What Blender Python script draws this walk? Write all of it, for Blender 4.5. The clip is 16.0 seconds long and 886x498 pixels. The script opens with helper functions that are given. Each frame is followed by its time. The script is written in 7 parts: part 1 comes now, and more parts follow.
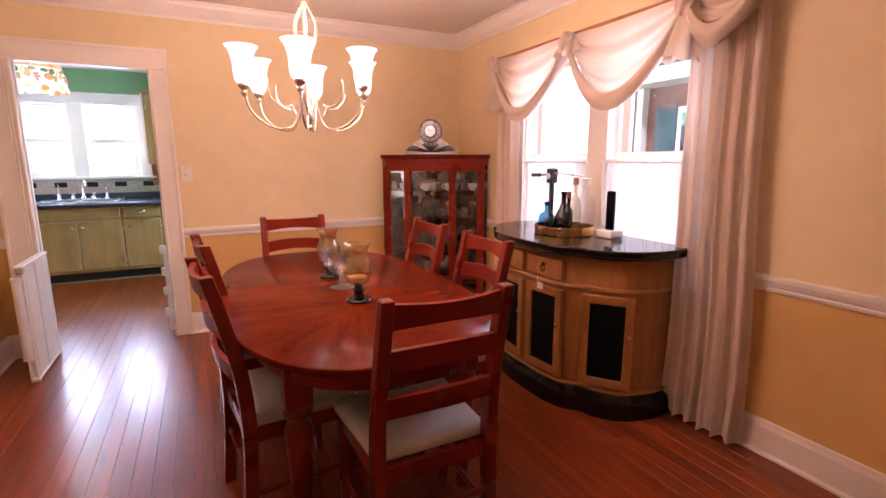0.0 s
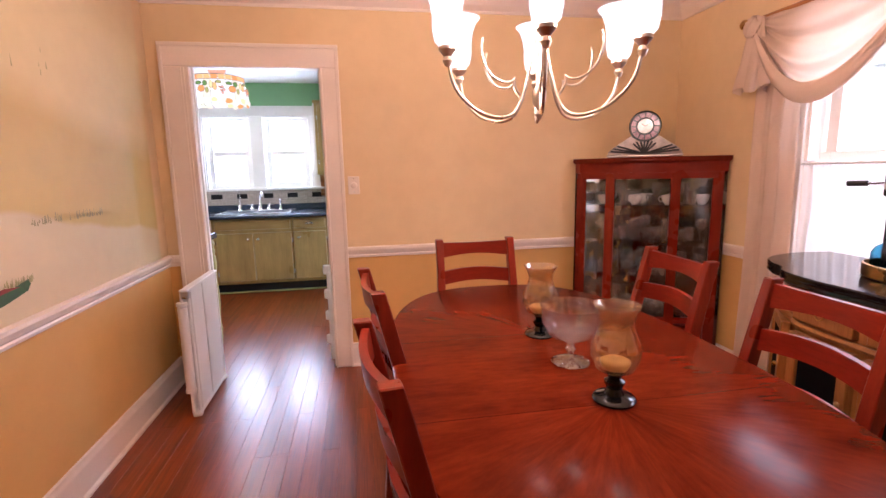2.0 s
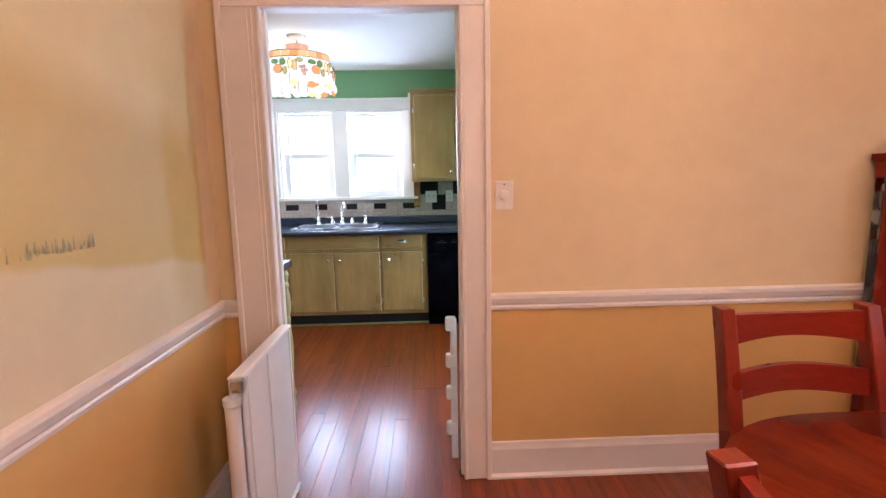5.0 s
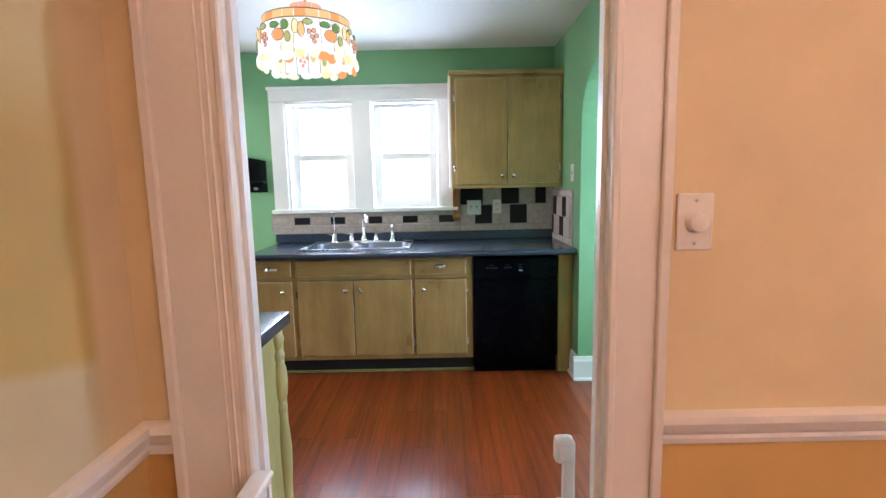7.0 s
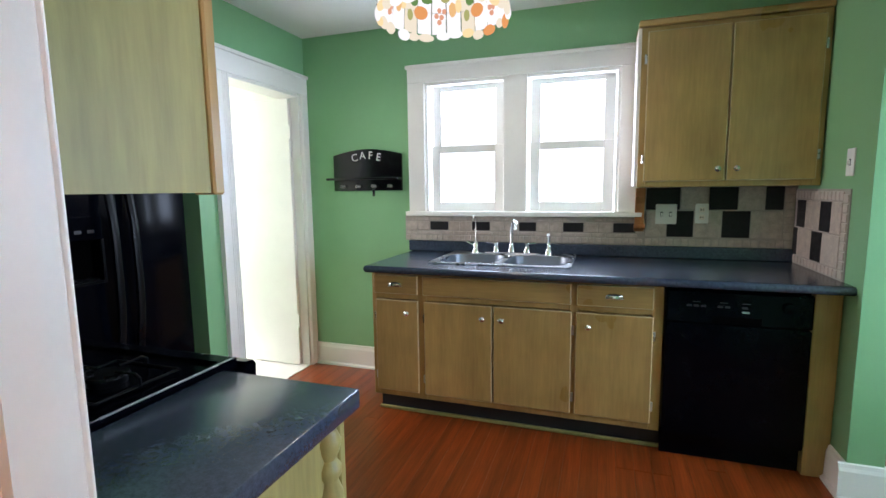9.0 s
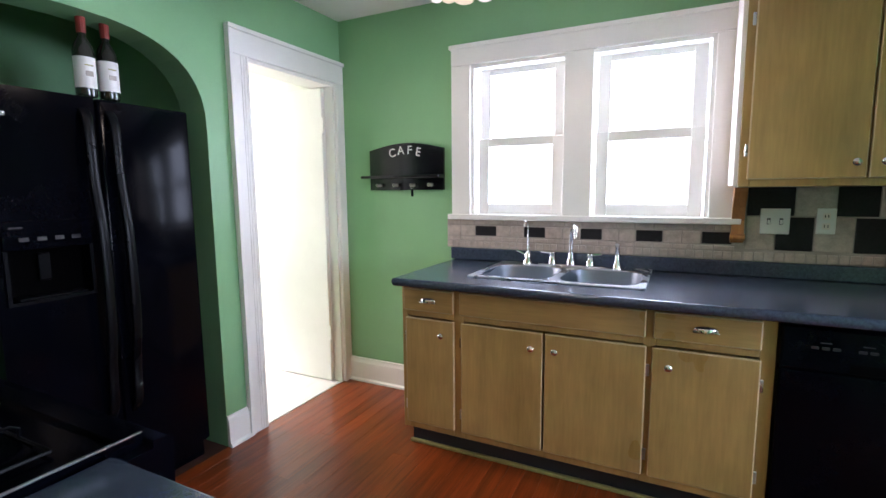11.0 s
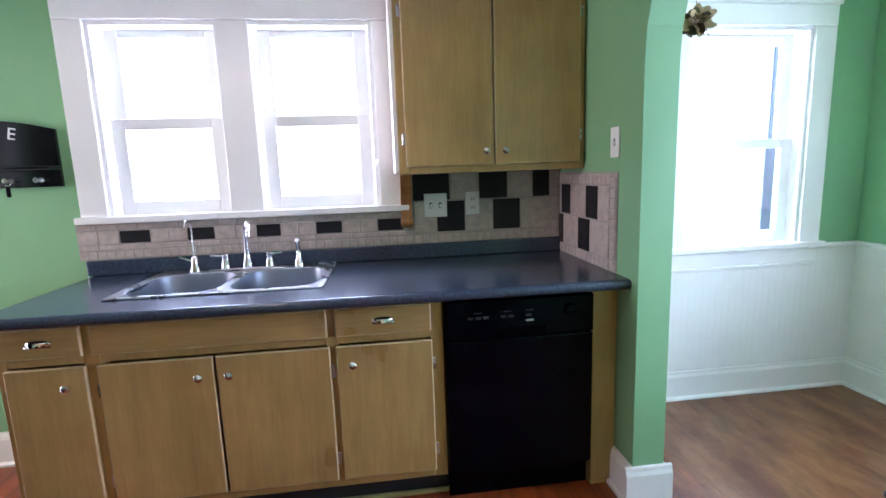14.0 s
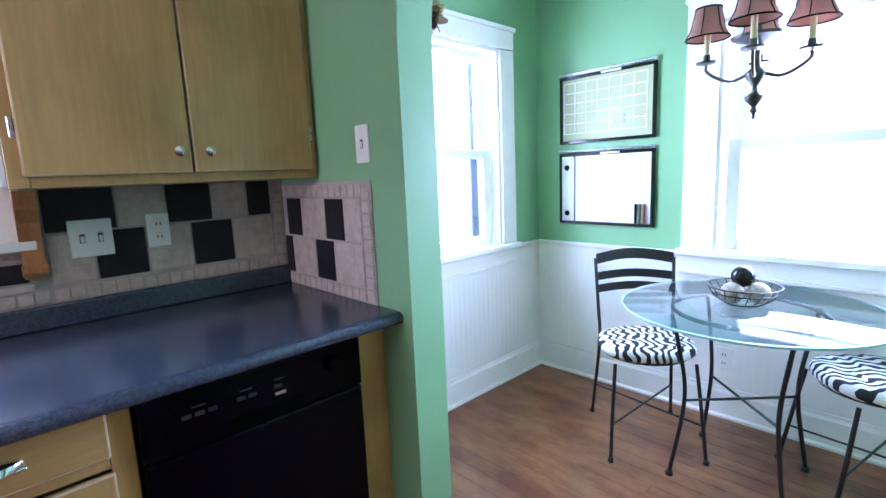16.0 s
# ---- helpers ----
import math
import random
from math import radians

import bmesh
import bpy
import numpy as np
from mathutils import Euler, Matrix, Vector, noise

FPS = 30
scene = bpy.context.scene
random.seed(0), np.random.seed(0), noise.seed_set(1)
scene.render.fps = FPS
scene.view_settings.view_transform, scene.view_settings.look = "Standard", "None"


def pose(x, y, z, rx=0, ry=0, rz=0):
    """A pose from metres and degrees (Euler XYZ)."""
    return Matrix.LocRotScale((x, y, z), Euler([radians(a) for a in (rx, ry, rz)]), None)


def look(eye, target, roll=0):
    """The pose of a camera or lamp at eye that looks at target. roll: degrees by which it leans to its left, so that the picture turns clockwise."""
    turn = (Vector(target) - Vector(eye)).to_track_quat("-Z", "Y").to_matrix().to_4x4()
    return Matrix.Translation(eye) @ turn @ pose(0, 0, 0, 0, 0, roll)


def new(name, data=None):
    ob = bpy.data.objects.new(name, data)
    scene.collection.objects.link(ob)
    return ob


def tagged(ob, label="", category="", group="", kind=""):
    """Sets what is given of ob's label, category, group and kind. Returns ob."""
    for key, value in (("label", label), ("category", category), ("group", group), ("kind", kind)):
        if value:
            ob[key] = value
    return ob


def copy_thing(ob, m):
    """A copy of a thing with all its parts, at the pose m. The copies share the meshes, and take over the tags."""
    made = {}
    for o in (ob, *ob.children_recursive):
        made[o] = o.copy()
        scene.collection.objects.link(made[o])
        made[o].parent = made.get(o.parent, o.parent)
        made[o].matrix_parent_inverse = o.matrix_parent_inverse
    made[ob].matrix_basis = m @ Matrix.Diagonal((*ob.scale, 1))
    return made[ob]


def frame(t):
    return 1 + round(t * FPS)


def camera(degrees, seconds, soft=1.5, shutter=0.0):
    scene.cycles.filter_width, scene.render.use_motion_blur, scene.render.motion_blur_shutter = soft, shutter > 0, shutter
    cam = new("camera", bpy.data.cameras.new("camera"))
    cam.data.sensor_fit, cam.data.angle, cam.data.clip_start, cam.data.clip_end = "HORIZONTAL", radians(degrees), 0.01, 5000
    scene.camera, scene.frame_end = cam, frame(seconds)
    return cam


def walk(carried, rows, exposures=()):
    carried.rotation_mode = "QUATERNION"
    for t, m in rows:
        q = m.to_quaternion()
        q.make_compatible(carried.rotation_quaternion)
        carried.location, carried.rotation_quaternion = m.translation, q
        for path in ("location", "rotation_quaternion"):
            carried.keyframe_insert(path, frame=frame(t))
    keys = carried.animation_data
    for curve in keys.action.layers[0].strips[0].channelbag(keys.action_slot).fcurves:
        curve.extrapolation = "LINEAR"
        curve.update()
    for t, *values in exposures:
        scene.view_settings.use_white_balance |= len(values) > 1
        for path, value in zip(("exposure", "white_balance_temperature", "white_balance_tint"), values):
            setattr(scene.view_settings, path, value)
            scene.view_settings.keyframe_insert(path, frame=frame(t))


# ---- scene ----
cam = camera(85.5, 16.0)
PATH = [
    (0, (0.567, -0.067, 1.37), (1.447, 1.692, 1.007), -0.1),
    (0.5, (0.597, 0.163, 1.376), (1.305, 2.002, 1.031), 0.2),
    (1, (0.555, 0.387, 1.384), (1.136, 2.273, 1.061), -0.1),
    (1.5, (0.541, 0.602, 1.366), (0.973, 2.53, 1.056), -0.9),
    (2, (0.52, 0.834, 1.369), (0.846, 2.78, 1.041), -1.2),
    (2.5, (0.498, 1.029, 1.36), (0.758, 2.985, 1.035), -1.3),
    (3, (0.383, 1.251, 1.35), (0.658, 3.205, 1.022), -1.1),
    (3.5, (0.313, 1.459, 1.358), (0.549, 3.417, 1.028), -1.3),
    (4, (0.295, 1.694, 1.353), (0.412, 3.664, 1.026), -1.4),
    (4.5, (0.228, 1.905, 1.342), (0.304, 3.88, 1.038), -1.2),
    (7, (-0.053, 3.14, 1.362), (-0.057, 5.123, 1.099), -1.2),
    (7.5, (-0.046, 3.346, 1.367), (-0.207, 5.322, 1.107), -0.8),
    (8, (-0.022, 3.543, 1.363), (-0.372, 5.495, 1.107), -0.7),
    (8.5, (-0.103, 3.828, 1.346), (-0.562, 5.757, 1.094), -0.4),
    (9, (-0.136, 3.992, 1.335), (-0.775, 5.871, 1.09), -0.7),
    (9.5, (-0.133, 4.138, 1.34), (-0.997, 5.925, 1.094), -1.1),
    (12, (-0.223, 4.533, 1.33), (-1.101, 6.313, 1.087), -0.4),
    (12.5, (-0.22, 4.54, 1.329), (-0.839, 6.424, 1.076), -0.5),
    (13, (-0.171, 4.57, 1.321), (-0.501, 6.524, 1.049), -0.9),
    (13.5, (-0.108, 4.636, 1.33), (-0.152, 6.612, 1.025), -1.6),
    (14, (-0.062, 4.715, 1.341), (0.179, 6.675, 1.023), -2.0),
    (14.5, (-0.009, 4.812, 1.345), (0.485, 6.72, 1.008), -2.0),
    (15, (-0.068, 4.972, 1.347), (0.802, 6.743, 1.018), -1.1),
    (15.5, (-0.083, 5.096, 1.338), (1.067, 6.705, 1.039), -1.8),
    (16, (-0.03, 5.251, 1.328), (1.328, 6.686, 1.019), -2.5),
]
walk(cam, [(t, look(eye, target, roll)) for t, eye, target, roll in PATH], exposures=[(0.0, 0.76, 5750, 30), (2.0, 0.70, 5720, 29), (4.5, 0.70, 5530, 23), (7.0, 0.63, 5620, 18), (8.5, 0.33, 5800, 16), (9.5, 0.27, 5900, 20), (12.0, 0.42, 6000, 29), (13.0, 0.53, 5950, 31), (14.5, 0.47, 5350, 32), (16.0, 0.54, 5200, 37)])

# ---- world and large lights ----
world = bpy.data.worlds.new("world")
scene.world = world
world.use_nodes = True
wn = world.node_tree.nodes
sky = wn.new("ShaderNodeTexSky")
sky.sky_type, sky.sun_disc = "NISHITA", False
sky.sun_elevation, sky.sun_rotation = radians(48), radians(225)
world.node_tree.links.new(sky.outputs[0], wn["Background"].inputs[0])
wn["Background"].inputs[1].default_value = 0.12


def lamp(name, kind, m, power, colour, size=0.1, size_y=None):
    d = bpy.data.lights.new(name, kind)
    d.energy, d.color = power, colour
    if kind == "AREA":
        d.shape, d.size, d.size_y = "RECTANGLE", size, size_y or size
    elif kind == "POINT":
        d.shadow_soft_size = size
    elif kind == "SUN":
        d.angle = size
    ob = new(name, d)
    ob.matrix_world = m
    return ob


DAY = (0.74, 0.87, 1.0)
WARM = (1.0, 0.68, 0.47)
lamp("sun", "SUN", pose(0, 0, 6, 42, 0, -45), 2.5, (1.0, 0.95, 0.86), radians(0.5))
lamp("kitchen_window_daylight", "AREA", look((-0.71, 7.5, 1.66), (-0.71, 4, 1.1)), 95, DAY, 1.6, 1.1)
lamp("nook_window_daylight", "AREA", look((1.9, 7.5, 1.5), (1.9, 4, 1.0)), 90, DAY, 1.0, 1.4)
lamp("nook_side_window_daylight", "AREA", look((3.0, 5.45, 1.5), (0, 5.45, 0.9)), 145, DAY, 1.6, 1.4)
lamp("dining_window_daylight", "AREA", look((3.3, 2.3, 1.5), (0, 2.3, 0.9)), 56, (0.92, 0.95, 1.0), 1.9, 1.5)
# added lamp to brighten the porch; its source is unseen, no window is built
lamp("porch_added_daylight", "AREA", look((-4.2, 6.45, 1.5), (-2.6, 7.0, 1.1)), 50, (1.0, 0.90, 0.78), 0.5, 1.7)

# ---- materials ----
MATS = {}


def nodes_of(name):
    m = bpy.data.materials.new(name)
    m.use_nodes = True
    t = m.node_tree
    return m, t, t.nodes["Principled BSDF"]


def mixed(t, fac, a, b, blend="MIX"):
    n = t.nodes.new("ShaderNodeMix")
    n.data_type, n.blend_type = "RGBA", blend
    for sock, v in ((n.inputs[0], fac), (n.inputs[6], a), (n.inputs[7], b)):
        if hasattr(v, "links"):
            t.links.new(v, sock)
        elif isinstance(v, (tuple, list)):
            sock.default_value = (*v[:3], 1)
        else:
            sock.default_value = v
    return n.outputs[2]


def coords(t, stretch=(1, 1, 1), world_space=False):
    n = t.nodes.new("ShaderNodeMapping")
    n.inputs["Scale"].default_value = stretch
    if world_space:
        t.links.new(t.nodes.new("ShaderNodeNewGeometry").outputs["Position"], n.inputs[0])
    else:
        c = t.nodes.new("ShaderNodeTexCoord")
        t.links.new(c.outputs["Object"], n.inputs[0])
    return n.outputs[0]


def noise_of(t, vec, scale, detail=4, rough=0.55, lo=0.3, hi=0.7):
    n = t.nodes.new("ShaderNodeTexNoise")
    n.inputs["Scale"].default_value, n.inputs["Detail"].default_value, n.inputs["Roughness"].default_value = scale, detail, rough
    t.links.new(vec, n.inputs["Vector"])
    r = t.nodes.new("ShaderNodeMapRange")
    r.inputs[1].default_value, r.inputs[2].default_value = lo, hi
    t.links.new(n.outputs[0], r.inputs[0])
    return r.outputs[0]


def bumped(t, b, height, strength, distance=0.002):
    n = t.nodes.new("ShaderNodeBump")
    n.inputs["Strength"].default_value, n.inputs["Distance"].default_value = strength, distance
    t.links.new(height, n.inputs["Height"])
    t.links.new(n.outputs[0], b.inputs["Normal"])


def plain(name, col, rough=0.5, metal=0.0, var=0.12, scale=5, fine=70, bump=0.08, coat=0.0, stretch=(1, 1, 1), spec=0.5, world_space=False, uneven=0.18):
    """A painted, cast or moulded surface: broad blotches, fine grain, slight relief and uneven gloss."""
    m, t, b = nodes_of(name)
    v = coords(t, stretch, world_space)
    big, small = noise_of(t, v, scale), noise_of(t, v, fine, 3)
    dark = tuple(c * (1 - var) for c in col)
    lite = tuple(min(1, c * (1 + var * 0.5)) for c in col)
    c1 = mixed(t, big, dark, lite)
    c2 = mixed(t, var * 0.8, c1, mixed(t, small, tuple(c * 0.6 for c in col), lite))
    t.links.new(c2, b.inputs["Base Color"])
    rr = t.nodes.new("ShaderNodeMapRange")
    rr.inputs[3].default_value, rr.inputs[4].default_value = max(0.02, rough * (1 - uneven)), min(1, rough * (1 + uneven))
    t.links.new(big, rr.inputs[0])
    t.links.new(rr.outputs[0], b.inputs["Roughness"])
    b.inputs["Metallic"].default_value = metal
    b.inputs["Specular IOR Level"].default_value = spec
    b.inputs["Coat Weight"].default_value = coat
    b.inputs["Coat Roughness"].default_value = 0.08
    if bump:
        bumped(t, b, small, bump)
    MATS[name] = m
    return m


def wood(name, dark, light, rough=0.3, coat=0.3, stretch=(14, 1.0, 14), scale=2.2, random_tone=0.0, grain=0.5, blotch=0.22, bump=0.06, coat_rough=0.12, world_space=False, worn=False, spec=0.5):
    """Wood with long grain: the axis with the small stretch runs along it."""
    m, t, b = nodes_of(name)
    v = coords(t, stretch, world_space)
    if random_tone:
        info = t.nodes.new("ShaderNodeObjectInfo")
        off = t.nodes.new("ShaderNodeVectorMath")
        off.operation = "MULTIPLY_ADD"
        t.links.new(info.outputs["Random"], off.inputs[0])
        off.inputs[1].default_value = (37, 91, 53)
        t.links.new(v, off.inputs[2])
        v = off.outputs[0]
    g = noise_of(t, v, scale, 6, 0.62, 0.28, 0.72)
    f = noise_of(t, v, scale * 7, 3, 0.5, 0.35, 0.7)
    blot = noise_of(t, coords(t, (1, 1, 1), world_space or random_tone > 0), 2.3, 3)
    b.inputs["Specular IOR Level"].default_value = spec
    c = mixed(t, g, dark, light)
    c = mixed(t, grain * 0.5, c, mixed(t, f, tuple(x * 0.55 for x in dark), light))
    c = mixed(t, blotch, c, mixed(t, blot, tuple(x * 0.7 for x in dark), tuple(min(1, x * 1.25) for x in light)))
    if random_tone:
        r = t.nodes.new("ShaderNodeMapRange")
        r.inputs[3].default_value, r.inputs[4].default_value = 1 - random_tone, 1 + random_tone
        t.links.new(info.outputs["Random"], r.inputs[0])
        h = t.nodes.new("ShaderNodeHueSaturation")
        t.links.new(r.outputs[0], h.inputs["Value"])
        t.links.new(c, h.inputs["Color"])
        c = h.outputs[0]
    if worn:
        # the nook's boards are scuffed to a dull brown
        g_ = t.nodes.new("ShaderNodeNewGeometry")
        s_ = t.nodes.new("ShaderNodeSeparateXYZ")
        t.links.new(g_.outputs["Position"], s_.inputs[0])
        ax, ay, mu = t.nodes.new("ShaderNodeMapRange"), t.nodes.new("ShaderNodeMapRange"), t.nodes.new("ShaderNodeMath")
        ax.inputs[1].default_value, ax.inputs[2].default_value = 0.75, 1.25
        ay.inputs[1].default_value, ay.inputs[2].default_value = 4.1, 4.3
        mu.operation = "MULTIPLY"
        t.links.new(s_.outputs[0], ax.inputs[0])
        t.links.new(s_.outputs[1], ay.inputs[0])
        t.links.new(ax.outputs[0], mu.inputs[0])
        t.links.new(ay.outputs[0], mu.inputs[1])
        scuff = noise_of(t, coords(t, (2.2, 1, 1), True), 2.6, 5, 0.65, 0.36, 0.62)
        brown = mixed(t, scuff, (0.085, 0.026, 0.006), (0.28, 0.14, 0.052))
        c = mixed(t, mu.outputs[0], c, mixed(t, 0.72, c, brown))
    t.links.new(c, b.inputs["Base Color"])
    rr = t.nodes.new("ShaderNodeMapRange")
    rr.inputs[3].default_value, rr.inputs[4].default_value = rough * (1 - blotch), rough * (1 + blotch)
    t.links.new(blot, rr.inputs[0])
    t.links.new(rr.outputs[0], b.inputs["Roughness"])
    b.inputs["Coat Weight"].default_value, b.inputs["Coat Roughness"].default_value = coat, coat_rough
    bumped(t, b, f, bump, 0.001)
    MATS[name] = m
    return m


def glass(name, tint=(1, 1, 1), rough=0.0, clear=0.9, gloss=0.03, edge=0.05, haze=0.0, haze_col=(1, 1, 1)):
    """Thin clear glass: mostly see-through, with a sharp reflection that grows at a slant."""
    m, t, b = nodes_of(name)
    out = t.nodes["Material Output"]
    tr, gl, mx = t.nodes.new("ShaderNodeBsdfTransparent"), t.nodes.new("ShaderNodeBsdfGlossy"), t.nodes.new("ShaderNodeMixShader")
    fr = t.nodes.new("ShaderNodeLayerWeight")
    fr.inputs[0].default_value = 0.5
    pw, ma = t.nodes.new("ShaderNodeMath"), t.nodes.new("ShaderNodeMath")
    pw.operation, ma.operation = "POWER", "MULTIPLY_ADD"
    pw.inputs[1].default_value, ma.inputs[1].default_value, ma.inputs[2].default_value = 4.0, 0.7, edge
    t.links.new(fr.outputs["Facing"], pw.inputs[0])
    t.links.new(pw.outputs[0], ma.inputs[0])
    tr.inputs[0].default_value = (*[c * clear for c in tint], 1)
    gl.inputs["Roughness"].default_value = rough + gloss
    t.links.new(ma.outputs[0], mx.inputs[0])
    t.links.new(tr.outputs[0], mx.inputs[1])
    t.links.new(gl.outputs[0], mx.inputs[2])
    last = mx.outputs[0]
    if haze:
        df, m2 = t.nodes.new("ShaderNodeBsdfTranslucent"), t.nodes.new("ShaderNodeMixShader")
        d2, m3 = t.nodes.new("ShaderNodeBsdfDiffuse"), t.nodes.new("ShaderNodeMixShader")
        df.inputs[0].default_value = d2.inputs[0].default_value = (*haze_col, 1)
        m3.inputs[0].default_value, m2.inputs[0].default_value = 0.5, haze
        t.links.new(df.outputs[0], m3.inputs[1])
        t.links.new(d2.outputs[0], m3.inputs[2])
        t.links.new(last, m2.inputs[1])
        t.links.new(m3.outputs[0], m2.inputs[2])
        last = m2.outputs[0]
    t.links.new(last, out.inputs[0])
    MATS[name] = m
    return m


def glow(name, col, power, clear=0.0):
    m, t, b = nodes_of(name)
    e, out = t.nodes.new("ShaderNodeEmission"), t.nodes["Material Output"]
    e.inputs[0].default_value, e.inputs[1].default_value = (*col, 1), power
    last = e.outputs[0]
    if clear:
        tr, mx = t.nodes.new("ShaderNodeBsdfTransparent"), t.nodes.new("ShaderNodeMixShader")
        mx.inputs[0].default_value = clear
        t.links.new(last, mx.inputs[1])
        t.links.new(tr.outputs[0], mx.inputs[2])
        last = mx.outputs[0]
    t.links.new(last, out.inputs[0])
    MATS[name] = m
    return m


def cloth(name, col, see=0.3, rough=0.9, weave=260):
    """Thin woven cloth that lets part of the light through."""
    m, t, b = nodes_of(name)
    v = coords(t, (1, 1, 1), True)
    w, big = noise_of(t, v, weave, 2), noise_of(t, v, 4, 3)
    c = mixed(t, big, tuple(x * 0.9 for x in col), col)
    c = mixed(t, 0.15, c, mixed(t, w, tuple(x * 0.6 for x in col), col))
    t.links.new(c, b.inputs["Base Color"])
    b.inputs["Roughness"].default_value = rough
    b.inputs["Specular IOR Level"].default_value = 0.1
    tl, mx, out = t.nodes.new("ShaderNodeBsdfTranslucent"), t.nodes.new("ShaderNodeMixShader"), t.nodes["Material Output"]
    t.links.new(c, tl.inputs[0])
    mx.inputs[0].default_value = see
    t.links.new(b.outputs[0], mx.inputs[1])
    t.links.new(tl.outputs[0], mx.inputs[2])
    t.links.new(mx.outputs[0], out.inputs[0])
    bumped(t, b, w, 0.15, 0.0006)
    MATS[name] = m
    return m


def two_tone(name, low, high, z, mural=False):
    """House paint in two colours that meet behind the chair rail; broad sponged blotches."""
    m, t, b = nodes_of(name)
    g = t.nodes.new("ShaderNodeNewGeometry")
    s = t.nodes.new("ShaderNodeSeparateXYZ")
    t.links.new(g.outputs["Position"], s.inputs[0])
    st = t.nodes.new("ShaderNodeMath")
    st.operation = "GREATER_THAN"
    st.inputs[1].default_value = z
    t.links.new(s.outputs[2], st.inputs[0])
    v = coords(t, (1, 1, 1), True)
    n1, n2, n3 = noise_of(t, v, 1.6, 4), noise_of(t, v, 9, 4), noise_of(t, v, 160, 2)
    top = high
    if mural:
        # soft painted bands of meadow above the rail
        band = t.nodes.new("ShaderNodeMath")
        band.operation = "MULTIPLY_ADD"
        t.links.new(n1, band.inputs[0])
        band.inputs[1].default_value = 0.05
        slope = t.nodes.new("ShaderNodeMath")
        slope.operation = "MULTIPLY_ADD"
        slope.inputs[1].default_value = 0.165
        t.links.new(s.outputs[1], slope.inputs[0])
        lift = t.nodes.new("ShaderNodeMath")
        lift.operation = "ADD"
        lift.inputs[1].default_value = -0.165 * 3.9
        t.links.new(s.outputs[2], lift.inputs[0])
        t.links.new(lift.outputs[0], slope.inputs[2])
        t.links.new(slope.outputs[0], band.inputs[2])
        r = t.nodes.new("ShaderNodeValToRGB")
        cr = r.color_ramp
        sc = t.nodes.new("ShaderNodeMapRange")
        sc.inputs[1].default_value, sc.inputs[2].default_value = 0.8, 2.5
        t.links.new(band.outputs[0], sc.inputs[0])
        t.links.new(sc.outputs[0], r.inputs[0])
        cr.elements[0].position, cr.elements[0].color = 0.0, (0.70, 0.60, 0.40, 1)
        cr.elements[1].position, cr.elements[1].color = 1.0, (0.80, 0.66, 0.44, 1)
        for p, c in ((0.155, (0.68, 0.60, 0.37)), (0.170, (0.61, 0.48, 0.17)), (0.40, (0.62, 0.47, 0.18)), (0.49, (0.73, 0.61, 0.33)), (0.75, (0.77, 0.65, 0.38))):
            e = cr.elements.new(p)
            e.color = (*c, 1)
        # towards the doorway the meadow ends in the plain wall paint
        end = t.nodes.new("ShaderNodeMapRange")
        end.inputs[1].default_value, end.inputs[2].default_value = 4.02, 4.05
        t.links.new(s.outputs[1], end.inputs[0])
        top = mixed(t, end.outputs[0], r.outputs[0], high)
    a = mixed(t, st.outputs[0], low, top)
    a = mixed(t, 0.28, a, mixed(t, n1, a, mixed(t, 1.0, a, (0.80, 0.72, 0.62), "MULTIPLY")))
    a = mixed(t, 0.18, a, mixed(t, n2, mixed(t, 1.0, a, (0.75, 0.72, 0.66), "MULTIPLY"), a))
    t.links.new(a, b.inputs["Base Color"])
    b.inputs["Roughness"].default_value = 0.55
    b.inputs["Specular IOR Level"].default_value = 0.3
    bumped(t, b, n3, 0.1, 0.001)
    MATS[name] = m
    return m


def speckled(name, col, rough):
    """Laminate printed with fine stone-like flecks over cloudy patches."""
    m, t, b = nodes_of(name)
    v = coords(t, (1, 1, 1), True)
    fleck, cloud, tiny = noise_of(t, v, 100, 3, 0.7, 0.34, 0.66), noise_of(t, v, 9, 3, 0.6), noise_of(t, v, 330, 2, 0.5, 0.35, 0.68)
    c = mixed(t, fleck, tuple(x * 0.55 for x in col), tuple(x * 1.65 for x in col))
    c = mixed(t, 0.35, c, mixed(t, tiny, tuple(x * 0.5 for x in col), tuple(x * 1.9 for x in col)))
    c = mixed(t, 0.12, c, mixed(t, cloud, tuple(x * 0.6 for x in col), tuple(x * 1.4 for x in col)))
    t.links.new(c, b.inputs["Base Color"])
    b.inputs["Roughness"].default_value = rough
    b.inputs["Coat Weight"].default_value, b.inputs["Coat Roughness"].default_value = 0.25, 0.16
    MATS[name] = m
    return m


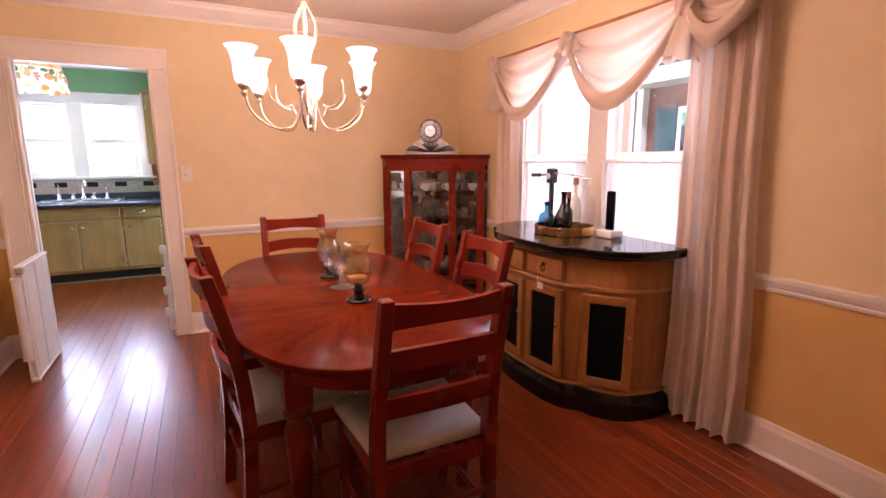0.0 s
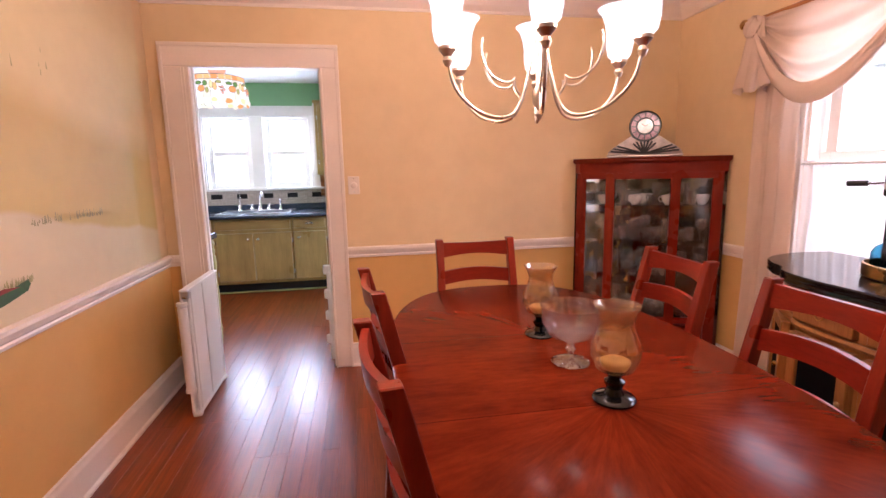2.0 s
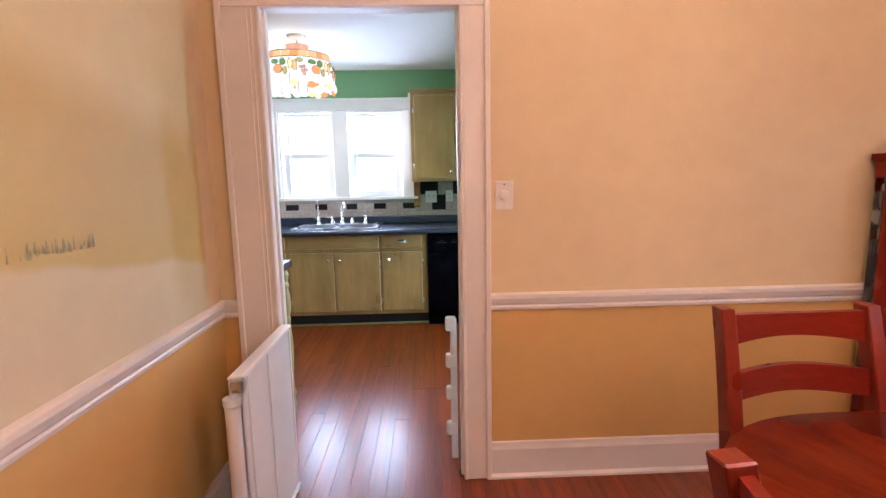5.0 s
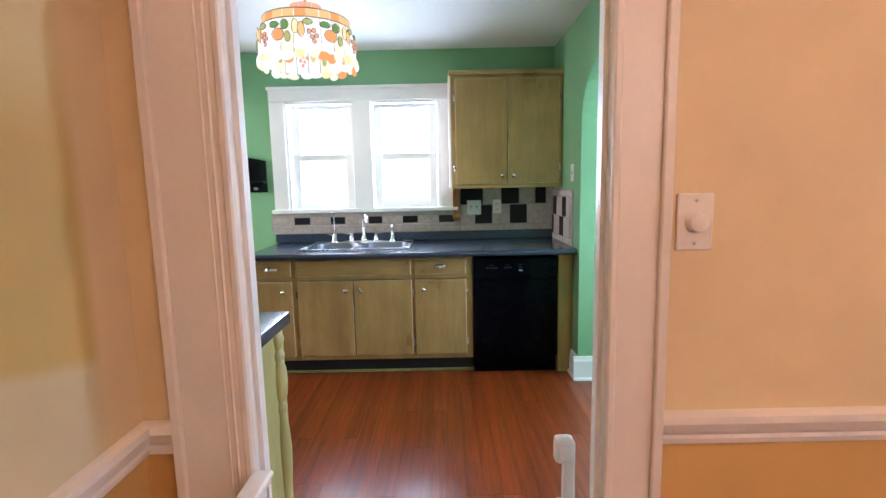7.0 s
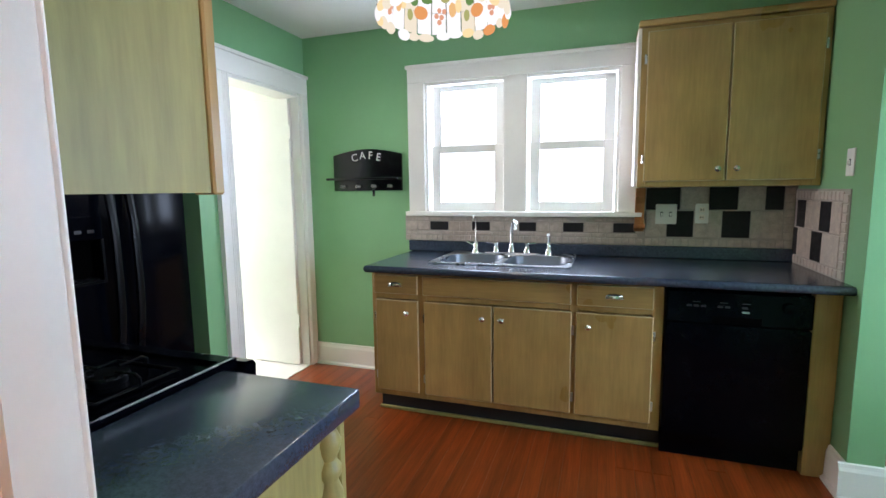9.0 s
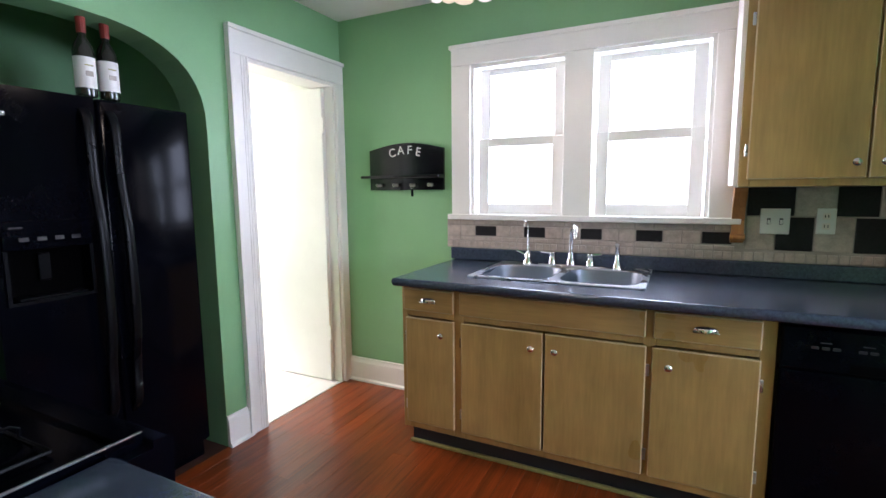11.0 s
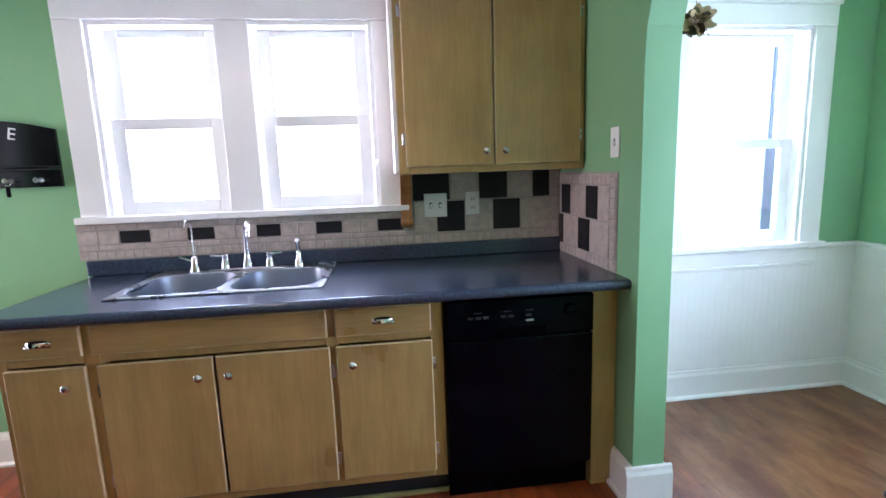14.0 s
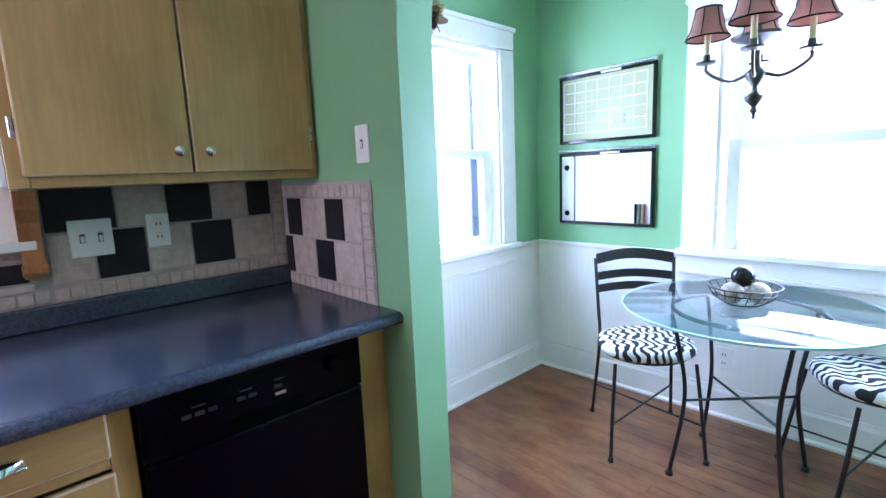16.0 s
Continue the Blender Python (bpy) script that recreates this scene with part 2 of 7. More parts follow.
def veneer(name, dark, light, rough, y0, y1):
    """Book-matched veneer: rays fan out from y0 and y1 on the two ends, cross grain on the leaf between."""
    m, t, b = nodes_of(name)
    tc, s = t.nodes.new("ShaderNodeTexCoord"), t.nodes.new("ShaderNodeSeparateXYZ")
    t.links.new(tc.outputs["Object"], s.inputs[0])

    def op(kind, a, c=None):
        n = t.nodes.new("ShaderNodeMath")
        n.operation = kind
        for sock, v in zip(n.inputs, (a, c)):
            if hasattr(v, "links"):
                t.links.new(v, sock)
            elif v is not None:
                sock.default_value = v
        return n.outputs[0]

    x, y = s.outputs[0], s.outputs[1]
    flat = op("MINIMUM", op("MAXIMUM", y, y0), y1)
    yc = op("SUBTRACT", y, flat)
    ang = op("ARCTAN2", yc, x)
    rad = op("SQRT", op("ADD", op("MULTIPLY", x, x), op("MULTIPLY", yc, yc)))
    sector = op("FLOOR", op("ADD", op("MULTIPLY", ang, 8 / math.pi), 0.5))
    fold = op("PINGPONG", op("ADD", op("MULTIPLY", ang, 8 / math.pi), 0.5), 1.0)
    cb = t.nodes.new("ShaderNodeCombineXYZ")
    t.links.new(op("ADD", op("MULTIPLY", fold, 0.55), op("MULTIPLY", flat, 3.2)), cb.inputs[0])
    t.links.new(op("MULTIPLY", rad, 0.9), cb.inputs[1])
    t.links.new(op("MULTIPLY", op("FLOOR", op("MULTIPLY", sector, 0.5)), 2.3), cb.inputs[2])
    g = noise_of(t, cb.outputs[0], 4.2, 6, 0.55, 0.22, 0.80)
    f = noise_of(t, cb.outputs[0], 19, 4, 0.6, 0.36, 0.68)
    tone = t.nodes.new("ShaderNodeTexWhiteNoise")
    tone.noise_dimensions = "1D"
    t.links.new(sector, tone.inputs["W"])
    c = mixed(t, g, dark, light)
    c = mixed(t, 0.22, c, mixed(t, f, tuple(q * 0.6 for q in dark), light))
    h = t.nodes.new("ShaderNodeHueSaturation")
    t.links.new(op("ADD", op("MULTIPLY", tone.outputs["Value"], 0.22), 0.9), h.inputs["Value"])
    t.links.new(c, h.inputs["Color"])
    seam = op("MAXIMUM", op("COMPARE", op("ABSOLUTE", op("SUBTRACT", y, y0)), 0.0), op("COMPARE", op("ABSOLUTE", op("SUBTRACT", y, y1)), 0.0))
    for n in t.nodes:
        if n.type == "MATH" and n.operation == "COMPARE":
            n.inputs[2].default_value = 0.0014
    t.links.new(mixed(t, seam, h.outputs[0], tuple(q * 0.6 for q in dark)), b.inputs["Base Color"])
    rr = t.nodes.new("ShaderNodeMapRange")
    rr.inputs[3].default_value, rr.inputs[4].default_value = rough * 0.85, rough * 1.25
    t.links.new(g, rr.inputs[0])
    t.links.new(rr.outputs[0], b.inputs["Roughness"])
    b.inputs["Specular IOR Level"].default_value = 0.035
    b.inputs["Coat Weight"].default_value, b.inputs["Coat Roughness"].default_value = 0.008, 0.06
    bumped(t, b, f, 0.03, 0.0008)
    MATS[name] = m
    return m


two_tone("dining paint", (0.70, 0.43, 0.14), (0.80, 0.63, 0.37), 0.82)
two_tone("mural paint", (0.70, 0.43, 0.14), (0.79, 0.615, 0.36), 0.82, mural=True)
plain("green paint", (0.225, 0.45, 0.225), 0.45, var=0.10, scale=1.5, fine=150, bump=0.05, world_space=True)
plain("white paint", (0.87, 0.85, 0.80), 0.35, var=0.06, scale=2.5, fine=90, bump=0.04, world_space=True)
plain("cream trim", (0.82, 0.74, 0.66), 0.38, var=0.08, scale=2.5, fine=90, bump=0.05, world_space=True)
plain("ceiling paint", (0.80, 0.78, 0.75), 0.8, var=0.05, scale=1.2, fine=120, bump=0.15, world_space=True)
plain("dining ceiling paint", (0.78, 0.68, 0.58), 0.8, var=0.06, scale=1.2, fine=120, bump=0.15, world_space=True)
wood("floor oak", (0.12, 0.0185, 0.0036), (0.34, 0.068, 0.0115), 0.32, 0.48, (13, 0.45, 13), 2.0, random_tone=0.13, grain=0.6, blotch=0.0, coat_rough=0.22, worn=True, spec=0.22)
plain("floor gap", (0.05, 0.016, 0.008), 0.8)
wood("cherry", (0.125, 0.0095, 0.0036), (0.25, 0.022, 0.0068), 0.3, 0.14, (1.0, 9, 9), 2.2, coat_rough=0.1, spec=0.2)
wood("cherry top", (0.055, 0.0065, 0.0025), (0.19, 0.023, 0.0075), 0.3, 0.02, (4, 0.5, 4), 2.0, grain=0.45, blotch=0.12, coat_rough=0.1, spec=0.08)
veneer("cherry veneer", (0.072, 0.0072, 0.0019), (0.21, 0.0275, 0.0066), 0.2, -0.31, 0.24)
wood("cherry upright", (0.115, 0.0105, 0.004), (0.245, 0.027, 0.0085), 0.28, 0.18, (9, 9, 1.0), 2.2, spec=0.24)
wood("honey pine", (0.26, 0.095, 0.022), (0.50, 0.23, 0.065), 0.35, 0.25, (9, 9, 0.9), 2.4)
wood("glazed oak", (0.32, 0.195, 0.060), (0.54, 0.345, 0.118), 0.4, 0.15, (8, 8, 0.7), 1.6, grain=0.5, blotch=0.36)
wood("glazed oak across", (0.32, 0.195, 0.060), (0.54, 0.345, 0.118), 0.4, 0.15, (0.7, 8, 8), 1.6, grain=0.5, blotch=0.36)
plain("cream cabinet paint", (0.34, 0.30, 0.105), 0.42, var=0.3, scale=5, fine=40, stretch=(2.5, 2.5, 0.3))
plain("black lacquer", (0.006, 0.006, 0.007), 0.16, var=0.3, coat=0.25, bump=0.02, spec=0.35)
plain("black panel cloth", (0.005, 0.005, 0.006), 0.8, var=0.3, fine=220, bump=0.2, spec=0.08)
plain("black enamel", (0.0012, 0.0016, 0.0036), 0.14, var=0.3, bump=0.015, fine=160, spec=0.075)
plain("black iron", (0.014, 0.013, 0.013), 0.4, var=0.3, bump=0.1)
speckled("laminate", (0.032, 0.045, 0.070), 0.23)
plain("dark kick", (0.015, 0.02, 0.03), 0.5, var=0.3)
plain("travertine", (0.50, 0.42, 0.36), 0.45, var=0.3, scale=25, fine=120, bump=0.2, world_space=True)
plain("slate tile", (0.016, 0.015, 0.017), 0.5, var=0.4, scale=30, fine=120, bump=0.25, spec=0.2, world_space=True)
plain("grout", (0.42, 0.37, 0.33), 0.9, var=0.2)
plain("steel", (0.58, 0.60, 0.63), 0.28, metal=1.0, var=0.06, fine=200, bump=0.0)
# darker copy of steel: the dim inside of the bowls is put into the colour
plain("dimmed bowl steel", (0.30, 0.33, 0.38), 0.42, metal=1.0, var=0.08, bump=0.0)
plain("cabinet mirror", (0.72, 0.72, 0.68), 0.05, metal=1.0, var=0.2, bump=0.0)
plain("oak edge", (0.60, 0.46, 0.26), 0.45, var=0.35, scale=14, fine=60)
plain("satin black", (0.0022, 0.0026, 0.0036), 0.3, var=0.3, fine=180, bump=0.04, spec=0.13)
plain("black recess", (0.0008, 0.0008, 0.001), 0.7, var=0.3, spec=0.02)
plain("dull marking", (0.014, 0.014, 0.016), 0.5, var=0.1)
plain("chrome", (0.80, 0.80, 0.82), 0.09, metal=1.0, var=0.05, bump=0.0)
plain("pewter", (0.40, 0.37, 0.33), 0.32, metal=1.0, var=0.2)
plain("brass", (0.60, 0.38, 0.14), 0.28, metal=1.0, var=0.2)
plain("pale metal", (0.68, 0.60, 0.49), 0.3, metal=0.85, var=0.25)
plain("white plastic", (0.80, 0.79, 0.76), 0.35, var=0.05)
plain("seat linen", (0.62, 0.60, 0.60), 0.9, var=0.12, scale=8, fine=260, bump=0.3)
plain("porcelain", (0.82, 0.80, 0.76), 0.15, var=0.04, coat=0.4)
cloth("curtain linen", (0.78, 0.63, 0.51), 0.27)
cloth("sheer voile", (0.80, 0.76, 0.72), 0.26)
glass("pane glass", clear=0.97)
glass("clear glass", clear=0.94, gloss=0.015, edge=0.10)
glass("amber glass", (1.0, 0.90, 0.72), clear=0.93, gloss=0.03, edge=0.16, haze=0.055, haze_col=(0.90, 0.70, 0.42))
glass("crystal", clear=0.9, gloss=0.04, edge=0.30, haze=0.17, haze_col=(0.85, 0.83, 0.8))
glass("cut glass", clear=0.92, gloss=0.02, edge=0.2, haze=0.03, haze_col=(0.85, 0.78, 0.72))
glass("blue glass", (0.25, 0.65, 0.85), clear=0.8)
glass("table glass", (0.87, 0.96, 1.0), clear=0.96, gloss=0.0, edge=0.035)

# ---- mesh helpers ----


def part(name, bm, material, parent=None, label="", smooth=None):
    """Links a bmesh as one mesh object under a thing or a part."""
    me = bpy.data.meshes.new(name)
    bmesh.ops.recalc_face_normals(bm, faces=bm.faces)
    bm.to_mesh(me)
    bm.free()
    me.materials.append(MATS[material] if isinstance(material, str) else material)
    if name in ("door", "drawer") and material in ("glazed oak", "glazed oak across"):
        # the rounded edges are rubbed paler than the faces
        me.materials.append(MATS["oak edge"])
        for p in me.polygons:
            if max(abs(c) for c in p.normal) < 0.97:
                p.material_index = 1
    if smooth is not None:
        for p in me.polygons:
            p.use_smooth = True
        if smooth:
            me.set_sharp_from_angle(angle=radians(smooth))
    ob = new(name, me)
    if parent:
        ob.parent = parent
    if label:
        tagged(ob, label)
    return ob


def thing(name, at, label, category, group="", rz=0):
    e = new(name)
    e.empty_display_size = 0.1
    e.matrix_basis = pose(*at, 0, 0, rz)
    return tagged(e, label, category, group)


def setting(ob, label="", category=""):
    return tagged(ob, label, category, "", "structure")


def box(bm, x0, x1, y0, y1, z0, z1, bevel=0.0, segs=2):
    r = bmesh.ops.create_cube(bm, size=1)
    bmesh.ops.scale(bm, vec=(x1 - x0, y1 - y0, z1 - z0), verts=r["verts"])
    bmesh.ops.translate(bm, vec=((x0 + x1) / 2, (y0 + y1) / 2, (z0 + z1) / 2), verts=r["verts"])
    if bevel:
        es = list({e for v in r["verts"] for e in v.link_edges})
        bmesh.ops.bevel(bm, geom=es, offset=bevel, segments=segs, profile=0.5, affect="EDGES")
    return bm


def boxed(*a, **k):
    return box(bmesh.new(), *a, **k)


def ring_faces(bm, rings, closed_ends=True, loop=True):
    n = len(rings[0])
    for a, b in zip(rings, rings[1:]):
        for i in range(n if loop else n - 1):
            j = (i + 1) % n
            try:
                bm.faces.new((a[i], a[j], b[j], b[i]))
            except ValueError:
                pass
    if closed_ends and loop:
        for r in (rings[0], rings[-1]):
            try:
                bm.faces.new(r)
            except ValueError:
                pass


def lathe(bm, profile, at=(0, 0, 0), seg=24, closed=True, wobble=None):
    """Turns (radius, height) pairs round the z axis."""
    rings = []
    for k, (r, z) in enumerate(profile):
        ring = []
        for i in range(seg):
            a = 2 * math.pi * i / seg
            rr = r * (wobble(a, k / max(1, len(profile) - 1)) if wobble else 1)
            ring.append(bm.verts.new((at[0] + rr * math.cos(a), at[1] + rr * math.sin(a), at[2] + z)))
        rings.append(ring)
    ring_faces(bm, rings, closed)
    return bm


def lathed(profile, at=(0, 0, 0), seg=24, closed=True, wobble=None):
    return lathe(bmesh.new(), profile, at, seg, closed, wobble)


def tube(bm, pts, r, seg=8, r_end=None):
    """A round bar along a line of points; r_end tapers it."""
    pts = [Vector(p) for p in pts]
    rings = []
    up = None
    for i, p in enumerate(pts):
        d = (pts[min(i + 1, len(pts) - 1)] - pts[max(i - 1, 0)]).normalized()
        if up is None:
            up = d.orthogonal().normalized()
        up = (up - d * up.dot(d)).normalized()
        side = d.cross(up)
        k = i / max(1, len(pts) - 1)
        rad = r if r_end is None else r + (r_end - r) * k
        rings.append([bm.verts.new(p + (up * math.cos(a) + side * math.sin(a)) * rad) for a in (2 * math.pi * j / seg for j in range(seg))])
    ring_faces(bm, rings)
    return bm


def tubed(pts, r, seg=8, r_end=None):
    return tube(bmesh.new(), pts, r, seg, r_end)


def curve_pts(ctrl, n=16):
    """A smooth line through control points."""
    c = [Vector(p) for p in ctrl]
    c = [2 * c[0] - c[1]] + c + [2 * c[-1] - c[-2]]
    out = []
    for i in range(1, len(c) - 2):
        for k in range(n):
            s = k / n
            a, b, d, e = c[i - 1], c[i], c[i + 1], c[i + 2]
            out.append(0.5 * ((2 * b) + (d - a) * s + (2 * a - 5 * b + 4 * d - e) * s * s + (3 * b - a - 3 * d + e) * s ** 3))
    out.append(c[-2])
    return out


def slab(bm, outline, z0, z1, inset=0.0, rings=((0, 0), (1, 1))):
    """A plate of any outline; rings give (share of the height, share of the inset kept) from below."""
    c = sum((Vector((x, y, 0)) for x, y in outline), Vector()) / len(outline)
    made = []
    for h, keep in rings:
        ring = []
        for x, y in outline:
            v = Vector((x, y, 0)) - c
            ln = v.length
            q = c + v * ((ln - inset * (1 - keep)) / ln)
            ring.append(bm.verts.new((q.x, q.y, z0 + (z1 - z0) * h)))
        made.append(ring)
    ring_faces(bm, made)
    return bm


def superellipse(cx, cy, a, b, power, n=64):
    out = []
    for i in range(n):
        t = 2 * math.pi * i / n
        c, s = math.cos(t), math.sin(t)
        out.append((cx + a * math.copysign(abs(c) ** (2 / power), c), cy + b * math.copysign(abs(s) ** (2 / power), s)))
    return out


def sheet(bm, f, nu, nv):
    """A surface from f(u, v), both from 0 to 1."""
    g = [[bm.verts.new(f(i / nu, j / nv)) for j in range(nv + 1)] for i in range(nu + 1)]
    for i in range(nu):
        for j in range(nv):
            bm.faces.new((g[i][j], g[i + 1][j], g[i + 1][j + 1], g[i][j + 1]))
    return bm


def smoothed(poly, n=6):
    pts = [Vector((x, y, 0)) for x, y in poly]
    return [(p.x, p.y) for p in curve_pts(pts, n)]

# ---- the place ----
# dining room x -0.73 to 2.85, y -1.9 to 4.15; kitchen x -2.27 to 0.86, y 4.225 to 7.13; nook x 0.99 to 2.64
DL, DR, DB, DY, DC = -0.73, 2.85, -1.9, 4.15, 2.50
KL, KR, KY0, KY1, KC = -2.27, 0.86, 4.207, 7.13, 2.44
NL, NR = 0.99, 2.64


def wall_along_x(name, x0, x1, y0, y1, z1, openings, material, label, category="wall"):
    """A wall whose face looks along y; openings are (x0, x1, z0, z1)."""
    bm = bmesh.new()
    x = x0
    for a, b, lo, hi in sorted(openings):
        box(bm, x, a, y0, y1, 0, z1)
        if lo > 0:
            box(bm, a, b, y0, y1, 0, lo)
        if hi < z1:
            box(bm, a, b, y0, y1, hi, z1)
        x = b
    box(bm, x, x1, y0, y1, 0, z1)
    return setting(part(name, bm, material), label, category)


def wall_along_y(name, y0, y1, x0, x1, z1, openings, material, label, category="wall"):
    bm = bmesh.new()
    y = y0
    for a, b, lo, hi in sorted(openings):
        box(bm, x0, x1, y, a, 0, z1)
        if lo > 0:
            box(bm, x0, x1, a, b, 0, lo)
        if hi < z1:
            box(bm, x0, x1, a, b, hi, z1)
        y = b
    box(bm, x0, x1, y, y1, 0, z1)
    return setting(part(name, bm, material), label, category)


DOOR = (-0.485, 0.293, 0.0, 2.022)
ROUGH = (DOOR[0] - 0.017, DOOR[1] + 0.017, 0.0, DOOR[3] + 0.017)
wall_along_x("wall_dining_north", DL - 0.15, DR + 0.2, DY, 4.187, 2.6, [ROUGH], "dining paint", "two-tone peach and ochre painted plaster wall", "wall")
wall_along_x("wall_kitchen_south", KL - 0.2, NR + 0.2, 4.187, KY0, 2.6, [ROUGH], "green paint", "green painted kitchen wall round the doorway", "wall")
wall_along_y("wall_dining_west", DB, DY, DL - 0.15, DL, 2.6, [], "mural paint", "wall with a faded painted meadow above ochre", "wall")
DWIN = (1.56, 3.06, 0.74, 2.06)
wall_along_y("wall_dining_east", DB, DY, DR, DR + 0.2, 2.6, [DWIN], "dining paint", "two-tone peach and ochre painted window wall", "wall")
wall_along_x("wall_dining_south", DL - 0.15, DR + 0.2, DB - 0.15, DB, 2.6, [], "dining paint", "plain peach and ochre painted wall", "wall")
KWIN = (-1.32, -0.07, 1.185, 2.05)
NWIN = (1.55, 2.25, 0.88, 2.03)
wall_along_x("wall_kitchen_north", KL - 0.2, NR + 0.2, KY1, KY1 + 0.2, 2.6, [KWIN, NWIN], "green paint", "green painted wall with two windows", "wall")
BDOOR = (6.34, 7.055, 0.0, 2.03)
NSWIN = (4.75, 6.06, 0.88, 2.0)
wall_along_y("wall_nook_east", KY0, KY1, NR, NR + 0.2, 2.6, [NSWIN], "green paint", "green painted nook wall with a wide window", "wall")


def arched_wall(name, x0, x1, y0, y1, z1, a, b, spring, top, material, label, power=2.8, n=20):
    """A wall along y with a round-cornered arch from y = a to y = b."""
    bm = bmesh.new()
    box(bm, x0, x1, y0, a, 0, z1)
    box(bm, x0, x1, b, y1, 0, z1)
    mid, half = (a + b) / 2, (b - a) / 2
    ring = []
    for i in range(n + 1):
        t = math.pi * i / n
        c, s = math.cos(t), math.sin(t)
        ring.append((mid + half * math.copysign(abs(c) ** (2 / power), c), spring + (top - spring) * abs(s) ** (2 / power)))
    for (ya, za), (yb, zb) in zip(ring, ring[1:]):
        v = [bm.verts.new(p) for p in ((x0, ya, za), (x0, yb, zb), (x0, yb, z1), (x0, ya, z1), (x1, ya, za), (x1, yb, zb), (x1, yb, z1), (x1, ya, z1))]
        for f in ((0, 1, 2, 3), (4, 5, 6, 7), (0, 1, 5, 4), (2, 3, 7, 6)):
            bm.faces.new([v[k] for k in f])
    bmesh.ops.remove_doubles(bm, verts=bm.verts, dist=0.0002)
    return setting(part(name, bm, material), label, "wall")


# west wall: one thickness with the door opening, one with the fridge arch
wall_along_y("wall_kitchen_west", 6.16, KY1, KL - 0.17, KL, 2.6, [BDOOR], "green paint", "green painted wall beside the back door", "wall")
arched_wall("wall_kitchen_west_arch", KL - 0.17, KL, KY0, 6.16, 2.6, 5.0, 6.085, 1.62, 2.03, "green paint", "green wall with an arched refrigerator recess", 2.6)
arched_wall("wall_nook_arch", KR, NL, KY0, KY1, 2.6, 4.75, 6.34, 1.70, 2.14, "green paint", "green painted wall with a wide arch to the nook", 2.6)
wall_along_y("niche_back_wall", 4.85, 6.25, -3.25, -3.15, 2.6, [], "green paint", "dark green back of the refrigerator recess", "wall")
bm = bmesh.new()
box(bm, -3.15, KL - 0.17, 6.13, 6.25, 0, 2.6)
box(bm, -3.15, KL - 0.17, 4.85, 4.95, 0, 2.6)
setting(part("niche_side_wall", bm, "green paint"), "green sides of the refrigerator recess", "wall")
# porch behind the back door
bm = bmesh.new()
box(bm, -4.3, KL - 0.17, 7.13, 7.25, 0, 2.6)
setting(part("porch_wall", bm, "white paint"), "white painted walls of the back porch", "wall")
bm = bmesh.new()
box(bm, -4.3, -2.432, 6.25, 7.13, -0.05, 0.004)
setting(part("porch_floor", bm, "white paint"), "white painted porch floor", "floor")

setting(part("ceiling_dining", boxed(DL, DR, DB, DY, DC, DC + 0.1), "dining ceiling paint"), "smooth warm white plaster ceiling", "ceiling")
bm = bmesh.new()
box(bm, KL, KR, KY0, KY1, KC, KC + 0.1)
box(bm, NL, NR, KY0, KY1, KC, KC + 0.1)
box(bm, -4.3, KL - 0.17, 4.95, 7.13, KC, KC + 0.1)
setting(part("ceiling_kitchen", bm, "ceiling paint"), "white painted kitchen ceiling", "ceiling")


def profile_run(name, p0, p1, out, prof, material, label, category):
    """A moulding from p0 to p1: (distance off the wall, height) pairs, out is the way off the wall."""
    bm = bmesh.new()
    rings = []
    for p in (p0, p1):
        rings.append([bm.verts.new((p[0] + out[0] * d, p[1] + out[1] * d, h)) for d, h in prof])
    ring_faces(bm, rings)
    return setting(part(name, bm, material), label, category)


RAIL = [(0, 0.782), (0.012, 0.782), (0.015, 0.795), (0.012, 0.803), (0.02, 0.812), (0.028, 0.835), (0.026, 0.85), (0.012, 0.855), (0, 0.856)]
BASE = [(0, 0), (0.032, 0), (0.032, 0.012), (0.02, 0.022), (0.018, 0.135), (0.012, 0.15), (0.010, 0.165), (0, 0.168)]
CROWN = [(0, 2.385), (0.012, 2.385), (0.016, 2.40), (0.05, 2.425), (0.085, 2.465), (0.092, 2.485), (0.105, 2.49), (0.105, DC), (0, DC)]
for nm, prof, lab, cat in (("chair_rail", RAIL, "white moulded wooden chair rail", "chair rail"), ("baseboard", BASE, "cream painted wooden baseboard", "baseboard")):
    profile_run(nm, (0.412, DY), (DR, DY), (0, -1), prof, "cream trim", lab, cat)
    profile_run(nm, (DL, DY), (-0.653, DY), (0, -1), prof, "cream trim", lab, cat)
    profile_run(nm, (DL, DB), (DL, DY), (1, 0), prof, "cream trim", lab, cat)
    profile_run(nm, (DR, DB), (DR, 1.42 if nm == "chair_rail" else DY), (-1, 0), prof, "cream trim", lab, cat)
    if nm == "chair_rail":
        profile_run(nm, (DR, 3.20), (DR, DY), (-1, 0), prof, "cream trim", lab, cat)
for p0, p1, o in (((DL, DY), (DR, DY), (0, -1)), ((DL, DB), (DL, DY), (1, 0)), ((DR, DB), (DR, DY), (-1, 0))):
    profile_run("crown_moulding", p0, p1, o, CROWN, "cream trim", "cream painted crown moulding", "crown moulding")
KBASE = [(d, h) for d, h in BASE]
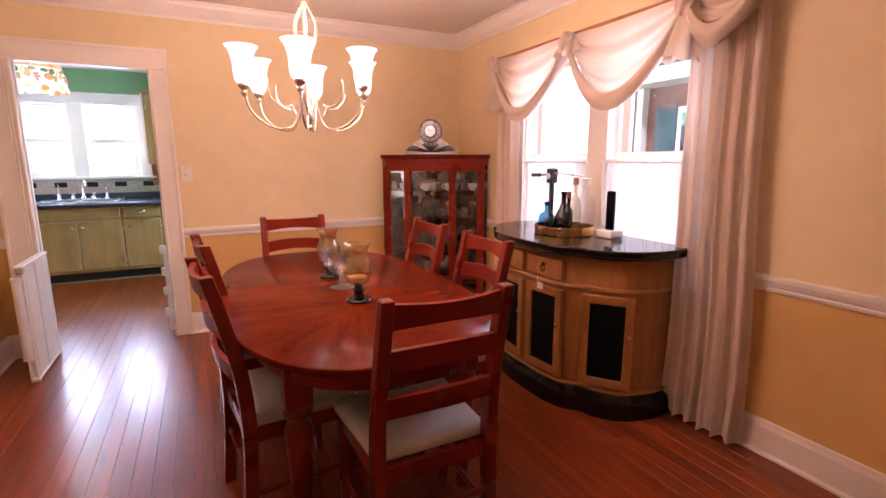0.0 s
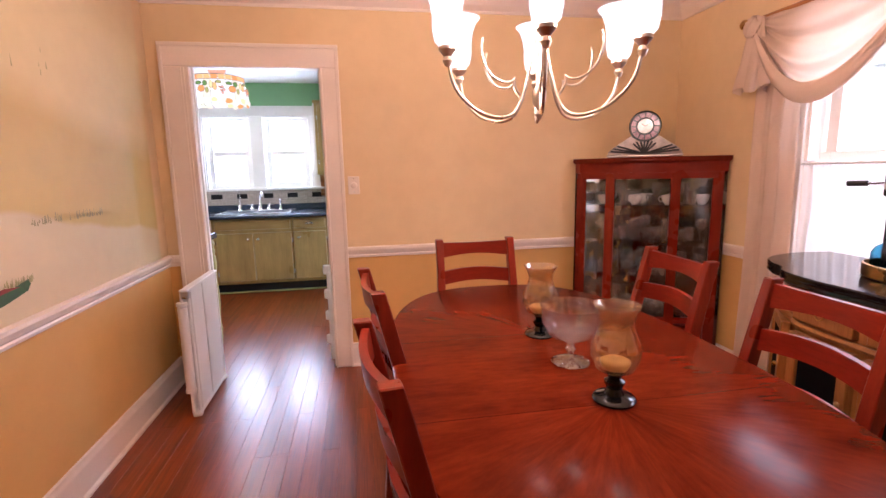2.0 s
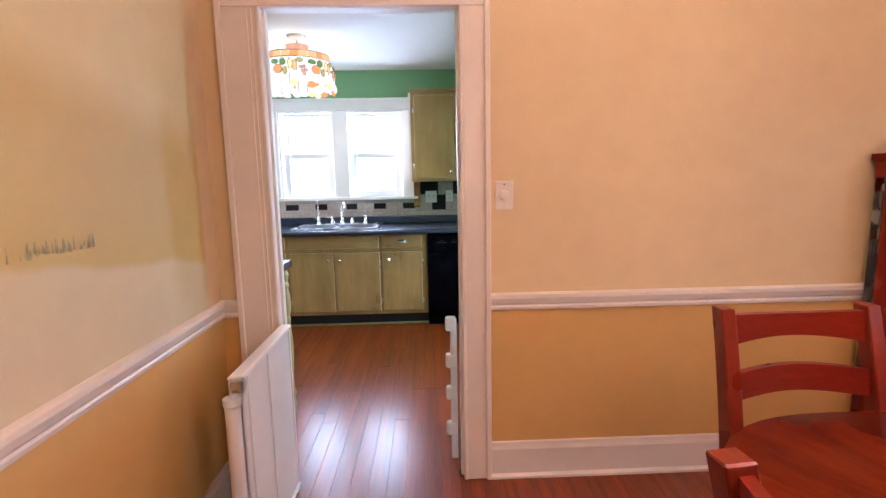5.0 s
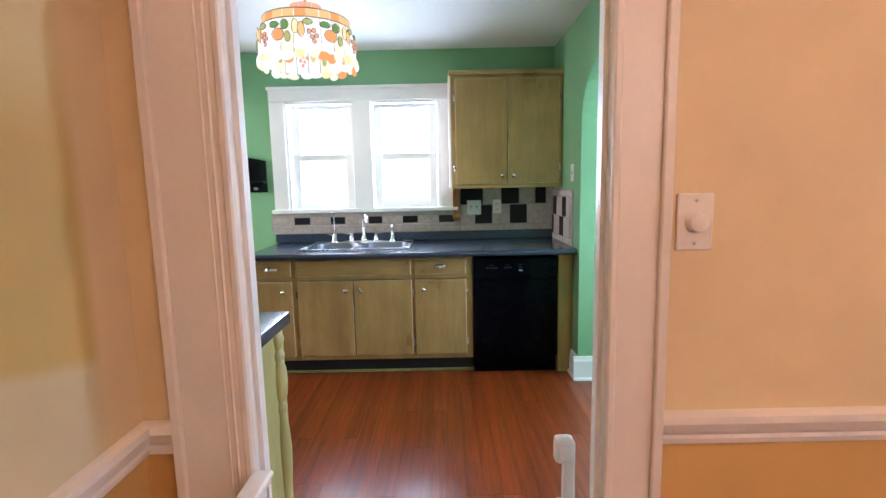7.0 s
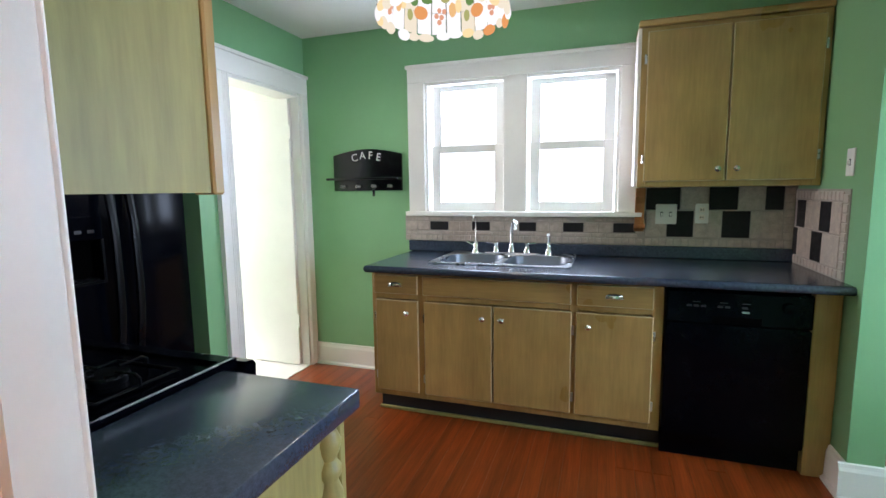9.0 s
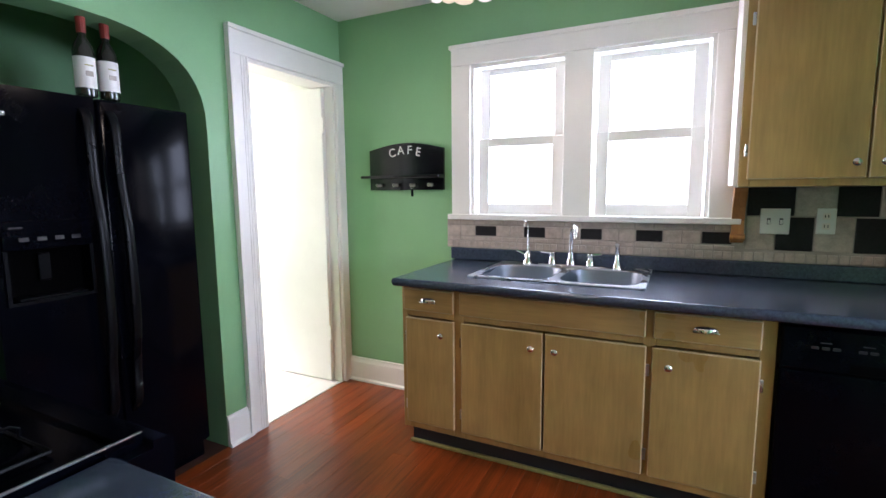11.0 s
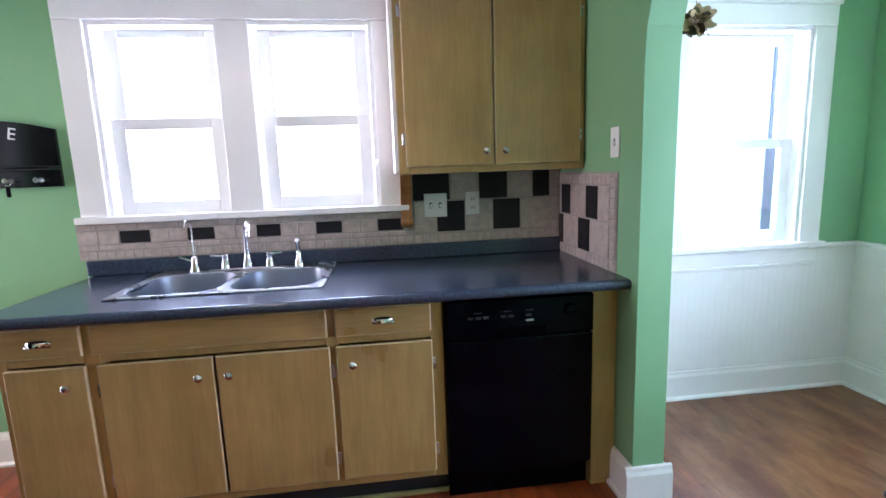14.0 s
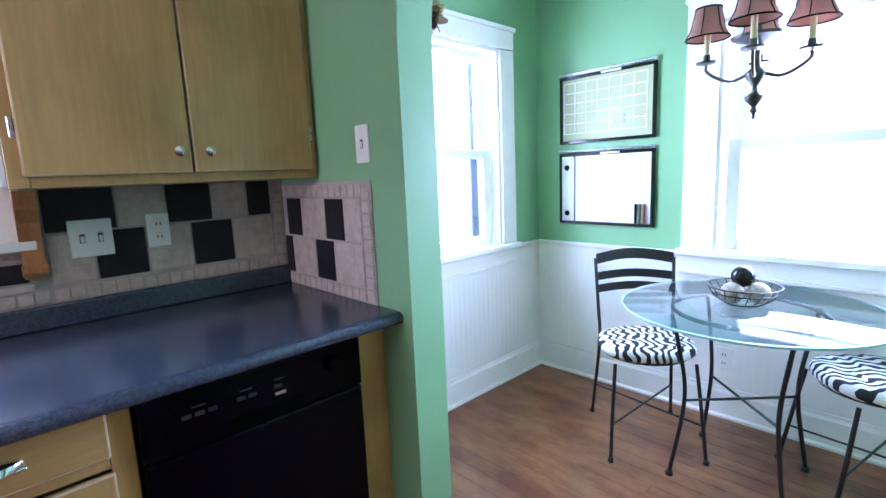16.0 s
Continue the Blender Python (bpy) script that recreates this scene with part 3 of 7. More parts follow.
for p0, p1, o in (((KL, KY1), (-1.43, KY1), (0, -1)), ((KL, 6.085), (KL, 6.215), (1, 0)), ((KR, 6.34), (KR, 6.58), (-1, 0)), ((KR - 0.032, 6.34), (NL + 0.032, 6.34), (0, -1)),
                  ((NL, 6.34), (NL, KY1), (1, 0)), ((NL, KY1), (NR, KY1), (0, -1)), ((NR, KY0), (NR, KY1), (-1, 0))):
    profile_run("baseboard", p0, p1, o, KBASE, "white paint", "white painted wooden baseboard", "baseboard")


def casing(name, along, face, out, a, b, z0, z1, w, material, label, head=None, feet=True, thick=0.022, wl=None):
    """Flat boards with a raised back band round an opening a..b, on the wall plane face; along is 'x' or 'y'."""
    head = head or w
    wl = wl or w
    bm = bmesh.new()

    def put(u0, u1, v0, v1, d0, d1):
        lo, hi = sorted((face + out * d0, face + out * d1))
        if along == "x":
            box(bm, u0, u1, lo, hi, v0, v1, 0.003, 1)
        else:
            box(bm, lo, hi, u0, u1, v0, v1, 0.003, 1)

    for u0, u1, e0, e1 in ((a - wl, a, a - wl, a - wl + 0.022), (b, b + w, b + w - 0.022, b + w)):
        put(u0, u1, z0, z1, 0, thick)
        put(e0, e1, z0, z1 + head - 0.022, thick - 0.002, thick + 0.012)
        inner = (u1 - 0.016, u1) if u1 == a else (u0, u0 + 0.016)
        put(*inner, z0, z1 - 0.001, thick - 0.002, thick + 0.005)
        if feet and u1 == a:
            for k, w_ in ((0.028, 0.007), (0.045, 0.005)):
                put(u1 - k - w_, u1 - k, z0, z1 - 0.001, thick - 0.002, thick + 0.004)
    put(a - wl, b + w, z1 + 0.001, z1 + head, 0, thick)
    put(a - wl, b + w, z1 + head - 0.022, z1 + head + 0.001, thick - 0.002, thick + 0.014)
    return setting(part(name, bm, material), label, "door trim" if feet else "window trim")


casing("door_1_trim", "x", DY, -1, DOOR[0], DOOR[1], 0, DOOR[3], 0.122, "cream trim", "wide cream painted door casing", 0.14, wl=0.168)
casing("door_1_trim", "x", KY0, 1, DOOR[0], DOOR[1], 0, DOOR[3], 0.10, "white paint", "white painted door casing", 0.11, thick=0.010)
bm = bmesh.new()
box(bm, DOOR[0] - 0.018, DOOR[0], DY - 0.003, KY0 + 0.003, 0, DOOR[3])
box(bm, DOOR[1], DOOR[1] + 0.018, DY - 0.003, KY0 + 0.003, 0, DOOR[3])
box(bm, DOOR[0] - 0.018, DOOR[1] + 0.018, DY - 0.003, KY0 + 0.003, DOOR[3], DOOR[3] + 0.018)
box(bm, DOOR[0], DOOR[0] + 0.011, 4.165, 4.195, 0, DOOR[3])
box(bm, DOOR[1] - 0.011, DOOR[1], 4.165, 4.195, 0, DOOR[3])
setting(part("door_1_jamb", bm, "white paint"), "white painted door jamb with stop", "door frame")
casing("door_2_trim", "y", KL, 1, BDOOR[0], BDOOR[1], 0, BDOOR[3], 0.125, "white paint", "wide white painted casing of the back door", 0.14)
bm = bmesh.new()
box(bm, KL - 0.173, KL + 0.003, BDOOR[0] - 0.001, BDOOR[0] + 0.018, 0, BDOOR[3])
box(bm, KL - 0.173, KL + 0.003, BDOOR[1] - 0.018, BDOOR[1] + 0.001, 0, BDOOR[3])
box(bm, KL - 0.173, KL + 0.003, BDOOR[0] + 0.018, BDOOR[1] - 0.018, BDOOR[3] - 0.018, BDOOR[3] + 0.001)
setting(part("door_2_jamb", bm, "white paint"), "white painted jamb of the back door", "door frame")


def back_door():
    d = thing("door_2", (KL - 0.06, 6.999, 0.012), "white painted back door standing open into the porch", "door")
    bm = boxed(-0.67, 0, 0, 0.035, 0, 1.99, 0.004, 1)
    part("leaf", bm, "white paint", d)
    for z in (0.3, 1.7):
        part("hinge", boxed(-0.02, 0.02, -0.012, -0.0065, z, z + 0.1, 0.002, 1), "white paint", d)
    setting(d)


back_door()


def window(name, along, face, inward, outs, opening, lights, stool, material, label, case=0.13, meet=None, head=0.13, sill_z=None):
    """A double-hung window: casing, jambs, stool and apron, and for each light two sashes with a pane. lights are (u0, u1)."""
    a, b, z0, z1 = opening
    w = setting(new(name), label, "window")
    w.empty_display_size = 0.1

    def bx(bm, u0, u1, d0, d1, v0, v1, bev=0.0):
        lo, hi = sorted((face + inward * d0, face + inward * d1))
        if along == "x":
            box(bm, u0, u1, lo, hi, v0, v1, bev, 1)
        else:
            box(bm, lo, hi, u0, u1, v0, v1, bev, 1)

    bm = bmesh.new()
    bx(bm, a - case, a, 0, 0.022, z0 - 0.02, z1, 0.003)
    bx(bm, b, b + case, 0, 0.022, z0 - 0.02, z1, 0.003)
    bx(bm, a - case, b + case, 0, 0.024, z1 + 0.001, z1 + head, 0.003)
    bx(bm, a - case - 0.01, b + case + 0.01, 0, 0.036, z1 + head - 0.02, z1 + head + 0.004, 0.003)
    for (_, u1), (u2, _) in zip(lights, lights[1:]):
        bx(bm, u1, u2, 0, 0.020, z0, z1, 0.003)
        bx(bm, u1, u2, -0.12, 0, z0, z1)
    bx(bm, a - 0.001, a + 0.018, -0.15, 0.004, z0, z1)
    bx(bm, b - 0.018, b + 0.001, -0.15, 0.004, z0, z1)
    bx(bm, a + 0.018, b - 0.018, -0.15, 0.004, z1 - 0.018, z1 + 0.0005)
    part("window_frame", bm, material, w)
    bm = bmesh.new()
    bx(bm, a - case - 0.02, b + case + 0.02, -0.15, stool, z0 - 0.028, z0 + 0.004, 0.004)
    part("window_sill", bm, material, w)
    if sill_z:
        bm = bmesh.new()
        bx(bm, a - case, b + case, 0, 0.018, z0 - 0.028 - sill_z, z0 - 0.029, 0.003)
        bx(bm, a - case - 0.01, b + case + 0.01, 0, 0.028, z0 - 0.028 - sill_z - 0.018, z0 - 0.028 - sill_z, 0.003)
        part("apron", bm, material, w)
    zm = meet or (z0 + z1) / 2
    for u0, u1 in lights:
        for lo, hi, d in ((zm - 0.018, z1, -0.085), (z0, zm + 0.018, -0.05)):
            bm = bmesh.new()
            s = 0.062
            bx(bm, u0 + 0.012, u0 + 0.012 + s, d - 0.03, d, lo, hi, 0.003)
            bx(bm, u1 - 0.012 - s, u1 - 0.012, d - 0.03, d, lo, hi, 0.003)
            bx(bm, u0 + 0.012 + s, u1 - 0.012 - s, d - 0.03, d, hi - 0.05, hi, 0.003)
            bx(bm, u0 + 0.012 + s, u1 - 0.012 - s, d - 0.03, d, lo, lo + (0.036 if d < -0.06 else 0.065), 0.003)
            sash = part("sash", bm, material, w)
            bm = bmesh.new()
            bx(bm, u0 + 0.05, u1 - 0.05, d - 0.017, d - 0.013, lo + 0.03, hi - 0.03)
            p = part("pane", bm, "pane glass", sash)
            p.visible_shadow = False
    return w


window("window_1", "y", DR, -1, 1, DWIN, [(1.58, 2.19), (2.36, 3.04)], 0.05, "cream trim", "pair of cream framed sash windows behind cafe curtains", 0.13, 1.40, 0.13, 0.09)
window("window_2", "x", KY1, -1, 1, KWIN, [(-1.305, -0.775), (-0.625, -0.085)], 0.045, "white paint", "pair of white sash windows over the kitchen sink", 0.12, 1.615, 0.115)
window("window_3", "x", KY1, -1, 1, NWIN, [(1.565, 2.235)], 0.05, "white paint", "white sash window of the breakfast nook", 0.125, 1.44, 0.125, 0.085)
window("window_4", "y", NR, -1, 1, NSWIN, [(4.77, 6.04)], 0.05, "white paint", "wide white sash window of the breakfast nook", 0.15, 1.42, 0.12, 0.085)

setting(part("threshold", boxed(-2.43, KL + 0.002, BDOOR[0] + 0.018, BDOOR[1] - 0.018, -0.01, 0.006, 0.002, 1), "white paint"), "white painted door threshold", "threshold")
# daylight outside the windows
glow("bright haze", (0.95, 0.97, 1.0), 1.6)
bm = bmesh.new()
box(bm, -7, 9.6, 10.5, 10.6, -0.8, 7)
box(bm, 9.6, 9.7, -4, 10.6, -0.8, 7)
box(bm, -7.1, -7, 5, 10.6, -0.8, 7)
setting(part("backdrop", bm, "bright haze"), "bright hazy daylight beyond the garden", "backdrop")
plain("lawn", (0.09, 0.14, 0.05), 0.9, var=0.4, scale=3, fine=60, bump=0.3)
bm = bmesh.new()
box(bm, -54, 54, -50, 56, -0.9, -0.8)
setting(part("ground", bm, "lawn"), "sunlit lawn outside the windows", "ground")

# ---- dining room ----
def dining_table():
    t = thing("dining_table", (1.135, 2.21, 0), "oval polished cherry dining table with turned legs", "table", rz=0)
    out = superellipse(0, 0, 0.545, 1.0, 2.7, 72)
    bm = slab(bmesh.new(), out, 0.728, 0.765, 0.016, ((0, 0), (0.25, 0.75), (0.6, 1), (0.85, 0.9), (1, 0.35)))
    part("tabletop", bm, "cherry veneer", t, "polished book-matched cherry veneer top", 40)
    inner = [(x * 0.86, y * 0.9) for x, y in out]
    bm = slab(bmesh.new(), inner, 0.645, 0.727)
    part("apron", bm, "cherry", t, "", 40)
    leg = [(0.022, 0), (0.026, 0.02), (0.02, 0.06), (0.026, 0.10), (0.034, 0.2), (0.046, 0.36), (0.05, 0.44), (0.036, 0.48), (0.052, 0.50), (0.052, 0.515), (0.04, 0.53)]
    for sx in (-1, 1):
        for sy in (-1, 1):
            bm = lathed(leg, (sx * 0.33, sy * 0.66, 0), 16)
            box(bm, sx * 0.33 - 0.048, sx * 0.33 + 0.048, sy * 0.66 - 0.048, sy * 0.66 + 0.048, 0.53, 0.70, 0.006, 1)
            part("leg", bm, "cherry upright", t, "", 40)
    return t


dining_table()


def dining_chair(at, rz):
    """Ladder-back chair; it faces +y of its own."""
    c = thing("dining_chair", (*at, 0), "dark cherry ladder-back dining chair with a pale padded seat", "chair", "chairs round the dining table", rz)

    def post(x):
        pts = [(x, -0.215, 0.0), (x, -0.195, 0.25), (x, -0.19, 0.45), (x * 0.99, -0.205, 0.65), (x * 0.97, -0.25, 0.86), (x * 0.965, -0.285, 1.0)]
        pts = curve_pts(pts, 4)
        bm = bmesh.new()
        rings = []
        for p in pts:
            h = 0.017 + 0.004 * (1 - abs(p.z - 0.45))
            d = 0.021 + 0.004 * (1 - abs(p.z - 0.45))
            rings.append([bm.verts.new((p.x + sx * h, p.y + sy * d, p.z)) for sx, sy in ((-1, -1), (1, -1), (1, 1), (-1, 1))])
        ring_faces(bm, rings)
        bmesh.ops.bevel(bm, geom=[e for e in bm.edges], offset=0.003, segments=1, affect="EDGES")
        return bm

    for x in (-0.20, 0.20):
        part("back_post", post(x), "cherry upright", c)
    # slats bow backwards and are hollowed underneath
    for z0, z1, y in ((0.905, 0.985, -0.266), (0.765, 0.835, -0.236), (0.61, 0.68, -0.213)):
        bm = bmesh.new()

        def face(u, v, off):
            x = -0.185 + 0.37 * u
            bow = -0.028 * math.sin(math.pi * u)
            lo = z0 + 0.014 * math.sin(math.pi * u)
            hi = z1 + (0.008 if z1 > 0.9 else 0.012) * math.sin(math.pi * u) * (-1 if z1 > 0.9 else 1)
            z = lo + (hi - lo) * v
            return (x, y + bow + off - (z - z0) * 0.12, z)

        rings = []
        for k in range(13):
            u = k / 12
            rings.append([bm.verts.new(face(u, v, o)) for v, o in ((0, -0.01), (1, -0.01), (1, 0.01), (0, 0.01))])
        ring_faces(bm, rings)
        part("slat", bm, "cherry", c, "", 30)
    for x in (-0.215, 0.215):
        bm = bmesh.new()
        rings = [[bm.verts.new((x * k + sx * h, 0.185 + sy * h, z)) for sx, sy in ((-1, -1), (1, -1), (1, 1), (-1, 1))] for z, h, k in ((0, 0.014, 0.98), (0.3, 0.018, 0.98), (0.435, 0.021, 0.98))]
        ring_faces(bm, rings)
        part("front_leg", bm, "cherry upright", c)
    bm = bmesh.new()
    box(bm, -0.2, 0.2, 0.175, 0.195, 0.375, 0.435, 0.002, 1)
    box(bm, -0.185, 0.185, -0.2, -0.18, 0.375, 0.435, 0.002, 1)
    for s in (-1, 1):
        v = [bm.verts.new((s * (0.205 if y > 0 else 0.195) + dx, y, z)) for z in (0.375, 0.435) for y in (-0.18, 0.18) for dx in (-0.01, 0.01)]
        for f in ((0, 1, 3, 2), (4, 5, 7, 6), (0, 1, 5, 4), (2, 3, 7, 6), (0, 2, 6, 4), (1, 3, 7, 5)):
            bm.faces.new([v[k] for k in f])
    part("seat_frame", bm, "cherry", c)
    out = [(-0.235, 0.21), (-0.205, -0.17), (0.205, -0.17), (0.235, 0.21)]
    pts = []
    for (x0, y0), (x1, y1) in zip(out, out[1:] + out[:1]):
        pts += [(x0 + (x1 - x0) * k / 8, y0 + (y1 - y0) * k / 8) for k in range(8)]
    bm = slab(bmesh.new(), pts, 0.435, 0.49, 0.05, ((0, 0.85), (0.25, 1), (0.55, 0.95), (0.85, 0.7), (1, 0.1)))
    part("seat", bm, "seat linen", c, "pale grey padded cloth seat", 50)
    for z in (0.17,):
        part("stretcher", tubed([(-0.2, -0.2, z + 0.08), (0.2, -0.2, z + 0.08)], 0.011, 6), "cherry", c)
        for s in (-1, 1):
            part("stretcher", tubed([(s * 0.2, -0.2, z), (s * 0.21, 0.185, z)], 0.011, 6), "cherry", c)
    return c


first = dining_chair((1.18, 1.40), 0)
for at, rz in (((1.11, 3.04), 180), ((0.812, 1.855), -83), ((0.818, 2.507), -84), ((1.545, 2.63), 90), ((1.545, 1.96), 90)):
    copy_thing(first, pose(*at, 0, 0, 0, rz))


def buffet():
    s = thing("sideboard", (2.815, 2.19, 0), "honey pine sideboard with black panels and black stone top", "sideboard")
    half = [(0, 0.635), (-0.18, 0.65), (-0.35, 0.60), (-0.445, 0.50), (-0.485, 0.40), (-0.55, 0.325), (-0.585, 0.18), (-0.59, 0)]
    front = smoothed(half + [(x, -y) for x, y in half[-2::-1]], 5)

    def scaled(k, ky=None):
        return [(x * k, y * (ky or k)) for x, y in front]

    bm = slab(bmesh.new(), scaled(1.06, 1.03), 0.875, 0.925, 0.02, ((0, 0.3), (0.2, 1), (0.45, 0.8), (0.6, 1), (0.9, 0.95), (1, 0.6)))
    part("top", bm, "black lacquer", s, "glossy black moulded top", 35)
    part("body", slab(bmesh.new(), scaled(0.93), 0.13, 0.875), "honey pine", s, "", 35)
    bm = slab(bmesh.new(), scaled(0.99, 0.98), 0.0, 0.135, 0.03, ((0, 1), (0.55, 1), (0.75, 0.7), (1, 0.1)))
    part("plinth", bm, "black lacquer", s, "black painted moulded plinth", 35)
    for z0, z1, k in ((0.135, 0.155, 0.965), (0.69, 0.715, 0.965), (0.855, 0.874, 0.97)):
        part("moulding", slab(bmesh.new(), scaled(k, 0.96), z0, z1, 0.008, ((0, 0), (0.5, 1), (1, 0))), "honey pine", s, "", 35)

    def on_front(y):
        best = min(zip(front, front[1:]), key=lambda ab: abs((ab[0][1] + ab[1][1]) / 2 - y) + (0 if ab[0][0] < -0.05 else 9))
        (x0, y0), (x1, y1) = best
        d = Vector((x1 - x0, y1 - y0, 0)).normalized()
        f = 0 if y1 == y0 else (y - y0) / (y1 - y0)
        return Vector(((x0 + (x1 - x0) * f) * 0.93, y * 0.93, 0)), math.degrees(math.atan2(d.y, d.x))

    def panel(y, w, z0, z1, door):
        p, a = on_front(y)
        m = Matrix.Translation(p) @ pose(0, 0, 0, 0, 0, a)
        n = Vector((0, 1, 0)) if (m.to_3x3() @ Vector((0, 1, 0))).x < 0 else Vector((0, -1, 0))
        sg = n.y

        def bb(x0, x1, d0, d1, u0, u1, bev=0.003):
            bm = bmesh.new()
            lo, hi = sorted((sg * d0, sg * d1))
            box(bm, x0, x1, lo, hi, u0, u1, bev, 1)
            bm.transform(m)
            return bm

        if door:
            bm = bmesh.new()
            r = 0.045
            for q in ((-w / 2, -w / 2 + r, z0, z1), (w / 2 - r, w / 2, z0, z1), (-w / 2 + r, w / 2 - r, z0, z0 + r), (-w / 2 + r, w / 2 - r, z1 - r, z1)):
                lo, hi = sorted((sg * -0.01, sg * 0.024))
                box(bm, q[0], q[1], lo, hi, q[2], q[3], 0.003, 1)
            bm.transform(m)
            d = part("door", bm, "honey pine", s)
            part("door_panel", bb(-w / 2 + r, w / 2 - r, 0.0, 0.013, z0 + r, z1 - r), "black panel cloth", d, "matt black door panel")
            b2 = lathed([(0.004, 0), (0.01, 0.006), (0.011, 0.012), (0.004, 0.018)], (0, 0, 0), 10)
            b2.transform(m @ Matrix.Translation((w / 2 - 0.02, sg * 0.024, (z0 + z1) / 2 + 0.05)) @ pose(0, 0, 0, -90 * sg, 0, 0))
            part("knob", b2, "brass", d, "small dark brass knob")
        else:
            d = part("drawer", bb(-w / 2, w / 2, -0.01, 0.02, z0, z1), "honey pine", s)
            b2 = bmesh.new()
            tube(b2, [(0.018 * math.cos(k), sg * 0.03, (z0 + z1) / 2 - 0.006 + 0.018 * math.sin(k)) for k in [math.pi * 2 * i / 14 for i in range(15)]], 0.003, 6)
            box(b2, -0.012, 0.012, min(sg * 0.02, sg * 0.03), max(sg * 0.02, sg * 0.03), (z0 + z1) / 2 + 0.004, (z0 + z1) / 2 + 0.024, 0.002, 1)
            b2.transform(m)
            part("drawer_pull", b2, "brass", d, "dark brass ring pull")

    for y in (-0.17, 0.17):
        panel(y, 0.28, 0.175, 0.675, True)
        panel(y, 0.27, 0.73, 0.84, False)
    for y in (-0.525, 0.525):
        panel(y, 0.27, 0.175, 0.675, True)
    return s


buffet()


def curio():
    """Corner china cabinet with a bowed glass front."""
    a, b = Vector((2.05, 4.05, 0)), Vector((2.775, 3.56, 0))
    c = thing("china_cabinet", (2.46, 3.86, 0), "cherry corner china cabinet with glass doors, full of glassware", "cabinet")
    o = Vector((2.46, 3.86, 0))
    d = (b - a).normalized()
    n = Vector((d.y, -d.x, 0))
    if n.y > 0:
        n = -n

    def bow(u, extra=0.0):
        p = a + (b - a) * u + n * (0.10 * math.sin(math.pi * u) + extra) - o
        return (p.x, p.y)

    corner = [(2.825 - o.x, 3.56 - o.y), (2.825 - o.x, 4.12 - o.y), (2.05 - o.x, 4.12 - o.y)]
    front = [bow(k / 14) for k in range(15)]
    full = front + corner
    wide = [bow(k / 14, 0.02) for k in range(15)] + [(2.835 - o.x, 3.545 - o.y), (2.835 - o.x, 4.13 - o.y), (2.035 - o.x, 4.13 - o.y)]
    part("top", slab(bmesh.new(), wide, 1.385, 1.42, 0.012, ((0, 0), (0.4, 1), (0.7, 0.8), (1, 1))), "cherry top", c, "", 35)
    part("base", slab(bmesh.new(), wide, 0.04, 0.14, 0.012, ((0, 1), (0.7, 1), (1, 0))), "cherry", c, "", 35)
    part("head_rail", slab(bmesh.new(), full, 1.32, 1.385), "cherry", c, "", 35)
    bm = bmesh.new()
    box(bm, corner[2][0], corner[1][0], corner[1][1] - 0.006, corner[1][1], 0.14, 1.32)
    box(bm, corner[1][0] - 0.006, corner[1][0], corner[0][1], corner[1][1] - 0.006, 0.14, 1.32)
    part("back", bm, "cabinet mirror", c, "mirrored back")
    for u in (0.02, 0.245, 0.70, 0.98):
        p = Vector((*bow(u), 0))
        w = 0.032 if u in (0.02, 0.98) else 0.030
        bm = boxed(-w, w, -0.012, 0.016, 0.14, 1.32, 0.004, 1)
        bm.transform(Matrix.Translation(p) @ pose(0, 0, 0, 0, 0, math.degrees(math.atan2(d.y, d.x)) + (-20 * math.cos(math.pi * u) if u not in (0.02, 0.98) else 0)))
        part("stile", bm, "cherry upright", c)
    for z in (0.14, 0.32, 1.28):
        bm = bmesh.new()
        for off in (0,):
            rings = [[bm.verts.new((*bow(k / 14, e), z + h)) for e, h in ((-0.012, 0), (0.012, 0), (0.012, 0.04), (-0.012, 0.04))] for k in range(15)]
            ring_faces(bm, rings)
        part("rail", bm, "cherry", c, "", 35)
    for u0, u1 in ((0.04, 0.22), (0.27, 0.68), (0.72, 0.96)):
        bm = sheet(bmesh.new(), lambda u, v: (*bow(u0 + (u1 - u0) * u, 0.0), 0.36 + 0.93 * v), 8, 1)
        p = part("glass_pane", bm, "clear glass", c, "clear glass pane", 40)
        p.visible_shadow = False
    shrunk = [(x * 0.93, y * 0.93) for x, y in full]
    for z in (0.36, 0.62, 0.86, 1.10):
        part("shelf", slab(bmesh.new(), shrunk, z, z + 0.008), "table glass", c, "clear glass shelf")
    # glassware and china, each a thing of its own
    rnd = random.Random(11)
    goblet = [(0.03, 0), (0.03, 0.003), (0.005, 0.008), (0.004, 0.06), (0.012, 0.07), (0.032, 0.09), (0.036, 0.12), (0.033, 0.145), (0.031, 0.145), (0.034, 0.12), (0.03, 0.092), (0.003, 0.075)]
    tumbler = [(0.028, 0), (0.034, 0.09), (0.032, 0.09), (0.026, 0.006), (0.002, 0.006)]
    cup = [(0.02, 0), (0.025, 0.007), (0.039, 0.03), (0.044, 0.062), (0.041, 0.062), (0.036, 0.031), (0.002, 0.009)]
    bowl = [(0.03, 0), (0.035, 0.01), (0.06, 0.035), (0.07, 0.06), (0.067, 0.06), (0.055, 0.034), (0.002, 0.012)]
    masters = {}
    kinds = {"goblet": (goblet, "crystal", "clear stemmed goblet on a glass shelf", 0.04), "tumbler": (tumbler, "crystal", "clear glass tumbler on a shelf", 0.036),
             "teacup": (cup, "porcelain", "white china teacup on a shelf", 0.047), "bowl": (bowl, "crystal", "cut glass bowl on a shelf", 0.072)}
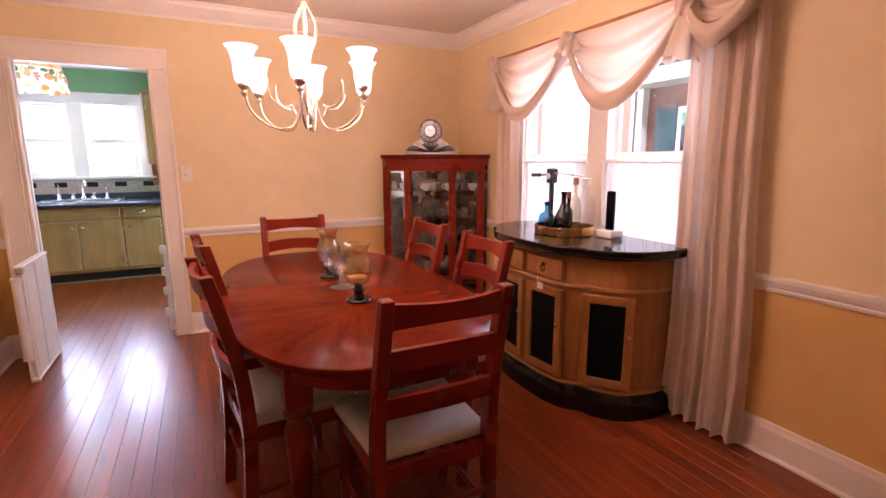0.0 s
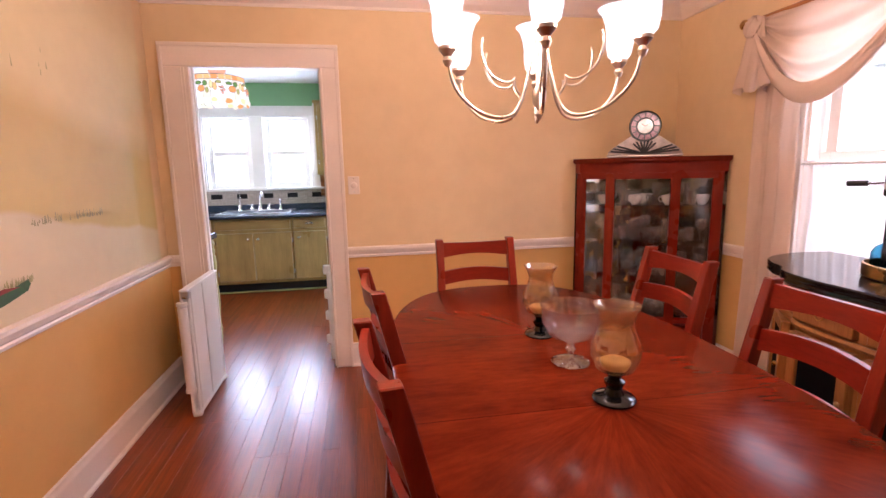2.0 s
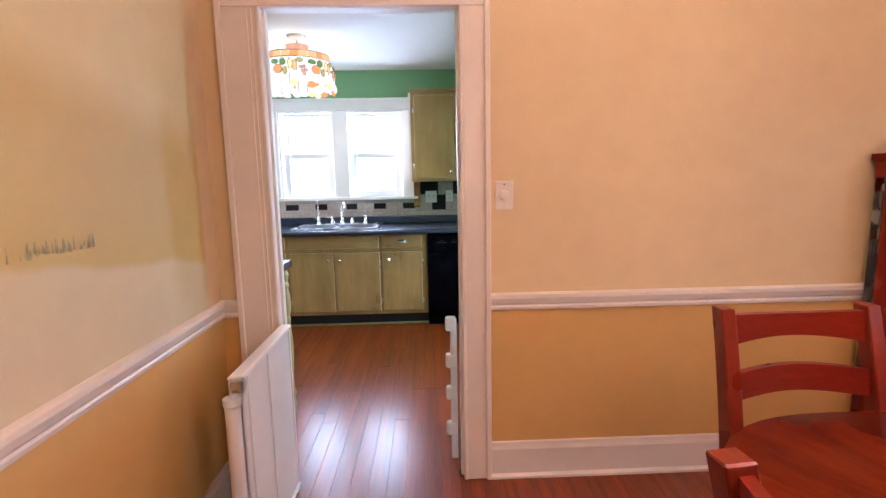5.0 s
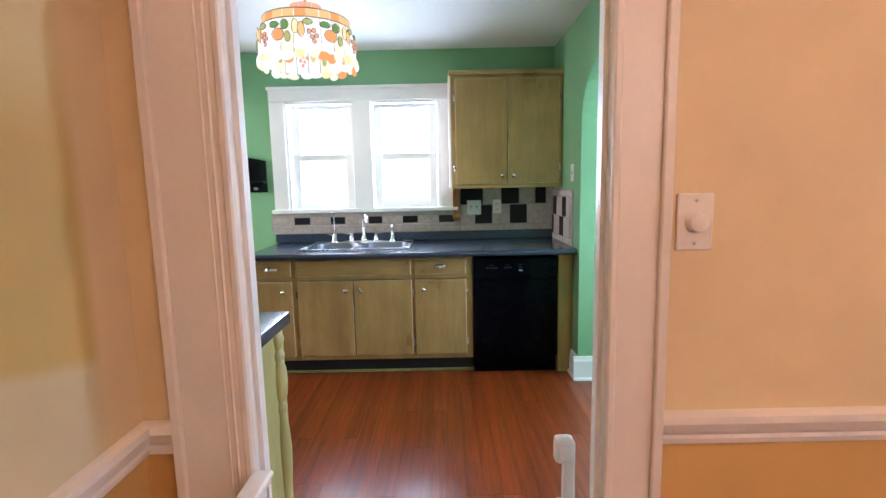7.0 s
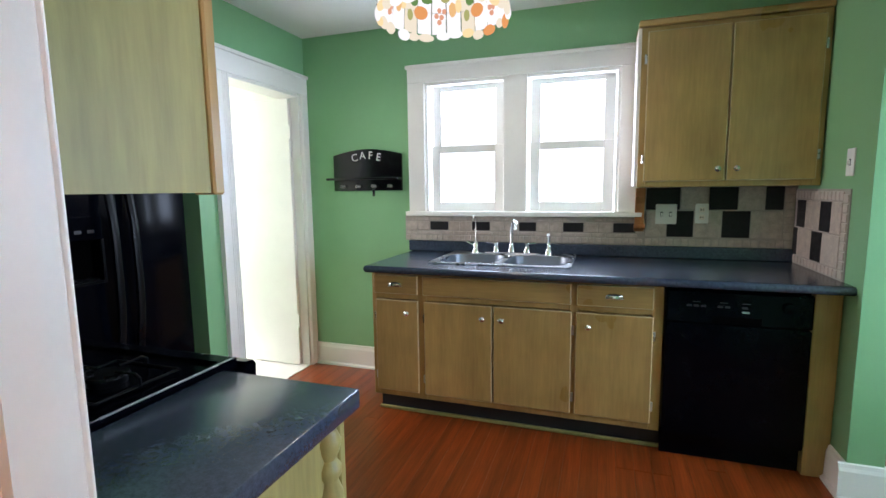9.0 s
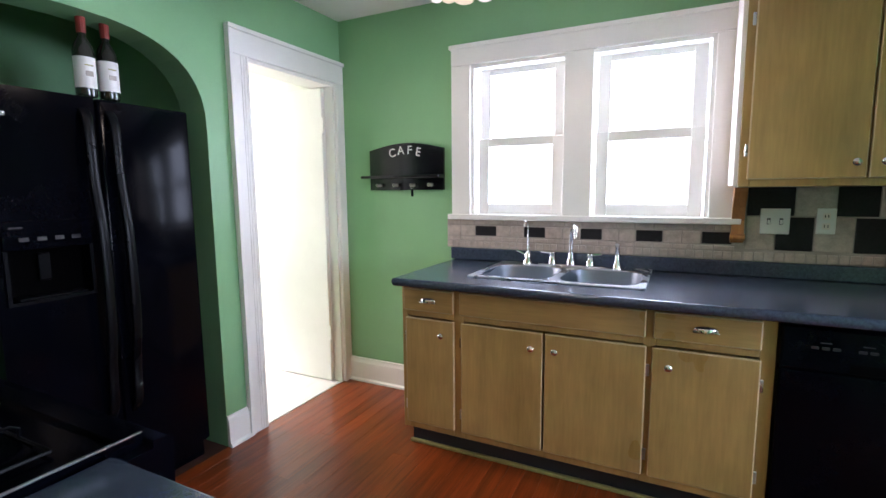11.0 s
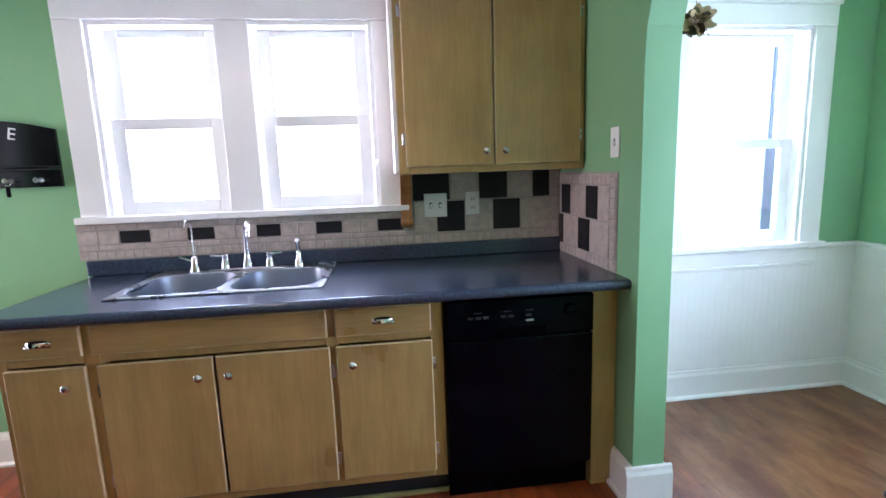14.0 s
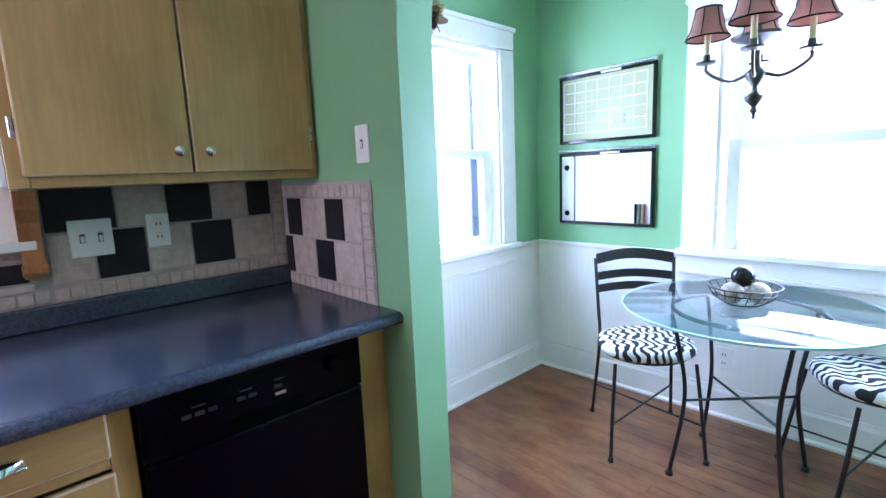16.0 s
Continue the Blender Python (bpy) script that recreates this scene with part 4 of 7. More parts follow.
    plan = {1.108: ("goblet", "teacup", "goblet", "tumbler", "teacup", "bowl"), 0.868: ("bowl", "goblet", "bowl", "tumbler", "goblet", "bowl"), 0.628: ("bowl", "tumbler", "goblet", "bowl", "goblet", "tumbler"), 0.368: ("bowl", "bowl", "goblet", "bowl", "tumbler")}
    for z, names in plan.items():
        for row, depth in ((0, 0.05), (1, 0.16), (2, 0.27)):
            n_items = 11 - row * 3
            for i in range(n_items):
                u = 0.07 + 0.86 * (i + 0.5) / n_items
                if row:
                    u = 0.5 + (u - 0.5) * (1 - 0.28 * row)
                kind = names[(i + row) % len(names)]
                prof, m_, lab, rad = kinds[kind]
                if kind == "bowl" and i % 2:
                    continue
                x, y = bow(u, -depth - rad)
                at = (o.x + x, o.y + y, z)
                if at[0] > 2.80 - rad or at[1] > 4.10 - rad:
                    continue
                if kind not in masters:
                    g = part(kind, lathed(prof, (0, 0, 0), 16), m_, None, "", 40)
                    g.matrix_basis = pose(*at)
                    if kind == "teacup":
                        part("handle", tubed([(0.041, 0, 0.052), (0.058, 0, 0.05), (0.062, 0, 0.034), (0.053, 0, 0.02), (0.033, 0, 0.02)], 0.0035, 6), m_, g)
                    masters[kind] = tagged(g, lab, "glass" if m_ == "crystal" else "cup", kind + "s in the china cabinet")
                else:
                    copy_thing(masters[kind], pose(*at, 0, 0, rnd.uniform(0, 360)))


curio()


def mantel_clock():
    plain("opal glass", (0.50, 0.42, 0.36), 0.2, var=0.35, scale=22, fine=60, coat=0.5)
    plain("rose glass", (0.20, 0.09, 0.11), 0.2, var=0.6, scale=40, fine=80, coat=0.5)
    c = thing("mantel_clock", (2.40, 3.83, 1.421), "stained glass mantel clock with fan-shaped base", "clock", rz=-34)
    prof = [(-0.23, 0), (-0.225, 0.02), (-0.19, 0.05), (-0.13, 0.09), (-0.085, 0.12), (-0.08, 0.2), (0.08, 0.2), (0.085, 0.12), (0.13, 0.09), (0.19, 0.05), (0.225, 0.02), (0.23, 0)]
    bm = bmesh.new()
    rings = [[bm.verts.new((x, y, z + 0.02)) for x, z in prof] for y in (-0.025, 0.025)]
    ring_faces(bm, rings)
    part("body", bm, "opal glass", c, "cream opal glass panels")
    part("base", boxed(-0.235, 0.235, -0.04, 0.04, 0, 0.022, 0.006, 1), "pewter", c)
    bm = lathed([(0.0, -0.034), (0.088, -0.034), (0.098, -0.02), (0.098, 0.02), (0.088, 0.03), (0.0, 0.03)], (0, 0, 0), 32)
    bm.transform(Matrix.Translation((0, 0, 0.20)) @ pose(0, 0, 0, 90, 0, 0))
    part("case", bm, "rose glass", c, "round rose and cream glass case", 40)
    bm = lathed([(0, 0), (0.05, 0), (0.05, 0.006), (0, 0.006)], (0, 0, 0), 28)
    bm.transform(Matrix.Translation((0, -0.0345, 0.20)) @ pose(0, 0, 0, 90, 0, 0))
    dial = part("dial", bm, "opal glass", c, "pale mottled dial")
    bm = bmesh.new()
    for a, ln, w in ((60, 0.038, 0.003), (-50, 0.026, 0.004)):
        b2 = boxed(-w / 2, w / 2, -0.043, -0.0415, 0, ln)
        b2.transform(Matrix.Translation((0, 0, 0.20)) @ pose(0, 0, 0, 0, a, 0))
        me = bpy.data.meshes.new("tmp")
        b2.to_mesh(me)
        bm.from_mesh(me)
        b2.free()
        bpy.data.meshes.remove(me)
    part("clock_pointers", bm, "black iron", dial)
    bm = bmesh.new()
    for i in range(13):
        a = radians(-78 + 13 * i)
        ln = 0.215 if abs(a) > 0.9 else 0.11
        p = Vector((math.sin(a) * ln, -0.028, 0.025 + math.cos(a) * 0.085))
        tube(bm, [(0, -0.028, 0.022), p], 0.006, 5)
    for r_ in (0.05, 0.094):
        tube(bm, [(r_ * math.cos(q), -0.036, 0.20 + r_ * math.sin(q)) for q in [2 * math.pi * i / 28 for i in range(29)]], 0.006, 6)
    for i in range(12):
        q = 2 * math.pi * i / 12
        tube(bm, [(0.05 * math.cos(q), -0.036, 0.20 + 0.05 * math.sin(q)), (0.092 * math.cos(q), -0.034, 0.20 + 0.092 * math.sin(q))], 0.003, 5)
    part("leading", bm, "black iron", c, "dark lead lines")


mantel_clock()


def chandelier():
    c = thing("chandelier", (1.02, 2.15, DC), "cream metal six-arm chandelier with lit bell glass shades", "chandelier")
    part("canopy", lathed([(0.0, 0), (0.065, 0), (0.065, -0.008), (0.04, -0.025), (0.015, -0.035), (0, -0.035)], (0, 0, 0), 24), "pale metal", c, "", 40)
    bm = bmesh.new()
    for k in range(14):
        z = -0.035 - 0.032 * k
        pts = [(0.009 * math.cos(a) * (1 if k % 2 else 0), 0.009 * math.cos(a) * (0 if k % 2 else 1), z - 0.017 + 0.021 * math.sin(a)) for a in [2 * math.pi * i / 10 for i in range(11)]]
        tube(bm, pts, 0.0022, 5)
    part("chain", bm, "pale metal", c)
    top = -0.385
    for k in range(6):
        a = radians(60 * k + 12)
        ca, sa = math.cos(a), math.sin(a)

        def P(r, z):
            return (r * ca, r * sa, z)

        # a wire that swells from the top, falls through the waist and sweeps out to the shade
        arm = curve_pts([P(0.006, top - 0.085), P(0.046, top - 0.165), P(0.045, top - 0.225), P(0.012, top - 0.315), P(0.018, top - 0.42), P(0.06, top - 0.57), P(0.11, top - 0.61), P(0.19, top - 0.595), P(0.252, top - 0.54), P(0.273, top - 0.47)], 8)
        part("arm", tubed(arm, 0.0044, 8), "pale metal", c, "", 60)
        scroll = [P(0.06 + 0.085 * s + 0.045 * s * math.cos(7.2 * s), top - 0.55 + 0.10 * s + 0.05 * s * math.sin(7.2 * s)) for s in [i / 26 for i in range(27)]]
        part("scroll", tubed(scroll, 0.0034, 6), "pale metal", c, "", 60)
        x, y, z = P(0.273, top - 0.47)
        cup_ = [(0.0, -0.02), (0.008, -0.016), (0.013, -0.004), (0.009, 0.006), (0.016, 0.014), (0.023, 0.022), (0.022, 0.03), (0, 0.03)]
        part("socket_cup", lathed(cup_, (x, y, z), 16), "pale metal", c, "", 40)
        sh = [(0.022, 0.03), (0.036, 0.045), (0.042, 0.075), (0.042, 0.11), (0.047, 0.14), (0.058, 0.17), (0.072, 0.185), (0.069, 0.186), (0.055, 0.171), (0.044, 0.14), (0.039, 0.11), (0.039, 0.075), (0.033, 0.047), (0.02, 0.033)]
        part("shade", lathed([(r * 0.9, h * 0.94) for r, h in sh], (x, y, z), 24, False), "lit glass", c, "lit frosted bell glass shade", 50)
        part("bulb", lathed([(0.0, 0.035), (0.012, 0.04), (0.016, 0.065), (0.024, 0.09), (0.02, 0.115), (0.0, 0.125)], (x, y, z), 12), "lit bulb", c, "glowing bulb", 60)
        lamp("chandelier_bulb_light", "POINT", Matrix.Translation((1.02 + x, 2.15 + y, DC + z + 0.15)), 20.0, WARM, 0.03)
    bm = lathed([(0, -0.02), (0.012, 0), (0.006, 0.012), (0.018, 0.03), (0.02, 0.06), (0.008, 0.08), (0.006, 0.16), (0, 0.12)], (0, 0, top - 0.60), 14)
    part("finial", bm, "pale metal", c, "", 40)


glow("lit glass", (1.0, 0.88, 0.78), 1.35, clear=0.45)
glow("lit bulb", (1.0, 0.88, 0.72), 14.0)
chandelier()


def hurricane(x, y):
    h = thing("hurricane_lamp", (x, y, 0.766), "amber glass hurricane candle holder on a black foot", "candle holder", "hurricane lamps on the table")
    h.scale = (0.87, 0.87, 0.87)
    foot = [(0.0, 0), (0.062, 0), (0.064, 0.006), (0.058, 0.014), (0.03, 0.022), (0.022, 0.04), (0.03, 0.055), (0.03, 0.062), (0.018, 0.07), (0.024, 0.085), (0.0, 0.085)]
    part("foot", lathed(foot, (0, 0, 0), 24), "black lacquer", h, "", 40)
    sh = [(0.022, 0.086), (0.055, 0.10), (0.072, 0.14), (0.072, 0.175), (0.055, 0.215), (0.047, 0.24), (0.055, 0.275), (0.068, 0.295), (0.066, 0.295), (0.053, 0.275), (0.045, 0.24), (0.053, 0.214), (0.07, 0.175), (0.07, 0.142), (0.053, 0.103), (0.02, 0.09)]
    part("glass_shade", lathed(sh, (0, 0, 0), 28, False, lambda a, k: 1 + (0.03 * math.sin(8 * a) if 0.35 < k < 0.7 else 0)), "amber glass", h, "amber lustre glass shade", 50)
    part("candle", lathed([(0, 0.094), (0.034, 0.10), (0.043, 0.115), (0.044, 0.124), (0.038, 0.128), (0, 0.126)], (0, 0, 0), 20), "candle wax", h, "low melted cream candle")


plain("candle wax", (0.70, 0.56, 0.33), 0.5, var=0.1)
hurricane(1.145, 1.915)
hurricane(1.14, 2.43)
cp = [(0.0, 0), (0.075, 0), (0.078, 0.004), (0.06, 0.01), (0.02, 0.018), (0.012, 0.03), (0.022, 0.045), (0.012, 0.06), (0.03, 0.072), (0.085, 0.09), (0.115, 0.13), (0.122, 0.175), (0.126, 0.185), (0.121, 0.185), (0.117, 0.17), (0.11, 0.132), (0.08, 0.096), (0.0, 0.082)]
tagged(part("compote_bowl", lathed([(r * 0.76, z) for r, z in cp], (0, 0, 0), 40, False, lambda a, k: 1 + (0.022 * abs(math.sin(10 * a)) if 0.45 < k < 0.62 else 0)), "cut glass", None, "", 40), "clear glass footed compote bowl on the table", "bowl").location = (1.14, 2.17, 0.766)


def drape_panel(name, y0, y1, z0, z1, x, folds, amp, material, label, taper=0.0, lean=0.0):
    """A hanging length of cloth in soft folds along the window wall."""
    rnd = random.Random(int(y0 * 100))
    ph = [rnd.uniform(0, 6.28) for _ in range(4)]

    def f(u, v):
        z = z0 + (z1 - z0) * v
        narrow = 1 - taper * math.sin(math.pi * min(1, v * 1.1)) * 0.5
        y = (y0 + y1) / 2 + (u - 0.5) * (y1 - y0) * narrow
        w = math.sin(2 * math.pi * folds * u + ph[0]) + 0.45 * math.sin(2 * math.pi * folds * 1.7 * u + ph[1] + v * 1.2)
        return (x + amp * w * (0.55 + 0.45 * (1 - v)), y + lean * v * v * (1 - u) + 0.006 * math.sin(9 * v + ph[2]), z + (0.012 * math.sin(2 * math.pi * folds * u) if v == 0 else 0))

    bm = sheet(bmesh.new(), f, int(folds * 14), 22)
    ob = part(name, bm, material, None, "", 60)
    return tagged(ob, label, "curtain")


drape_panel("curtain", 1.17, 1.62, 0.012, 2.14, 2.76, 6, 0.022, "curtain linen", "floor-length beige linen curtain", 0.12, 0.10)
drape_panel("curtain", 3.03, 3.33, 0.012, 2.14, 2.765, 3, 0.018, "curtain linen", "narrow beige linen curtain by the window")
for y0, y1 in ((1.60, 2.20), (2.34, 3.03)):
    c = drape_panel("cafe_curtain", y0, y1, 0.76, 1.375, 2.845 - 0.03, 13, 0.007, "sheer voile", "gathered sheer white cafe curtain")
    r = tubed([(2.812, y0 - 0.01, 1.36), (2.812, y1 + 0.01, 1.36)], 0.006, 8)
    tagged(part("cafe_curtain_rod", r, "white paint"), "thin white rod carrying the cafe curtain", "curtain rod")


def valance():
    v = thing("valance", (2.74, 2.42, 2.14), "swagged beige linen valance with gathered knots", "valance")
    o = Vector((2.74, 2.42, 2.14))
    rnd = random.Random(3)

    def swag(ya, yb, drop, top_sag):
        def f(u, w):
            y = ya + (yb - ya) * u
            s = math.sin(math.pi * u) ** 0.8
            zt = 2.15 - top_sag * s
            zb = 2.10 - drop * s
            k = w
            z = zt + (zb - zt) * k
            fold = (0.02 * math.sin(k * 15 + 1.5 * math.sin(math.pi * u)) + 0.012 * math.sin(k * 33 + 4 * u)) * (0.35 + 0.75 * k)
            return (2.735 - 0.05 * s * k + fold - o.x, y - o.y, z - o.z)
        return sheet(bmesh.new(), f, 40, 44)

    part("swag", swag(3.30, 2.44, 0.42, 0.0), "curtain linen", v, "", 60)
    part("swag", swag(2.44, 1.60, 0.42, 0.0), "curtain linen", v, "", 60)

    def hem(ya, yb, drop):
        def f(u, w):
            s = math.sin(math.pi * u) ** 0.8
            a = 2 * math.pi * w
            r = 0.026 + 0.022 * s
            return (2.70 - 0.05 * s + r * 0.7 * math.cos(a) - o.x, ya + (yb - ya) * u - o.y, 2.115 - drop * s + r * math.sin(a) + 0.006 * math.sin(a * 4) - o.z)
        return sheet(bmesh.new(), f, 36, 16)

    part("hem_roll", hem(3.30, 2.44, 0.42), "curtain linen", v, "rolled gathered hem", 60)
    part("hem_roll", hem(2.44, 1.60, 0.42), "curtain linen", v, "rolled gathered hem", 60)
    for y, tail in ((3.30, 0.38), (2.44, 0.13), (1.60, 0.30)):
        def g(u, w):
            a = 2 * math.pi * u
            r = (0.045 + 0.05 * w ** 1.3) * (1 + 0.22 * math.sin(5 * a + 3 * w) * (0.3 + w))
            return (2.705 + 0.55 * r * math.cos(a) - o.x, y + r * math.sin(a) - o.y, 2.15 - tail * w + 0.02 * math.sin(3 * a) * w - o.z)
        part("tail", sheet(bmesh.new(), g, 30, 12), "curtain linen", v, "gathered hanging tail", 60)
        def k_(u, w):
            a, b = 2 * math.pi * u, math.pi * w
            r = 0.05 * (1 + 0.18 * math.sin(6 * a + 4 * b))
            return (2.69 + r * 0.8 * math.sin(b) * math.cos(a) - o.x, y + r * math.sin(b) * math.sin(a) - o.y, 2.10 + r * 1.1 * math.cos(b) - o.z)
        part("knot", sheet(bmesh.new(), k_, 26, 12), "curtain linen", v, "puckered knot", 60)

    # a short loop and a fall of cloth carry the valance past the near end
    part("swag", swag(1.60, 1.24, 0.20, 0.0), "curtain linen", v, "", 60)
    part("hem_roll", hem(1.60, 1.24, 0.20), "curtain linen", v, "rolled gathered hem", 60)


valance()
rod = thing("curtain_rod", (2.755, 2.4, 2.155), "brown wooden curtain rod with ball finials", "curtain rod")
part("pole", tubed([(0, -1.28, 0), (0, 1.0, 0)], 0.014, 12), "honey pine", rod)
for y, s in ((-1.28, -1), (1.0, 1)):
    bm = lathed([(0.0, 0), (0.014, 0.0), (0.012, 0.012), (0.024, 0.022), (0.03, 0.038), (0.024, 0.055), (0, 0.064)], (0, 0, 0), 16)
    bm.transform(Matrix.Translation((0, y, 0)) @ pose(0, 0, 0, -90 * s, 0, 0))
    part("finial", bm, "brass", rod, "", 40)
for y in (-1.2, 0.05, 0.93):
    part("bracket", boxed(0, 0.094, y - 0.01, y + 0.01, -0.03, 0.01, 0.003, 1), "brass", rod)

# ---- dining room, small things ----
def safety_gate():
    g = thing("safety_gate", (-0.47, 4.13, 0), "folded white plastic safety gate standing at the doorway", "gate")
    part("panel", boxed(0.012, 0.026, -0.53, -0.01, 0.03, 0.735, 0.004, 1), "white plastic", g)
    part("panel", boxed(-0.012, 0.002, -0.56, -0.06, 0.03, 0.735, 0.004, 1), "white plastic", g)
    for y in (-0.50, -0.30, -0.03):
        part("rib", boxed(0.026, 0.031, y - 0.009, y + 0.009, 0.035, 0.73, 0.004, 1), "white plastic", g)
    part("top_rail", boxed(-0.014, 0.032, -0.56, -0.004, 0.735, 0.75, 0.005, 1), "white plastic", g)
    part("bottom_rail", boxed(-0.014, 0.032, -0.55, -0.004, 0.012, 0.03, 0.005, 1), "white plastic", g)
    part("roller_sleeve", tubed([(-0.005, -0.555, 0.17), (-0.005, -0.555, 0.65)], 0.024, 12), "white plastic", g, "padded white sleeve", 40)
    for z in (0.16, 0.66):
        part("collar", lathed([(0, 0), (0.028, 0), (0.028, 0.02), (0, 0.02)], (-0.005, -0.555, z), 14), "white plastic", g)
    part("latch", boxed(0.0, 0.04, -0.575, -0.545, 0.70, 0.745, 0.005, 1), "steel", g, "small metal latch")
    part("foot", boxed(-0.015, 0.03, -0.54, -0.5, 0.0, 0.012, 0.003, 1), "white plastic", g)
    part("foot", boxed(-0.015, 0.03, -0.05, -0.01, 0.0, 0.012, 0.003, 1), "white plastic", g)


safety_gate()
b = thing("gate_bracket", (0.258, 4.325, 0), "white plastic gate fitting fixed beside the doorway", "gate fitting")
part("post", boxed(-0.012, 0.018, -0.03, 0.0, 0.0, 0.70, 0.005, 1), "white plastic", b)
for z in (0.12, 0.30, 0.46, 0.64):
    part("catch", boxed(-0.035, 0.016, -0.034, 0.004, z, z + 0.07, 0.012, 2), "white plastic", b)

d = thing("dimmer_switch", (0.475, DY, 1.275), "cream wall plate with a round dimmer knob", "light switch")
part("plate", boxed(-0.038, 0.038, -0.008, 0.0, -0.06, 0.06, 0.003, 2), "cream trim", d)
bm = lathed([(0, 0), (0.022, 0), (0.019, 0.018), (0.016, 0.02), (0, 0.02)], (0, 0, 0), 20)
bm.transform(Matrix.Translation((0, -0.008, 0)) @ pose(0, 0, 0, 90, 0, 0))
part("knob", bm, "cream trim", d, "", 40)
for z in (-0.045, 0.045):
    bm = lathed([(0, 0), (0.004, 0), (0.003, 0.002), (0, 0.002)], (0, 0, 0), 8)
    bm.transform(Matrix.Translation((0, -0.008, z)) @ pose(0, 0, 0, 90, 0, 0))
    part("screw", bm, "steel", d)

# painted details of the mural, thin paint on the wall
plain("boat green", (0.03, 0.10, 0.025), 0.5, var=0.4, scale=30)
plain("boat red", (0.25, 0.03, 0.02), 0.5, var=0.4, scale=30)
plain("reed green", (0.38, 0.36, 0.16), 0.6, var=0.4, scale=30)
boat = thing("painted_boat", (DL, 2.80, 0.965), "green and red boat painted on the meadow wall", "mural")


def flat_on_west(bm, pts, d):
    f = [bm.verts.new((d, y, z)) for y, z in pts]
    bm.faces.new(f)
    return bm


bm = bmesh.new()
flat_on_west(bm, [(0.03, 0.03), (0.04, 0.01), (0.02, -0.012), (-0.1, -0.035), (-0.4, -0.07), (-0.75, -0.06), (-0.8, 0.02), (-0.4, -0.01), (-0.1, 0.005)], 0.003)
part("hull", bm, "boat green", boat)
bm = bmesh.new()
flat_on_west(bm, [(-0.02, 0.012), (-0.12, 0.004), (-0.4, -0.012), (-0.78, 0.02), (-0.4, 0.012), (-0.1, 0.022)], 0.005)
part("gunwale", bm, "boat red", boat)
rnd = random.Random(5)
for nm, y0, y1, z, n, h in (("painted_reeds", 2.9, 3.42, 1.19, 60, 0.035), ("painted_reeds", 2.70, 2.86, 0.985, 40, 0.03), ("painted_reeds", 2.6, 3.2, 1.86, 9, 0.05)):
    bm = bmesh.new()
    for i in range(n):
        y, hh = rnd.uniform(y0, y1), rnd.uniform(0.3, 1) * h
        w = rnd.uniform(0.002, 0.006)
        zz = z + rnd.uniform(-0.006, 0.006) + (rnd.uniform(-0.1, 0.12) if n < 12 else 0)
        flat_on_west(bm, [(y - w, zz), (y + w, zz), (y + w * 0.3 + rnd.uniform(-0.004, 0.004), zz + hh), (y - w * 0.3, zz + hh * 0.9)], DL + 0.002 + 0.0001 * (i % 7))
    tagged(part(nm, bm, "reed green"), "tufts of green reeds painted on the wall", "mural", "", "stuff")


def bottle(name, at, prof, material, label, cap=None, cap_mat="boat red", cat="bottle", seg=18):
    t_ = thing(name, at, label, cat)
    part("body", lathed(prof, (0, 0, 0), seg), material, t_, "", 40)
    if cap:
        part("cap", lathed(cap, (0, 0, 0), 12), cap_mat, t_)
    return t_


TZ = 0.926
tray = thing("bar_tray", (2.56, 2.24, TZ), "round brass bar tray holding bottles", "tray")
bm = lathed([(0.0, 0.0), (0.165, 0.0), (0.17, 0.005), (0.17, 0.05), (0.164, 0.052), (0.162, 0.012), (0.0, 0.012)], (0, 0, 0), 40)
for v in bm.verts:
    v.co.y *= 1.12
part("rim", bm, "brass", tray, "", 40)
plain("dark bottle glass", (0.012, 0.014, 0.01), 0.08, var=0.2, coat=0.5, bump=0)
wine = [(0.0, 0.0), (0.036, 0.0), (0.038, 0.01), (0.038, 0.17), (0.032, 0.195), (0.015, 0.225), (0.0135, 0.28), (0.016, 0.285), (0.016, 0.298), (0.0, 0.298)]
squat = [(0.0, 0), (0.045, 0), (0.05, 0.01), (0.05, 0.11), (0.04, 0.14), (0.016, 0.165), (0.014, 0.21), (0.018, 0.215), (0.0, 0.215)]
capp = [(0.0, 0.215), (0.019, 0.215), (0.019, 0.245), (0.0, 0.25)]
carafe = [(0.0, 0.0), (0.05, 0.0), (0.055, 0.012), (0.056, 0.06), (0.046, 0.105), (0.024, 0.15), (0.016, 0.18), (0.015, 0.225), (0.019, 0.232), (0.019, 0.245), (0.0, 0.245)]
flagon = [(0.0, 0.0), (0.054, 0.0), (0.06, 0.012), (0.061, 0.15), (0.05, 0.20), (0.022, 0.235), (0.019, 0.27), (0.024, 0.278), (0.024, 0.29), (0.0, 0.29)]
bottle("liquor_bottle", (2.54, 2.225, TZ + 0.012), carafe, "dark bottle glass", "round-shouldered dark glass liquor bottle on the tray")
bottle("liquor_bottle", (2.50, 2.135, TZ + 0.012), [(r * 0.72, z * 0.72) for r, z in wine], "dark bottle glass", "slim dark bottle with a red cap", [(0, 0.2147), (0.0135, 0.2147), (0.0135, 0.25), (0, 0.252)])
bottle("decanter", (2.62, 2.125, TZ + 0.012), flagon, "clear glass", "large clear glass bottle with a pale stopper", [(0, 0.29), (0.026, 0.29), (0.028, 0.325), (0, 0.33)], "porcelain")
bottle("liquor_bottle", (2.50, 2.33, TZ + 0.012), [(r * 1.05, z * 0.72) for r, z in squat], "blue glass", "squat blue glass bottle with a cap", [(r, z * 0.72) for r, z in capp], "black iron")
